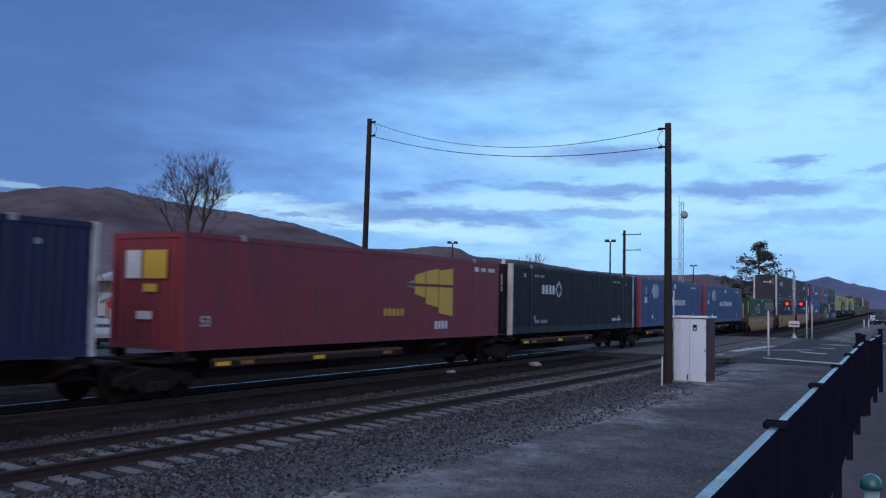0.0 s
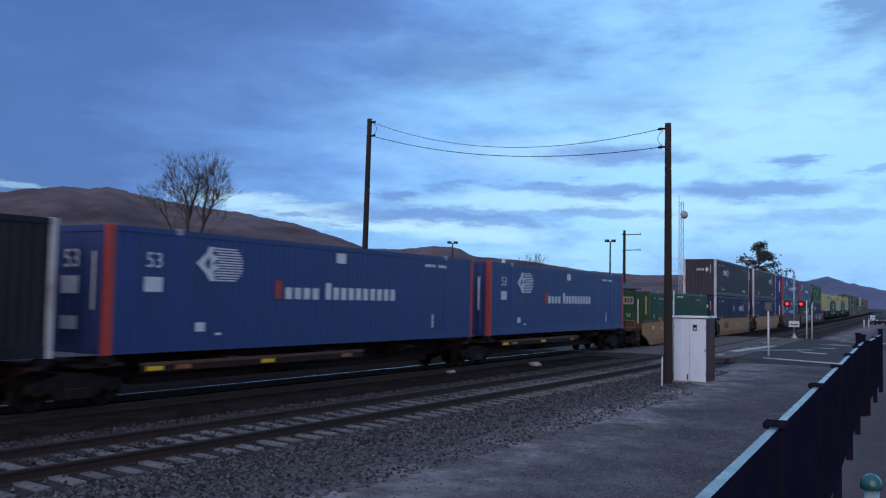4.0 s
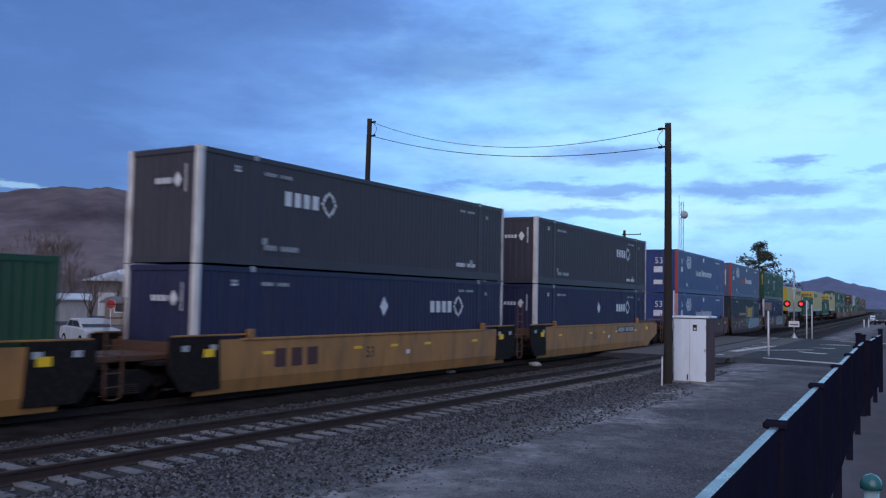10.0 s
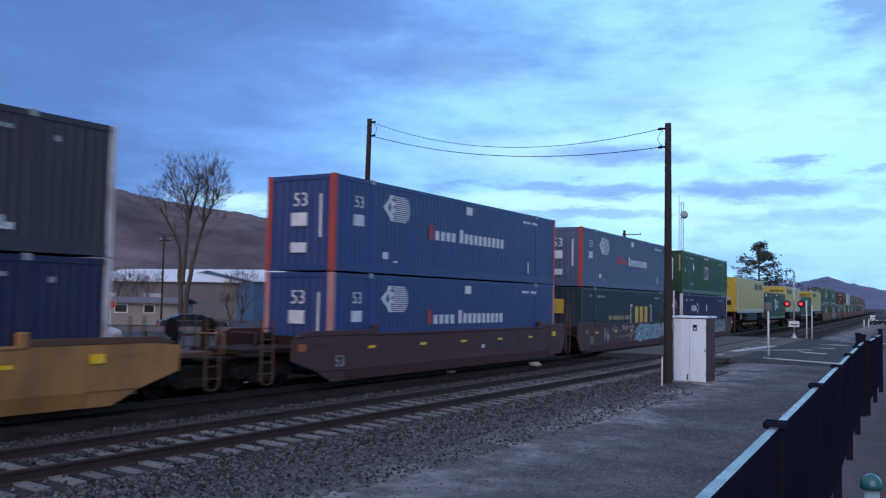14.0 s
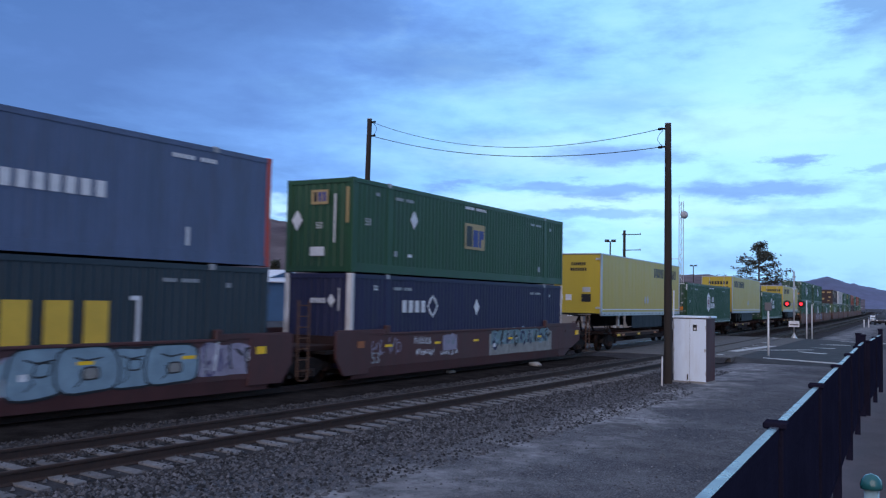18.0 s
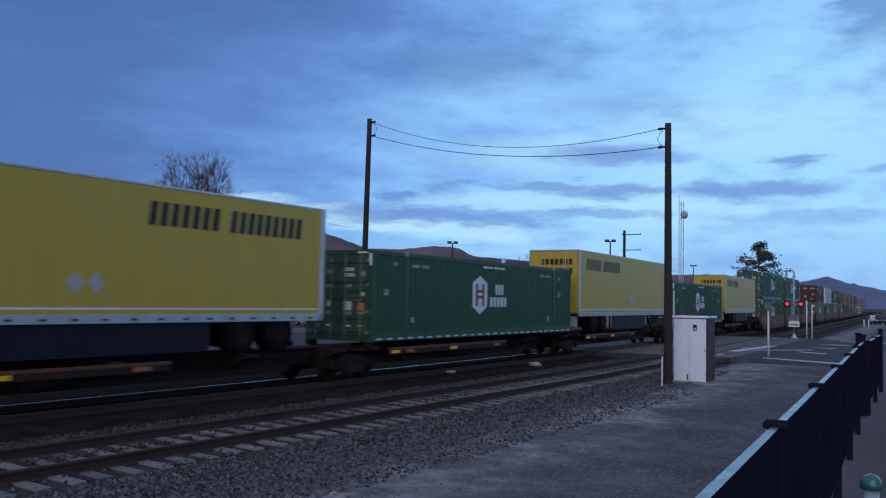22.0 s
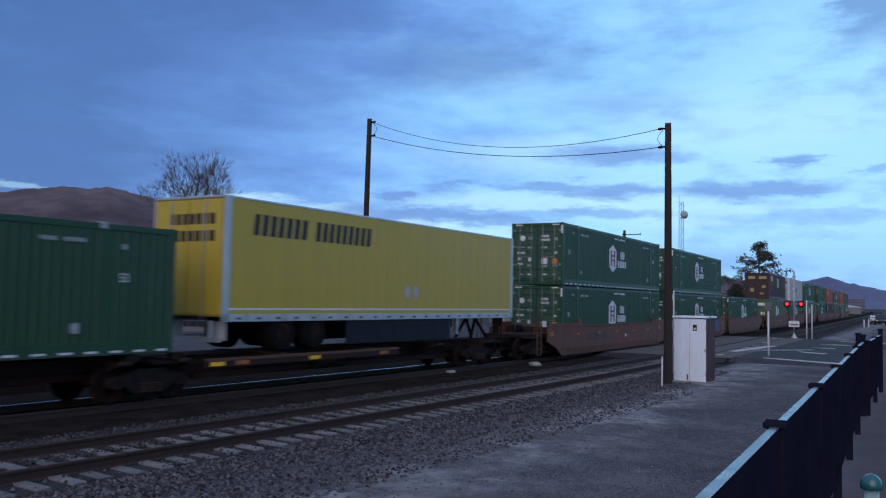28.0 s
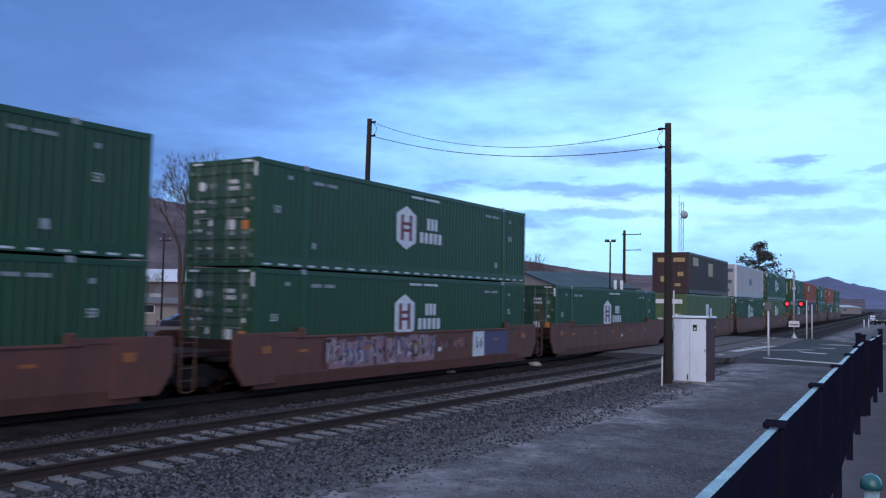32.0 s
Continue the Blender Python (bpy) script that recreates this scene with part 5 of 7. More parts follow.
def spine_car(label, first=False, last=False):
    th = thing("spine_car", label, "railway car", "spine car units of the train")
    S = M["spine"]
    part("spine_beam", boxmesh("spine_beam", -0.55, CL + 0.55, -0.20, 0.20, 0.52, 0.96, S, 0.01), None, th)
    part("top_flange", boxmesh("top_flange", -0.4, CL + 0.4, -0.34, 0.34, 0.962, 1.02, S, 0.01), None, th)
    part("belly_beam", boxmesh("belly_beam", 1.6, CL - 1.6, -0.30, 0.30, 0.34, 0.518, S, 0.01), None, th)
    for x in (0.35, 3.9, 7.9, 12.1, CL - 0.35):
        bm = bmesh.new()
        prism(bm, [(-1.28, 0.98), (-1.28, 0.90), (-0.3, 0.55), (0.3, 0.55), (1.28, 0.90), (1.28, 0.98)], x - 0.18, x + 0.18, "x")
        part("cross_arm", bm, S, th, bevel=0.01)
    for x in (0.15, CL - 0.15):
        for y in (-1.15, 1.15):
            part("container_pedestal", boxmesh("container_pedestal", x - 0.16, x + 0.16, y - 0.12, y + 0.12, 0.97, 1.135, M["grimy"], 0.01), None, th)
    for sy in (-1, 1):
        y = sy * 1.36
        part("side_plate", boxmesh("side_plate", 0.95, 9.25, y - 0.035, y + 0.035, 0.72, 0.925, S, 0.008), None, th, "long side plate")
        # lip coloured lighter than the plate, as its edge catches the sky
        part("side_lip", boxmesh("side_lip", 0.95, 9.25, y - 0.05, y + 0.05, 0.875, 0.945, M["lipbrown"]), None, th, "worn orange-brown edge")
    for i, x in enumerate((1.05, 1.9, 4.8, 8.2)):
        mat = M["reflect"] if i % 2 == 0 else M["dimorange"]
        part("reflector", boxmesh("reflector", x, x + 0.48, -1.404, -1.396, 0.76, 0.86, mat), None, th, "yellow reflector strip")
    part("brake_reservoir", one(cyl, (6.0, -0.55, 0.55), (7.4, -0.55, 0.55), 0.16, n=12), M["grimy"], th)
    part("brake_pipe", one(cyl, (0.0, -0.42, 0.75), (CL, -0.42, 0.75), 0.025, n=6), M["grimy"], th)
    bogie(th, 0.75 if first else -0.5)
    if first:
        coupler(th, -0.5, -1)
        for y in (-1.1, 1.1):
            ladder(th, 0.05, y, 0.45, 1.35, M["grimy"])
    part("end_platform", boxmesh("end_platform", -0.5, 0.2, -1.2, 1.2, 0.88, 0.93, M["grimy"]), None, th)
    if last:
        bogie(th, CL - 0.9)
        coupler(th, CL + 0.5, 1)
        part("end_platform", boxmesh("end_platform", CL - 0.1, CL + 0.6, -1.2, 1.2, 0.88, 0.93, M["grimy"]), None, th)
        ladder(th, CL + 0.3, -1.25, 0.45, 1.6, M["grimy"])
    return th


def hitch(x, label):
    """The folding stand under a trailer's nose."""
    th = thing("trailer_hitch", label, "trailer hitch", "trailer hitches")
    for y in (-0.35, 0.35):
        part("strut", one(cyl, (x - 0.5, y, 1.02), (x + 0.1, y * 0.6, 1.79), 0.06, n=8), M["wheelsteel"], th)
        part("strut", one(cyl, (x + 0.8, y, 1.02), (x + 0.1, y * 0.6, 1.79), 0.06, n=8), M["grimy"], th)
    part("hitch_plate", boxmesh("hitch_plate", x - 0.3, x + 0.5, -0.45, 0.45, 1.79, 1.845, M["grimy"]), None, th)
    return th


def well_end(th, x0, sgn, coupled, P, E, paint, dark):
    """One end of a well car: a long tapered end over a truck with couplers, or a short panelled one over a shared truck."""
    def span(a, b):
        return sorted((x0 + sgn * a, x0 + sgn * b))

    def shape(pts):
        return [(x0 + sgn * px, pz) for px, pz in pts]
    for sy in (-1, 1):
        yo0, yo1 = sorted((sy * 1.36, sy * 1.45))
        if coupled:
            part("end_sill", one(prism, shape([(-0.6, 0.40), (-0.6, 1.40), (1.0, 1.41), (1.85, 1.33), (1.85, 0.74), (0.75, 0.40)]), sy * 1.40 - 0.032, sy * 1.40 + 0.032), P, th, bevel=0.006)
            part("end_skirt", one(prism, shape([(-0.6, 0.07), (-0.6, 0.398), (0.75, 0.398), (0.05, 0.07)]), sy * 1.375 - 0.03, sy * 1.375 + 0.03), P, th)
            part("lip", one(prism, shape([(-2.1, 1.405), (-2.1, 1.55), (1.3, 1.55), (1.75, 1.38), (0.9, 1.405)]), yo0, yo1), M["lipbrown"] if dark else P, th, "dirty raised lip", bevel=0.01)
            a, b = span(-2.2, -1.95)
            part("lug", boxmesh("lug", a, b, yo0 - 0.02, yo1 + 0.02, 1.36, 1.70, P, 0.03), None, th)
            a, b = span(0.1, 0.9)
            part("end_rib", boxmesh("end_rib", a, b, sy * 1.44 - 0.01, sy * 1.44 + 0.01, 1.16, 1.22, P), None, th)
        else:
            part("end_panel", one(prism, shape([(-0.80, 0.20), (-0.72, 1.50), (0.85, 1.50), (0.85, 0.72), (0.45, 0.20)]), sy * 1.415 - 0.04, sy * 1.415 + 0.04), E, th, "dark end panel" if dark else "", bevel=0.01)
            a, b = span(-1.95, -1.70)
            part("lug", boxmesh("lug", a, b, yo0 - 0.02, yo1 + 0.02, 1.36, 1.66, P, 0.03), None, th)
            a, b = span(-1.85, 0.75)
            part("lip", boxmesh("lip", a, b, yo0, yo1, 1.502 if dark else 1.405, 1.545, P, 0.01), None, th)
            if sy < 0 and dark:
                for m0, m1 in ((-0.62, -0.40), (0.28, 0.50)):
                    a, b = span(m0, m1)
                    part("marking", boxmesh("marking", a, b, -1.464, -1.456, 1.16, 1.30, M["pale"]), None, th)
    truck = 2.55 if coupled else 1.72
    a, b = span(0.3, truck + 0.75 if coupled else 1.72)
    part("end_platform", boxmesh("end_platform", a, b, -0.95, 0.95, 0.95, 1.10, M["lipbrown"] if dark else M["spine"], 0.02), None, th)
    part("draft_sill", boxmesh("draft_sill", a, b, -0.27, 0.27, 0.62, 0.95, M["grimy"], 0.01), None, th)
    part("shear_plate", boxmesh("shear_plate", *span(0.32, 1.2), -1.34, 1.34, 0.86, 0.949, M["grimy"]), None, th)
    lx = x0 + sgn * (2.85 if coupled else 1.28)
    top = 1.92 if coupled else 2.42
    if coupled or sgn > 0:
        worn = M["lipbrown"]
        for ly in (-1.44, 1.44):
            ladder(th, lx, ly, 0.32, top, worn)
            bm = bmesh.new()
            tube(bm, [(lx - 0.22, ly, 0.34), (lx - 0.18, ly, 0.22), (lx, ly, 0.18), (lx + 0.18, ly, 0.22), (lx + 0.22, ly, 0.34)], 0.022)
            part("stirrup", bm, worn, th)
    if coupled:
        xx = x0 + sgn * 3.25
        bm = bmesh.new()
        tube(bm, [(xx, -1.38, 1.0), (xx, -1.38, 1.55), (xx, -0.5, 1.55), (xx, -0.5, 1.1)], 0.022)
        part("handrail", bm, P, th)
        part("crossover_step", boxmesh("crossover_step", min(lx, xx) - 0.25, max(lx, xx) + 0.2, -1.42, -0.95, 0.92, 0.97, M["grimy"]), None, th)
        part("brake_stand", one(bx, xx - 0.06, xx + 0.06, 0.3, 0.55, 1.1, 1.75), M["grimy"], th, bevel=0.02)
        part("brake_wheel", one(cyl, (xx - sgn * 0.1, 0.42, 1.65), (xx - sgn * 0.14, 0.42, 1.65), 0.26, n=16), M["grimy"], th)
        part("brake_cylinder", one(cyl, (x0 + sgn * 0.5, 0.5, 1.28), (x0 + sgn * 1.3, 0.5, 1.28), 0.17, n=12), M["grimy"], th)
        coupler(th, x0 + sgn * 2.5, sgn)
    rx = x0 - sgn * 0.37 if not coupled else x0 + sgn * (-0.37 if paint == "buff" else 1.45)
    part("reflector", boxmesh("reflector", rx - 0.17, rx + 0.17, -1.466, -1.458 if not coupled else -1.432, 1.0, 1.2, M["reflect"] if paint == "buff" or (paint == "oxide" and sgn > 0) else M["dimorange"]), None, th, "square reflector")


def well_car(label, paint, dark_ends, first=False, last=False, bars=True, tags=(), round_tags=(), panel_at=3.2, panel=None):
    th = thing("well_car", label, "railway car", "well car units of the train")
    P = M[paint]
    E = M["grimy"] if dark_ends else P
    a = 0.6 if first else 0.0
    b = CL - 0.6 if last else CL
    for sy in (-1, 1):
        part("side_sill", boxmesh("side_sill", a, b, sy * 1.40 - 0.03, sy * 1.40 + 0.03, 0.40, 1.405, P), None, th)
        part("skirt", one(prism, [(sy * 1.43, 0.398), (sy * 1.37, 0.398), (sy * 1.32, 0.07), (sy * 1.37, 0.07)], a, b, "x"), P, th)
        y0, y1 = sorted((sy * 1.34, sy * 1.46))
        part("top_chord", boxmesh("top_chord", a + 1.5, b - 1.5, y0, y1, 1.36, 1.43, P, 0.012), None, th)
    part("well_floor", boxmesh("well_floor", 0.3, CL - 0.3, -1.36, 1.36, 0.20, 0.30, M["grimy"]), None, th)
    for x in (0.15, CL - 0.15):
        part("floor_beam", boxmesh("floor_beam", x - 0.2, x + 0.2, -1.3, 1.3, 0.22, 0.355, M["grimy"]), None, th)
        part("bulkhead", boxmesh("bulkhead", x - 0.42 if x < 1 else x + 0.34, x - 0.34 if x < 1 else x + 0.42, -1.36, 1.36, 0.55, 1.35, M["lipbrown"] if dark_ends else M["spine"]), None, th)
    well_end(th, 0.0, -1, first, P, E, paint, dark_ends)
    well_end(th, CL, 1, last, P, E, paint, dark_ends)
    kind = M["reflect"] if paint != "rust" else M["dimorange"]
    for x in (2.5, 6.45, 8.4, 10.4, 13.7) if paint == "buff" else (1.9, 4.9, 7.7, 10.6, 13.4):
        part("reflector", boxmesh("reflector", x - 0.2, x + 0.2, -1.438, -1.431, 0.98, 1.06, kind), None, th, "reflector strip")
    if paint != "rust":
        part("number", figures("53", 0.34, M["ink"] if paint == "buff" else M["faint"]), None, th, at=pose(6.85 if paint == "buff" else (0.05 if first else 0.95), -1.434, 0.5 if paint == "oxide" else 0.70))
    part("marking", boxmesh("marking", 9.1, 9.3, -1.436, -1.431, 0.72, 0.86, M["decal"]), None, th)
    if bars:
        x = panel_at
        z = 0.94 if paint == "buff" else 0.70
        part("number_panel", boxmesh("number_panel", x, x + 2.95, -1.437, -1.431, z, z + 0.31, M["ink"]), None, th, "black panel")
        lettering(th, x + 0.12, x + 1.15, z + 0.05, z + 0.26, 4, M["pale"] if paint == "buff" else M["rust"], y=-1.4365, slant=0.2)
        lettering(th, x + 1.35, x + 2.8, z + 0.05, z + 0.26, 6, M["pale"] if paint == "buff" else M["rust"], y=-1.4365, slant=0.2)
    if panel:
        patch(th, panel[0], panel[1], 0.402, 1.28, "spraycream", 4, "grey-cream rolled paint")
    if round_tags:
        block_letters(th, *round_tags)
    for q in tags:
        (patch if isinstance(q[4], str) else spray)(th, *q)
    bogie(th, -2.55 if first else -1.72)
    if last:
        bogie(th, CL + 2.55)
    return th


def ribbon(bm, pts, w, y, mi=0):
    """A flat stroke of paint along points in the x-z plane."""
    rows = []
    for i, p in enumerate(pts):
        d = Vector(pts[min(i + 1, len(pts) - 1)]) - Vector(pts[max(i - 1, 0)])
        d = d.normalized() if d.length > 1e-6 else Vector((1, 0))
        k = Vector((-d.y, d.x)) * w * (0.75 + 0.25 * math.sin(i * 1.7))
        rows.append((bm.verts.new((p[0] - k.x, y, p[1] - k.y)), bm.verts.new((p[0] + k.x, y, p[1] + k.y))))
    for a, b in zip(rows, rows[1:]):
        bm.faces.new((a[0], b[0], b[1], a[1])).material_index = mi


def spray(th, x0, x1, z0, z1, mats, seed, w=0.03, pitch=0.34):
    """Unreadable sprayed scrawl: loops and slashes of a spray can on the sill."""
    rnd = random.Random(seed)
    bm = bmesh.new()
    n = max(2, int(round((x1 - x0) / pitch)))
    g = (x1 - x0) / n
    h = z1 - z0
    for i in range(n):
        cx = x0 + (i + 0.5) * g
        y = -1.4322 - 0.0004 * (i % 4)
        mi = rnd.randrange(len(mats))
        # an upright with a hook
        lean = rnd.uniform(-0.2, 0.2) * g
        bot, top = z0 + rnd.uniform(0, 0.25) * h, z1 - rnd.uniform(0, 0.25) * h
        u = rnd.uniform(-0.35, 0.05) * g
        ribbon(bm, [(cx + u, bot), (cx + u + lean, (bot + top) / 2), (cx + u + 1.4 * lean, top), (cx + u + 1.4 * lean + rnd.uniform(0.1, 0.35) * g, top + rnd.uniform(-0.08, 0.04) * h)], w, y, mi)
        # a bowl or a slash
        if rnd.random() < 0.6:
            r, cz, a0 = rnd.uniform(0.22, 0.42) * g, rnd.uniform(bot + 0.2 * h, top - 0.15 * h), rnd.uniform(0, 6.28)
            sweep = rnd.uniform(3.2, 6.0)
            ribbon(bm, [(cx + 0.12 * g + r * math.cos(a0 + sweep * q / 8), cz + 1.25 * r * math.sin(a0 + sweep * q / 8)) for q in range(9)], w * 0.9, y - 0.0002, mi)
        else:
            ribbon(bm, [(cx - 0.1 * g, rnd.uniform(bot, top)), (cx + 0.2 * g, rnd.uniform(bot, top)), (cx + 0.55 * g, rnd.uniform(bot, top))], w, y - 0.0002, mi)
    me = finish(bm, "graffiti", [M[m] for m in mats])
    ob = part("graffiti", me, None, th, "sprayed scrawl")
    ob["kind"] = "stuff"
    return ob


def patch(th, x0, x1, z0, z1, mat, seed, label, rag=0.06, y=-1.4306):
    """A rolled or sprayed patch of paint with a ragged edge."""
    rnd = random.Random(seed)
    n = max(6, int((x1 - x0) / 0.25))
    top = [(x0 + (x1 - x0) * i / n + rnd.uniform(-0.03, 0.03), z1 + rnd.uniform(-rag, rag)) for i in range(n + 1)]
    low = [(x1 + rnd.uniform(-0.03, 0.03) - (x1 - x0) * i / n, z0 + rnd.uniform(0, 0.3 * rag)) for i in range(n + 1)]
    return plate(th, "graffiti", low + top, M[mat], label, y=y, depth=0.0009)


def block_letters(th, x0, x1, z0, z1, n, seed, fill="sprayblue", edge="ink"):
    """Fat blocky sprayed shapes with dark outlines, leaning into one another, a spiked tail at the front."""
    rnd = random.Random(seed)
    w = (x1 - x0) / n
    zc, hh = (z0 + z1) / 2, (z1 - z0) / 2
    spike = [(x0 - 0.75, z0 + 0.06), (x0 - 0.35, zc - 0.05), (x0 - 0.62, zc + 0.02), (x0 - 0.15, z1 - 0.16), (x0 + 0.5, z1 - 0.02), (x0 + 0.5, zc), (x0 + 0.1, z0 + 0.05)]
    plate(th, "graffiti", [(a - 0.05, b + 0.03 * (1 if b > zc else -1)) for a, b in spike], M["spraylilac"], "lilac spray paint edge", y=-1.4306, depth=0.0008)
    plate(th, "graffiti", spike, M[fill], "pale blue spray paint", y=-1.4318, depth=0.0008)
    for i in range(n):
        cx = x0 + (i + 0.5) * w
        tilt, flat = rnd.uniform(-0.12, 0.18), rnd.uniform(3.2, 5.5)
        up, dn = hh * rnd.uniform(0.88, 1.08), hh * rnd.uniform(0.92, 1.1)
        ww = w * rnd.uniform(0.56, 0.66)
        ph = rnd.uniform(0, 6.28)

        def ring(k, grow, dx=0.0, dz=0.0):
            out = []
            for q in range(28):
                t = 6.2832 * q / 28
                c, s = math.cos(t), math.sin(t)
                r = (abs(c) ** flat + abs(s) ** flat) ** (-1 / flat) * (1 + 0.07 * math.sin(2 * t + ph) - 0.10 * max(0.0, math.cos(t - ph)) ** 6)
                z = r * s * (up if s > 0 else dn) * k
                out.append((cx + dx + r * c * ww * k + tilt * z + grow * c, zc + dz + z + grow * s))
            return out
        base = -1.4326 - 0.0012 * (i % 2)
        for k, grow, mat, d, dx, dz in ((1.0, 0.06, edge, 0.0, 0, 0), (1.0, 0.0, fill, 0.0003, 0, 0), (0.26, 0.03, edge, 0.0006, 0.06, -0.18 * hh if i % 2 else 0.1 * hh), (0.24, 0.0, "spraycream" if i % 2 else fill, 0.0009, 0.06, -0.18 * hh if i % 2 else 0.1 * hh)):
            part("graffiti", one(prism, ring(k, grow, dx, dz), base - d - 0.0003, base - d), M[mat], th, "sprayed blocky letter shape")
        bm = bmesh.new()
        ribbon(bm, [(cx - 0.5 * ww, zc + 0.55 * up), (cx - 0.1 * ww, zc + 0.38 * up), (cx + 0.45 * ww, zc + 0.5 * up)], 0.022, base - 0.0014)
        ribbon(bm, [(cx - 0.45 * ww, zc - 0.75 * dn), (cx - 0.2 * ww, zc - 0.45 * dn), (cx - 0.3 * ww, zc)], 0.02, base - 0.0014)
        part("graffiti", bm, M[edge], th, "dark sprayed line")


CARS = []      # (object, metres of its leading end at the start, height above the rail)
WELL_Z, SPINE_Z = 0.36, 1.139


def put(ob, u, z=0.0):
    CARS.append((ob, u, z))
    return ob


spines = dict(mid=spine_car("rusty brown spine car unit with side plate and reflectors"))


def another(src):
    return copy_thing(src, Matrix())


# five-unit spine car with boxes
STRIPED = striped_box("blue container with orange-red corner posts and white lettering", "blue", "postred")
RING_NAVY = ring_box("navy container with white corner posts and white lettering", "navy", 10.7, placard=True)
put(ring_box("black-blue container with white corner posts", "navy", 3.1), -4.4, SPINE_Z)
put(red_box("faded red container with a gold sail emblem"), 14.08, SPINE_Z)
put(ring_box("charcoal container with white corner posts and lettering", "black", 3.1), 31.35, SPINE_Z)
put(STRIPED, 48.72, SPINE_Z)
put(another(STRIPED), 66.2, SPINE_Z)
put(spines["mid"], -4.4)
for u in (14.08, 31.35, 48.72):
    put(another(spines["mid"]), u)
put(spine_car("rusty brown spine car unit with coupler end", last=True), 66.2)

# three-unit yellow well car
put(well_car("mustard yellow well car unit with black number panel", "buff", True, first=True), 87.38)
WELL_MIDDLE = well_car("mustard yellow well car unit with dark end panels", "buff", True, bars=False)
lettering(WELL_MIDDLE, 2.7, 4.7, 0.62, 1.12, 3, M["oxide"], "faded brown lettering", y=-1.431)
put(WELL_MIDDLE, 107.14)
put(well_car("mustard yellow well car unit with black number panel", "buff", True, last=True, panel_at=10.56), 126.49)
put(square_box("green container with tan square emblem", 4.55, up=0.28, card=0.85), 87.38, WELL_Z)
put(ring_box("charcoal upper container with white corner posts", "charcoal", 3.1), 107.14, WELL_Z + CH + 0.03)
put(RING_NAVY, 107.14, WELL_Z)
put(ring_box("charcoal upper container with white corner posts", "charcoal", 10.7), 126.49, WELL_Z + CH + 0.03)
put(another(RING_NAVY), 126.49, WELL_Z)

# three-unit oxide well car with graffiti
put(well_car("dark oxide-red well car unit with worn paint", "oxide", False, first=True, bars=False, tags=((9.0, 12.0, 0.5, 1.3, ("oxide", "rust", "navy"), 3),)), 150.2)
put(well_car("dark oxide-red well car unit with pale blue graffiti", "oxide", False, bars=False, round_tags=(9.0, 13.5, 0.42, 1.34, 4, 5),
             tags=((3.0, 3.9, 0.45, 1.25, ("faint",), 12, 0.05, 0.6), (4.2, 5.1, 0.95, 1.35, ("faint",), 13, 0.03, 0.3), (4.7, 5.8, 0.68, 0.84, ("spraypink", "faint"), 14, 0.014, 0.13), (6.0, 6.9, 0.95, 1.34, ("faint", "pale"), 15, 0.04, 0.3),
                   (6.0, 7.3, 0.66, 0.82, ("spraypink", "faint"), 16, 0.014, 0.13), (7.2, 8.2, 1.08, 1.34, ("pale",), 17, 0.018, 0.16), (7.4, 7.85, 0.36, 1.0, ("pale", "faint"), 18, 0.024, 0.3), (8.0, 8.3, 0.72, 0.98, ("pale",), 19, 0.02, 0.2),
                   (8.35, 8.95, 0.42, 0.86, ("pale",), 20, 0.022, 0.22), (5.6, 5.95, 0.98, 1.08, "orange", 21, "small orange paint mark", 0.02), (8.5, 8.85, 1.0, 1.12, "orange", 22, "small orange paint mark", 0.02),
                   (13.75, 15.5, 0.50, 1.28, "spraylilac", 41, "dull lilac fill", 0.12), (13.8, 15.6, 0.46, 1.34, ("sprayviolet", "ink"), 42, 0.05, 0.4), (13.8, 15.6, 0.55, 1.34, ("decal", "pale", "spraylilac"), 23, 0.03, 0.3), (3.4, 8.6, 0.9, 1.36, ("oxide", "maroon"), 24, 0.03, 0.4))), 169.7)
put(well_car("dark oxide-red well car unit with white and grey graffiti", "oxide", False, last=True, bars=False,
             tags=((0.6, 2.6, 0.7, 1.3, ("spraylilac", "oxide"), 24), (3.5, 4.7, 0.62, 0.84, ("decal",), 21, 0.018, 0.14), (3.4, 4.5, 0.95, 1.28, ("pale", "decal"), 27, 0.022, 0.2), (5.3, 6.3, 0.72, 1.30, "spraylilac", 28, "pale lilac paint blot"), (5.45, 6.2, 0.85, 1.2, ("sprayteal",), 29, 0.015, 0.2),
                   (5.1, 6.3, 0.56, 0.74, ("decal", "faint"), 22, 0.018, 0.15), (8.95, 14.3, 0.78, 1.36, "sprayteal", 30, "grey-teal fill of the letters", 0.12, -1.4311), (8.9, 14.5, 0.66, 1.36, ("ink", "navy"), 23, 0.075, 0.62), (9.0, 14.4, 0.8, 1.34, ("sprayblue", "faint"), 26, 0.035, 0.6)), panel=(8.8, 14.7)), 189.4)
put(another(STRIPED), 150.2, WELL_Z + CH + 0.03)
put(striped_box("blue container with sun-bleached pink corner posts", "blue", "pinkpost"), 150.2, WELL_Z)
put(striped_box("faded grey-blue container with red corner posts", "faded", "postred", True), 169.7, WELL_Z + CH + 0.03)
put(slate_box("dark slate container with yellow lettering"), 169.7, WELL_Z)
SQUARE = square_box("green container with tan square emblem and placard")
put(SQUARE, 189.4, WELL_Z + CH + 0.03)
put(ring_box("navy container with white corner posts under a green one", "navy", 2.8, placard=True), 189.4, WELL_Z)

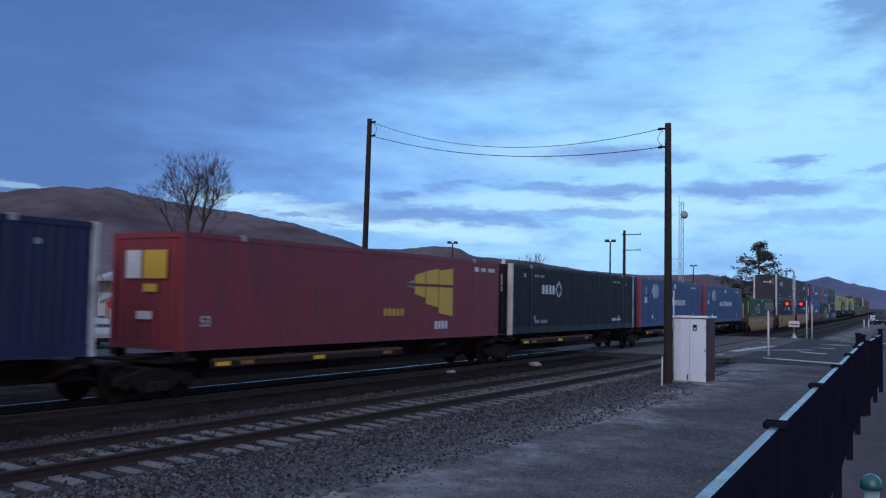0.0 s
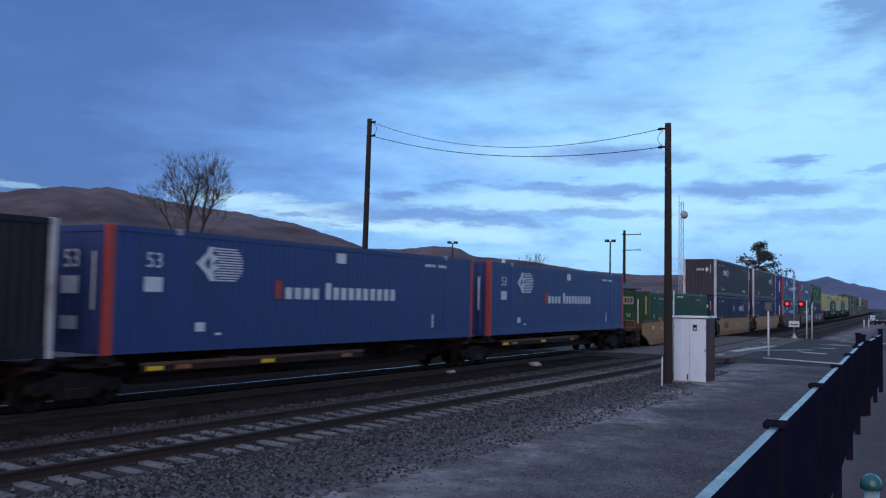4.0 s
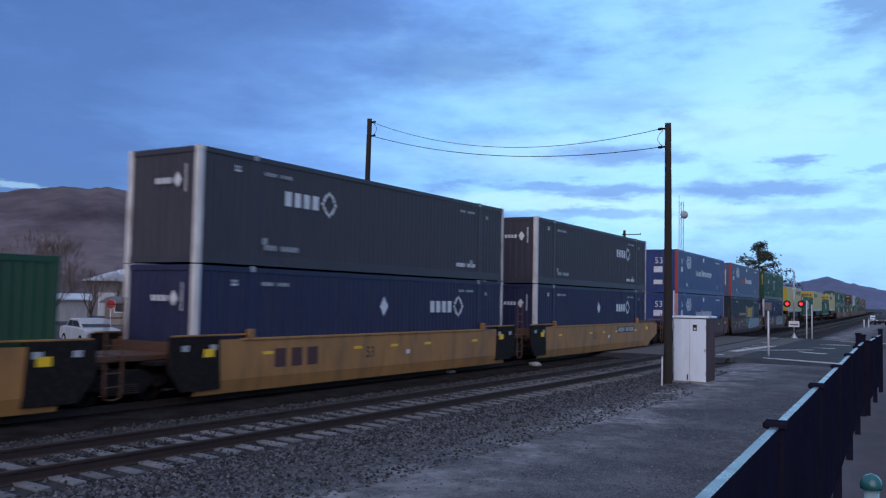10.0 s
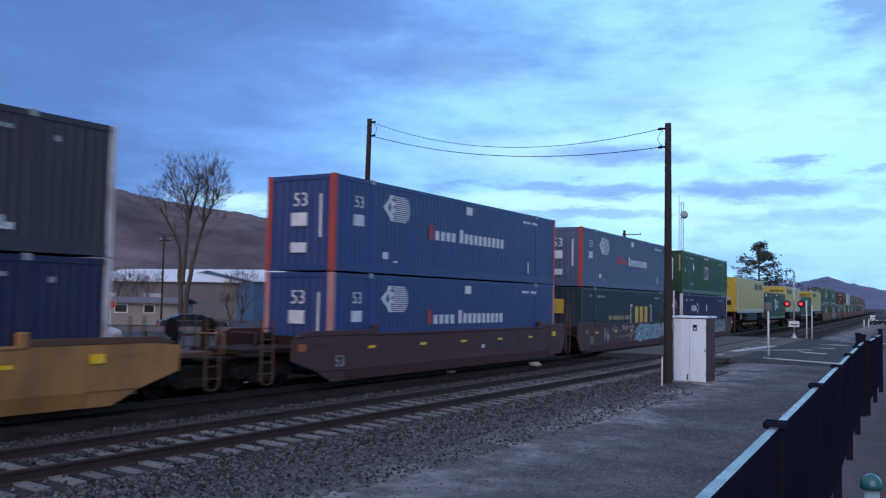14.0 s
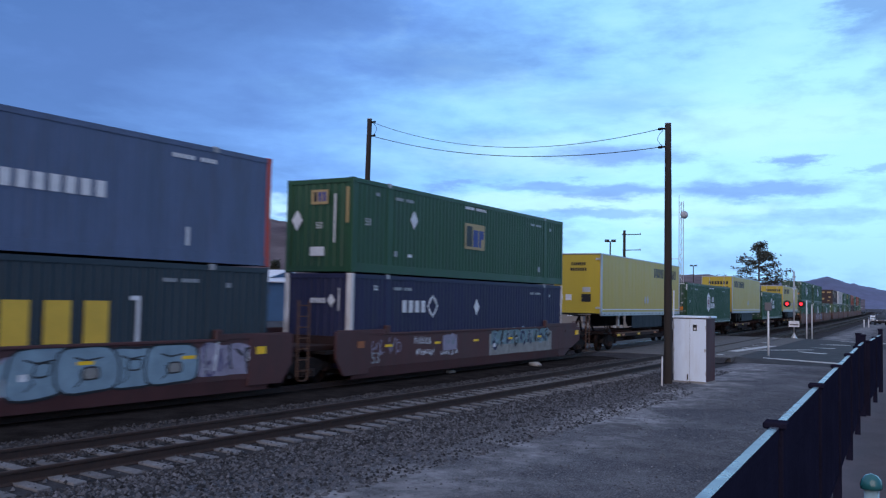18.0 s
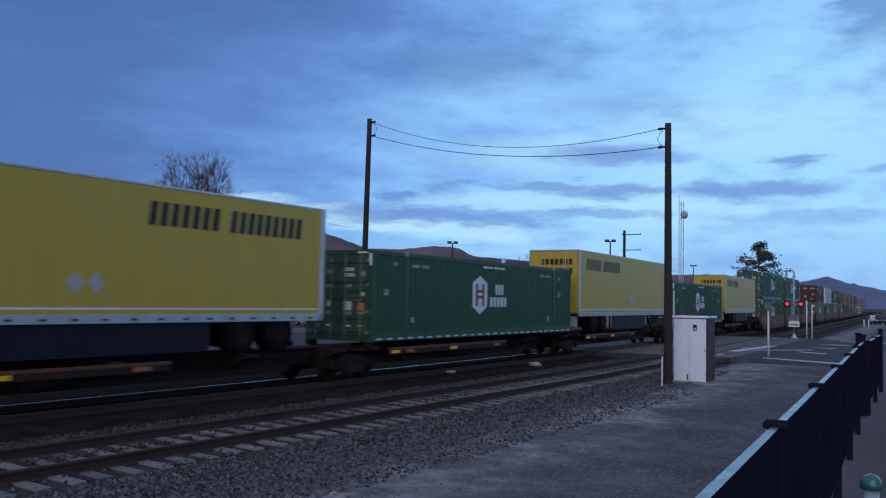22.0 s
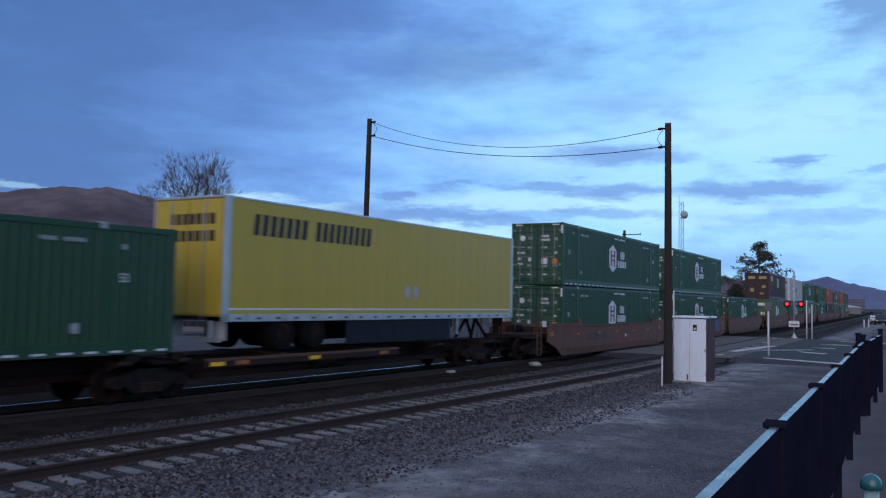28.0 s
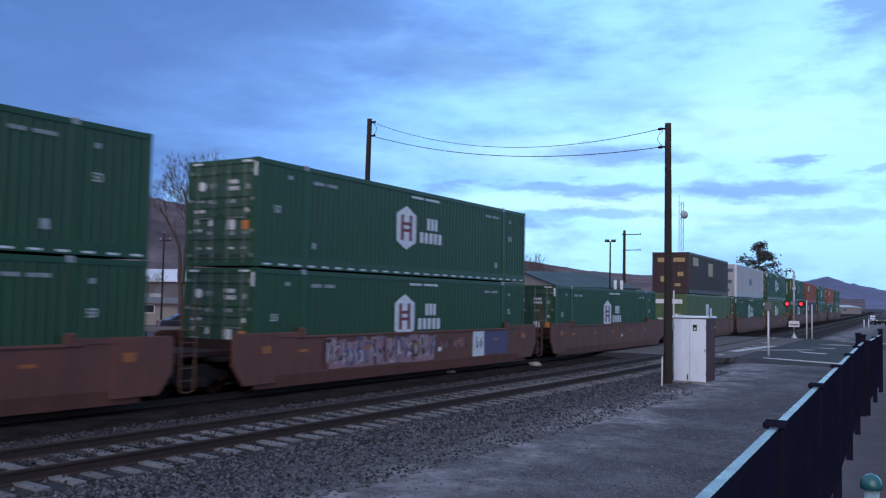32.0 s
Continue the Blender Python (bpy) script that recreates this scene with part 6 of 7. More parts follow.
# five-unit spine car with trailers and boxes
HEX = hex_box("green container with white hexagon emblem and doored end")
TR = trailer("yellow van trailer with black lettering, rear doors ahead", False)
put(trailer("yellow van trailer with its nose ahead", True), 210.75)
put(HEX, 229.2, SPINE_Z)
put(TR, 246.38)
put(another(HEX), 264.2, SPINE_Z)
put(another(TR), 281.85)
put(spine_car("rusty brown spine car unit with coupler end", first=True), 212.1)
for u in (229.2, 246.2, 263.3):
    put(another(spines["mid"]), u)
put(spine_car("rusty brown spine car unit with coupler end", last=True), 280.4)
put(hitch(0.9, "grey steel trailer hitch stand"), 210.75)
put(hitch(14.9, "grey steel trailer hitch stand"), 246.38)
put(hitch(14.9, "grey steel trailer hitch stand"), 281.85)

# rust-brown well cars to the end of the train
put(well_car("rust-brown well car unit with worn number panel", "rust", False, first=True), 303.1)
put(well_car("rust-brown well car unit with white and purple graffiti", "rust", False, bars=False,
             tags=((3.0, 8.8, 0.42, 1.30, "spraypink", 34, "dull pink fill of the letters", 0.14), (2.7, 8.9, 0.42, 1.36, ("spraylilac", "sprayviolet", "maroon"), 35, 0.07, 0.5), (2.9, 8.9, 0.46, 1.36, ("decal", "pale", "spraylilac"), 31, 0.026, 0.36), (9.2, 11.2, 0.75, 1.15, ("maroon", "spraypink"), 36, 0.03, 0.3),
                   (11.55, 12.45, 0.42, 1.39, "decal", 37, "white rolled patch", 0.03), (11.75, 12.3, 0.6, 1.15, ("ink",), 38, 0.035, 0.4), (12.5, 14.4, 0.46, 1.36, "sprayviolet", 33, "dull violet patch", 0.04))), 322.8)
WELL_END = well_car("rust-brown well car unit with coupler end", "rust", False, last=True, bars=False)
put(WELL_END, 342.3)
for u in (303.25, 322.8):
    put(another(HEX), u, WELL_Z + CH + 0.03)
    put(another(HEX), u, WELL_Z)
put(another(HEX), 342.3, WELL_Z)
WELL_FIRST = well_car("rust-brown well car unit with coupler end ahead", "rust", False, first=True, bars=False)
put(WELL_FIRST, 366.5)
for u in (429.2, 491.9):
    put(another(WELL_FIRST), u)
WELL_MID = well_car("rust-brown well car unit", "rust", False, bars=False)
put(WELL_MID, 386.0)
put(another(WELL_MID), 448.7)
for u in (405.5, 468.2, 511.4):
    put(another(WELL_END), u)
put(plain_box("dark brown container with yellow marks", "brown", ((1.2, 3.0, 2.0, 2.6, "tan"), (6.5, 8.2, 1.4, 2.4, "tan")), 14.63), 367.2, WELL_Z + CH + 0.03)
OL = plain_box("light green container with white marks", "olive", ((6.4, 7.4, 0.9, 2.2, "decal"), (7.8, 8.6, 1.2, 1.9, "decal")))
put(OL, 366.5, WELL_Z)
put(plain_box("pale grey container with faint marks", "pale", ((7.2, 8.6, 1.2, 1.8, "faded"),), posts="white"), 386.0, WELL_Z + CH + 0.03)
put(another(HEX), 386.0, WELL_Z)
put(another(HEX), 405.5, WELL_Z + CH + 0.03)
put(another(OL), 405.5, WELL_Z)
put(another(SQUARE), 429.2, WELL_Z + CH + 0.03)
put(another(HEX), 429.2, WELL_Z)
RED2 = plain_box("weathered orange-red steel container", "orange", ((2.0, 4.0, 1.6, 2.4, "pale"),))
put(RED2, 448.7, WELL_Z + CH + 0.03)
put(plain_box("weathered dark brown steel container", "brown", ((2.0, 3.0, 1.6, 2.4, "pale"),)), 448.7, WELL_Z)
put(another(HEX), 468.2, WELL_Z + CH + 0.03)
put(another(SQUARE), 468.2, WELL_Z)
put(another(RED2), 491.9, WELL_Z + CH + 0.03)
put(another(HEX), 491.9, WELL_Z)
put(another(SQUARE), 511.4, WELL_Z + CH + 0.03)
put(another(OL), 511.4, WELL_Z)


# ---- poles and wires ----
def utility_pole(label, x, y, top, r, lean=(0.0, 0.0), arms=()):
    th = thing("utility_pole", label, "utility pole", m=pose(x, y, GROUND))
    h = top - GROUND
    bm = bmesh.new()
    rings = []
    for i in range(9):
        f = i / 8
        rad = r * (1.25 - 0.35 * f)
        rings.append([bm.verts.new((lean[0] * f + rad * math.cos(t), lean[1] * f + rad * math.sin(t), h * f if i else -0.3)) for t in (6.2832 * k / 14 for k in range(14))])
    for ra, rb in zip(rings, rings[1:]):
        for k in range(14):
            bm.faces.new((ra[k], ra[(k + 1) % 14], rb[(k + 1) % 14], rb[k])).smooth = True
    bm.faces.new(rings[-1])
    part("pole", bm, M["polewood"], th)
    bm = bmesh.new()
    cyl(bm, (lean[0], lean[1], h), (lean[0], lean[1], h + 0.03), r * 0.95, n=14)
    part("pole_cap", bm, M["silver"], th)
    for z, x0, x1 in arms:
        a = part("cross_arm", boxmesh("cross_arm", -0.05, 0.05, x0, x1, h - z - 0.05, h - z + 0.05, M["polewood"], 0.008), None, th)
        for yy in (x0 + 0.08, x1 - 0.08):
            part("insulator", one(cyl, (0, yy, h - z + 0.05), (0, yy, h - z + 0.2), 0.05, 0.03, n=8), M["pale"], a)
    return th


LP, RP = Vector((32.75, 26.25, GROUND)), Vector((29.9, 10.42, GROUND))
LTOP, RTOP = Vector((32.62, 25.98, 11.0)), Vector((29.9, 10.46, 8.82))
utility_pole("tall dark wooden pole beyond the tracks", LP.x, LP.y, 11.0, 0.125, (LTOP.x - LP.x, LTOP.y - LP.y))
utility_pole("dark wooden pole beside the white cabinet", RP.x, RP.y, 8.82, 0.12, (0, 0.04))


def cable(name, label, a, b, sag, r=0.012, n=22):
    cu = []
    for i in range(n + 1):
        f = i / n
        p = a.lerp(b, f)
        p.z -= sag * 4 * f * (1 - f)
        cu.append(p)
    bm = bmesh.new()
    tube(bm, cu, r, n=5)
    return solid(name, bm, M["wire"], label, "cable", "cables over the tracks")


toward = (RTOP - LTOP).normalized()
cable("overhead_cable", "thin sagging black cable between the two poles", LTOP + Vector((0.1, -0.12, -0.15)), RTOP + Vector((-0.05, 0.15, -0.14)), 0.92)
cable("overhead_cable", "thin sagging black cable between the two poles", LTOP + Vector((0.1, -0.12, -0.80)), RTOP + Vector((-0.05, 0.15, -0.80)), 0.62, 0.015)
for base, top, s in ((LP, LTOP, -1), (RP, RTOP, 1)):
    br = thing("cable_bracket", "small steel cable bracket with insulator and loose loops", "bracket", "cable brackets", m=pose(top.x, top.y, 0))
    for dz in (-0.15, -0.8):
        part("hook", one(bx, -0.03, 0.10 if s < 0 else 0.03, min(0, s * 0.17), max(0, s * 0.17), top.z + dz - 0.03, top.z + dz + 0.03), M["grimy"], br)
        part("insulator", one(cyl, (0, s * 0.2, top.z + dz), (0, s * 0.34, top.z + dz), 0.05, n=8), M["grimy"], br)
    bm = bmesh.new()
    pts = [Vector((0.05, s * (0.2 + 0.2 * math.sin(q * 0.6)), top.z - 0.2 - 0.11 * q)) for q in range(6)]
    tube(bm, pts, 0.010, 5)
    part("loose_wire", bm, M["wire"], br)

# ---- white equipment cabinet by the pole ----
cab = thing("equipment_cabinet", "white steel equipment cabinet with double doors and maroon sides", "cabinet", m=pose(30.95, 9.42, GROUND, 0, 0, 2.0))
CW, CD, CHT = 1.16, 1.15, 2.33
part("plinth", boxmesh("plinth", -0.03, CD + 0.03, -0.03, CW + 0.03, -0.1, 0.05, M["concrete"], 0.01), None, cab)
part("carcass", boxmesh("carcass", 0.03, CD, 0.0, CW, 0.05, CHT - 0.05, M["maroon"], 0.008), None, cab, "maroon painted sides")
for y0, y1 in ((0.012, CW / 2 - 0.006), (CW / 2 + 0.006, CW - 0.012)):
    d = part("door", boxmesh("door", -0.005, 0.028, y0, y1, 0.06, CHT - 0.08, M["cabinet"], 0.006), None, cab, "white door leaf")
    for z in (0.35, 1.15, 1.95):
        yy = y0 + 0.01 if y0 < 0.1 else y1 - 0.01
        part("hinge", one(cyl, (-0.012, yy, z - 0.06), (-0.012, yy, z + 0.06), 0.014, n=6), M["silver"], d)
part("top", boxmesh("top", -0.06, CD + 0.06, -0.06, CW + 0.06, CHT - 0.05, CHT + 0.02, M["cabinet"], 0.012), None, cab, "white overhanging roof")
part("sign", boxmesh("sign", -0.010, -0.005, 0.33, 0.47, 1.83, 2.05, M["ink"]), None, cab, "small black sign with pale bar")
part("sign_bar", boxmesh("sign_bar", -0.013, -0.010, 0.36, 0.44, 1.87, 1.94, M["decal"]), None, cab)
part("latch", boxmesh("latch", -0.03, -0.005, CW / 2 + 0.05, CW / 2 + 0.09, 0.10, 0.30, M["grimy"], 0.006), None, cab)
part("padlock_hasp", boxmesh("padlock_hasp", -0.025, -0.004, 0.02, 0.07, 1.1, 1.2, M["silver"], 0.004), None, cab)
part("eave_lamp", one(lathe, [(0.03, -0.05), (0.06, -0.02), (0.06, 0.03), (0.02, 0.06)], 10, centre=(0.1, -0.08, CHT - 0.02)), M["silver"], cab)
part("conduit", one(cyl, (0.15, CW + 0.04, 0.3), (0.15, CW + 0.04, CHT + 0.92), 0.025, n=8), M["white"], cab, "thin white conduit")
part("junction_box", boxmesh("junction_box", 0.05, 0.2, CW + 0.0, CW + 0.1, 1.85, 2.15, M["silver"], 0.01), None, cab)
stake = solid("marker_stake", one(bx, -0.03, 0.03, -0.02, 0.02, -0.2, 1.0), M["white"], "thin white marker stake in the gravel", "stake", m=pose(28.9, 10.28, GROUND, 0, 2, 10), bevel=0.006)


# ---- rocks on the ballast ----
def boulder(x, y, z, sx, sy, sz, seed, label):
    bm = bmesh.new()
    bmesh.ops.create_icosphere(bm, subdivisions=2, radius=1.0)
    rnd = random.Random(seed)
    for v in bm.verts:
        k = 1 + 0.25 * noise.noise(v.co * 1.7 + Vector((seed, 0, 0)))
        v.co = Vector((v.co.x * sx * k, v.co.y * sy * k, max(-0.6, min(0.75, v.co.z)) * sz * k))
    return solid("rock", bm, M["rock"], label, "rock", "pale rocks by the track", m=pose(x, y, z, 0, 0, seed * 37))


boulder(33.1, 17.25, -0.12, 0.30, 0.24, 0.14, 2, "flat pale rock on the ballast")
boulder(27.4, 17.75, -0.14, 0.26, 0.18, 0.09, 5, "small pale flat rock on the ballast")

# ---- crossing signal and white posts ----
sig = thing("crossing_signal", "silver crossing signal mast with two lit red lamps", "crossing signal", m=pose(78.53, 16.5, GROUND, 0, 0, 12))
part("base", one(lathe, [(0.28, -0.1), (0.28, 0.1), (0.12, 0.35), (0.09, 0.5)], 12), M["silver"], sig)
part("mast", one(cyl, (0, 0, 0.3), (0, 0, 5.65), 0.065, n=12), M["silver"], sig)
part("mast_cap", one(lathe, [(0.08, 5.64), (0.08, 5.72), (0.03, 5.78)], 10), M["silver"], sig)
part("lamp_arm", one(cyl, (0, -0.62, 2.98), (0, 0.62, 2.98), 0.035, n=8), M["silver"], sig)
for y in (-0.55, 0.55):
    hd = part("lamp_head", one(cyl, (-0.06, y, 2.98), (0.10, y, 2.98), 0.17, n=16), M["ink"], sig)
    part("backing_disc", one(cyl, (-0.02, y, 2.98), (0.0, y, 2.98), 0.30, n=20), M["ink"], hd, "black round backing")
    part("lens", one(lathe, [(0.12, -0.10), (0.10, -0.075), (0.04, -0.06)][::-1], 16, centre=(0, 0, 0)), M["redlamp"], hd, "lit red lens").matrix_basis = pose(-0.03, y, 2.98, 0, 90, 0)
    part("hood", one(cyl, (-0.22, y, 3.02), (-0.06, y, 3.02), 0.18, n=14, caps=False), M["ink"], hd)
part("sign_board", boxmesh("sign_board", -0.10, -0.08, -0.42, 0.42, 1.05, 1.55, M["decal"], 0.005), None, sig, "white plate with grey bars")
part("sign_bar", boxmesh("sign_bar", -0.107, -0.10, -0.34, 0.34, 1.18, 1.30, M["wallgrey"]), None, sig)
for a in (-45, 45):
    part("crossbuck_board", one(bx, -0.03, -0.01, -0.6, 0.6, -0.1, 0.1), M["white"], sig, "white crossbuck board").matrix_basis = pose(-0.09, 0, 4.3, a, 0, 0) @ pose(0, 0, 0, 0, 0, 78)
part("bell", one(lathe, [(0.02, 5.2), (0.16, 5.22), (0.16, 5.3), (0.05, 5.38)], 12, centre=(0.15, 0.0, 0)), M["silver"], sig)
for x, y, top, lab in ((47.5, 11.24, 2.27, "thin white post with small dark head"), (74.5, 14.7, 3.0, "thin white post by the road"), (80.2, 15.4, 2.68, "thin white post by the road")):
    p = thing("roadside_post", lab, "post", "thin white posts by the crossing", m=pose(x, y, GROUND))
    part("shaft", one(cyl, (0, 0, -0.1), (0, 0, top - GROUND), 0.05, 0.045, n=10), M["white"], p)
    if x < 50:
        part("head", boxmesh("head", -0.12, 0.12, -0.16, 0.16, top - GROUND, top - GROUND + 0.42, M["wallgrey"], 0.02), None, p, "small grey sign box")
    else:
        part("cap", one(cyl, (0, 0, top - GROUND), (0, 0, top - GROUND + 0.05), 0.055, n=10), M["silver"], p)
for b in (8.06, 7.82):
    q = polar(b, 140)
    solid("bollard", one(cyl, (0, 0, 0), (0, 0, 1.1), 0.09, n=10), M["white"], "white bollard beside the far road", "bollard", "white bollards", m=pose(q.x, q.y, GROUND), bevel=0.01)


# ---- raised walk and iron fence ----
FX0, FY0, FSL = 2.68, 0.83, 0.111
WALK_Z, FENCE_TOP = 0.66, 1.92


def fence_y(x):
    return FY0 + FSL * (x - FX0)


slab("walk", "raised concrete walk beside the fence", [(-12, fence_y(-12) + 0.12), (44, fence_y(44) + 0.12), (44, -7), (-12, -7)], GROUND - 0.2, WALK_Z, M["walkway"], "pavement")
slab("kerb", "raised concrete edge of the walk", [(-12, fence_y(-12) + 0.30), (44, fence_y(44) + 0.30), (44, fence_y(44) + 0.122), (-12, fence_y(-12) + 0.122)], GROUND - 0.2, WALK_Z + 0.02, M["concrete"], "kerb")
picket_me = boxmesh("picket", -0.009, 0.009, -0.009, 0.009, 0.22, 1.20, M["fence"])
picket_long = boxmesh("picket", -0.012, 0.012, -0.012, 0.012, 0.0, 1.20, M["fence"])
post_me = boxmesh("post", -0.038, 0.038, -0.038, 0.038, -0.02, 1.255, M["fence"], 0.004)
cap_post = bmesh.new()
prism(cap_post, [(-0.055, -0.055), (0.055, -0.055), (0.055, 0.055), (-0.055, 0.055)], 1.25, 1.285, "z")
cap_post = finish(cap_post, "post_cap", M["fence"], 0.008)
rail_top = bmesh.new()
bx(rail_top, 0.038, 2.402, -0.021, 0.021, 1.20, 1.262)
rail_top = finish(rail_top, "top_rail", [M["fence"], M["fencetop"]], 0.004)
# upward faces take the pale sky-sheen colour, all others stay black
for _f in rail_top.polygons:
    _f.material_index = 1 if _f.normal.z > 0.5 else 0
rail_low = boxmesh("bottom_rail", 0.038, 2.402, -0.02, 0.02, 0.24, 0.28, M["fence"])
rail_mid = boxmesh("middle_rail", 0.038, 2.402, -0.018, 0.018, 1.02, 1.06, M["fence"])
screen_me = boxmesh("screen", 0.04, 2.40, -0.016, -0.013, 0.24, 1.20, M["fence"])
screen_low = boxmesh("screen", 0.04, 2.40, -0.016, -0.013, 0.0, 1.20, M["fence"])
turn = math.degrees(math.atan(FSL))
step = 2.44 * math.cos(math.atan(FSL))
tall_me = boxmesh("post", -0.045, 0.045, -0.045, 0.045, -0.02, 1.36, M["fence"], 0.004)


def fence_panel(x, y, label, low, last=False, angle=turn):
    f = thing("fence_panel", label, "fence", "fence panels along the walk", m=pose(x, y, WALK_Z, 0, 0, angle))
    part("post", post_me, None, f)
    part("post_cap", cap_post, None, f)
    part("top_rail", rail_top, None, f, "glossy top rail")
    part("middle_rail", rail_mid, None, f)
    part("bottom_rail", rail_low, None, f)
    part("screen", screen_low if low else screen_me, None, f, "black mesh privacy screen")
    k = 22
    for j in range(k):
        part("picket", picket_long if low else picket_me, None, f, at=pose(2.44 * (j + 0.7) / (k + 0.4), 0, 0))
    if last:
        part("post", tall_me, None, f, at=pose(2.44, 0, 0))
        part("post_cap", cap_post, None, f, at=pose(2.44, 0, 0.105))
    return f


for i in range(8):
    x = 4.51 - 3 * step + i * step
    fence_panel(x, fence_y(x), "black iron picket fence panel with smooth top rail", False, i == 7)
for i in range(2):
    x = 16.80 + i * 2.43
    fence_panel(x, fence_y(16.8) - 0.07 + 0.085 * (x - 16.8), "black iron picket fence panel beyond the gate post", False, i == 1, math.degrees(math.atan(0.085)))
gp = thing("gate_post", "tall black iron gate post with a latch box", "post", m=pose(17.5, fence_y(17.5) + 0.10, WALK_Z, 0, 0, turn))
part("shaft", tall_me, None, gp)
part("cap", cap_post, None, gp, at=pose(0, 0, 0.105))
part("latch_box", boxmesh("latch_box", -0.07, 0.05, -0.06, 0.06, 1.02, 1.2, M["fence"], 0.008), None, gp)

tp = thing("handrail_post", "teal painted tubular handrail post with domed cap", "handrail", m=pose(3.97, 0.54, WALK_Z))
# the whole tube takes the highlight's colour
part("tube", one(cyl, (0, 0, 0), (0, 0, 1.115), 0.029, n=16), M["sheen"], tp, "pale blue-green tube")
part("cap", one(lathe, [(0.030, 1.112), (0.041, 1.114), (0.043, 1.128), (0.038, 1.150), (0.022, 1.168), (0.004, 1.175)], 18), M["teal"], tp, "dark teal domed cap")
part("base_flange", one(lathe, [(0.07, 0.0), (0.07, 0.012), (0.03, 0.02)], 16), M["teal"], tp)


# ---- trees ----
def limb(bm, p, d, r, length, depth, rnd, tips, fan=1.0):
    segs = 3
    for i in range(segs):
        d = (d + Vector((rnd.uniform(-1, 1), rnd.uniform(-1, 1), rnd.uniform(-0.3, 0.9))) * 0.13).normalized()
        q = p + d * length / segs
        r2 = r * (1 - 0.22)
        cyl(bm, p, q, r, r2, n=7 if r > 0.08 else (5 if r > 0.03 else 3), caps=False)
        p, r = q, r2
        if depth > 0 and i > 0:
            side = d.orthogonal()
            side.rotate(Matrix.Rotation(rnd.uniform(0, 6.28), 3, d))
            nd = (d + side * fan * rnd.uniform(0.28, 0.55)).normalized()
            limb(bm, p, nd, r * 0.62, length * rnd.uniform(0.62, 0.82), depth - 1, rnd, tips, fan)
    if depth > 0:
        for _ in range(2):
            side = d.orthogonal()
            side.rotate(Matrix.Rotation(rnd.uniform(0, 6.28), 3, d))
            limb(bm, p, (d + side * fan * rnd.uniform(0.2, 0.42)).normalized(), r * 0.8, length * rnd.uniform(0.65, 0.85), depth - 1, rnd, tips, fan)
    else:
        tips.append((p, d))


def bare_tree(label, pos, height, seed, stems=3, depth=4, spread=0.28, r0=0.2, fan=1.0, fine=7):
    rnd = random.Random(seed)
    th = thing("bare_tree", label, "tree", m=pose(pos.x, pos.y, GROUND))
    tips = []
    tr = bmesh.new()
    cyl(tr, (0, 0, -0.3), (0, 0, height * 0.16), r0 * 1.5, r0 * 1.15, n=10)
    part("trunk", tr, M["bark"], th)
    for k in range(stems):
        bm = bmesh.new()
        a = 6.28 * k / stems + rnd.uniform(-0.4, 0.4)
        d = Vector((math.cos(a) * spread, math.sin(a) * spread, 1)).normalized()
        limb(bm, Vector((0, 0, height * 0.15)), d, r0 * 0.8, height * 0.285, depth, rnd, tips, fan)
        part("limb", bm, M["bark"], th)
    verts, faces = [], []
    for p, d in tips:
        for _ in range(fine):
            e = p + (d + Vector((rnd.uniform(-1, 1), rnd.uniform(-1, 1), rnd.uniform(-0.2, 1))) * 0.42).normalized() * rnd.uniform(0.06, 0.13) * height
            o = len(verts)
            w = 0.005
            verts += [(p.x - w, p.y, p.z), (p.x + w, p.y + w, p.z), (p.x, p.y - w, p.z), tuple(e)]
            faces += [(o, o + 1, o + 3), (o + 1, o + 2, o + 3), (o + 2, o, o + 3)]
    t = part("twigs", raw("twigs", verts, faces, M["twig"]), None, th)
    t["kind"] = "stuff"
    return th


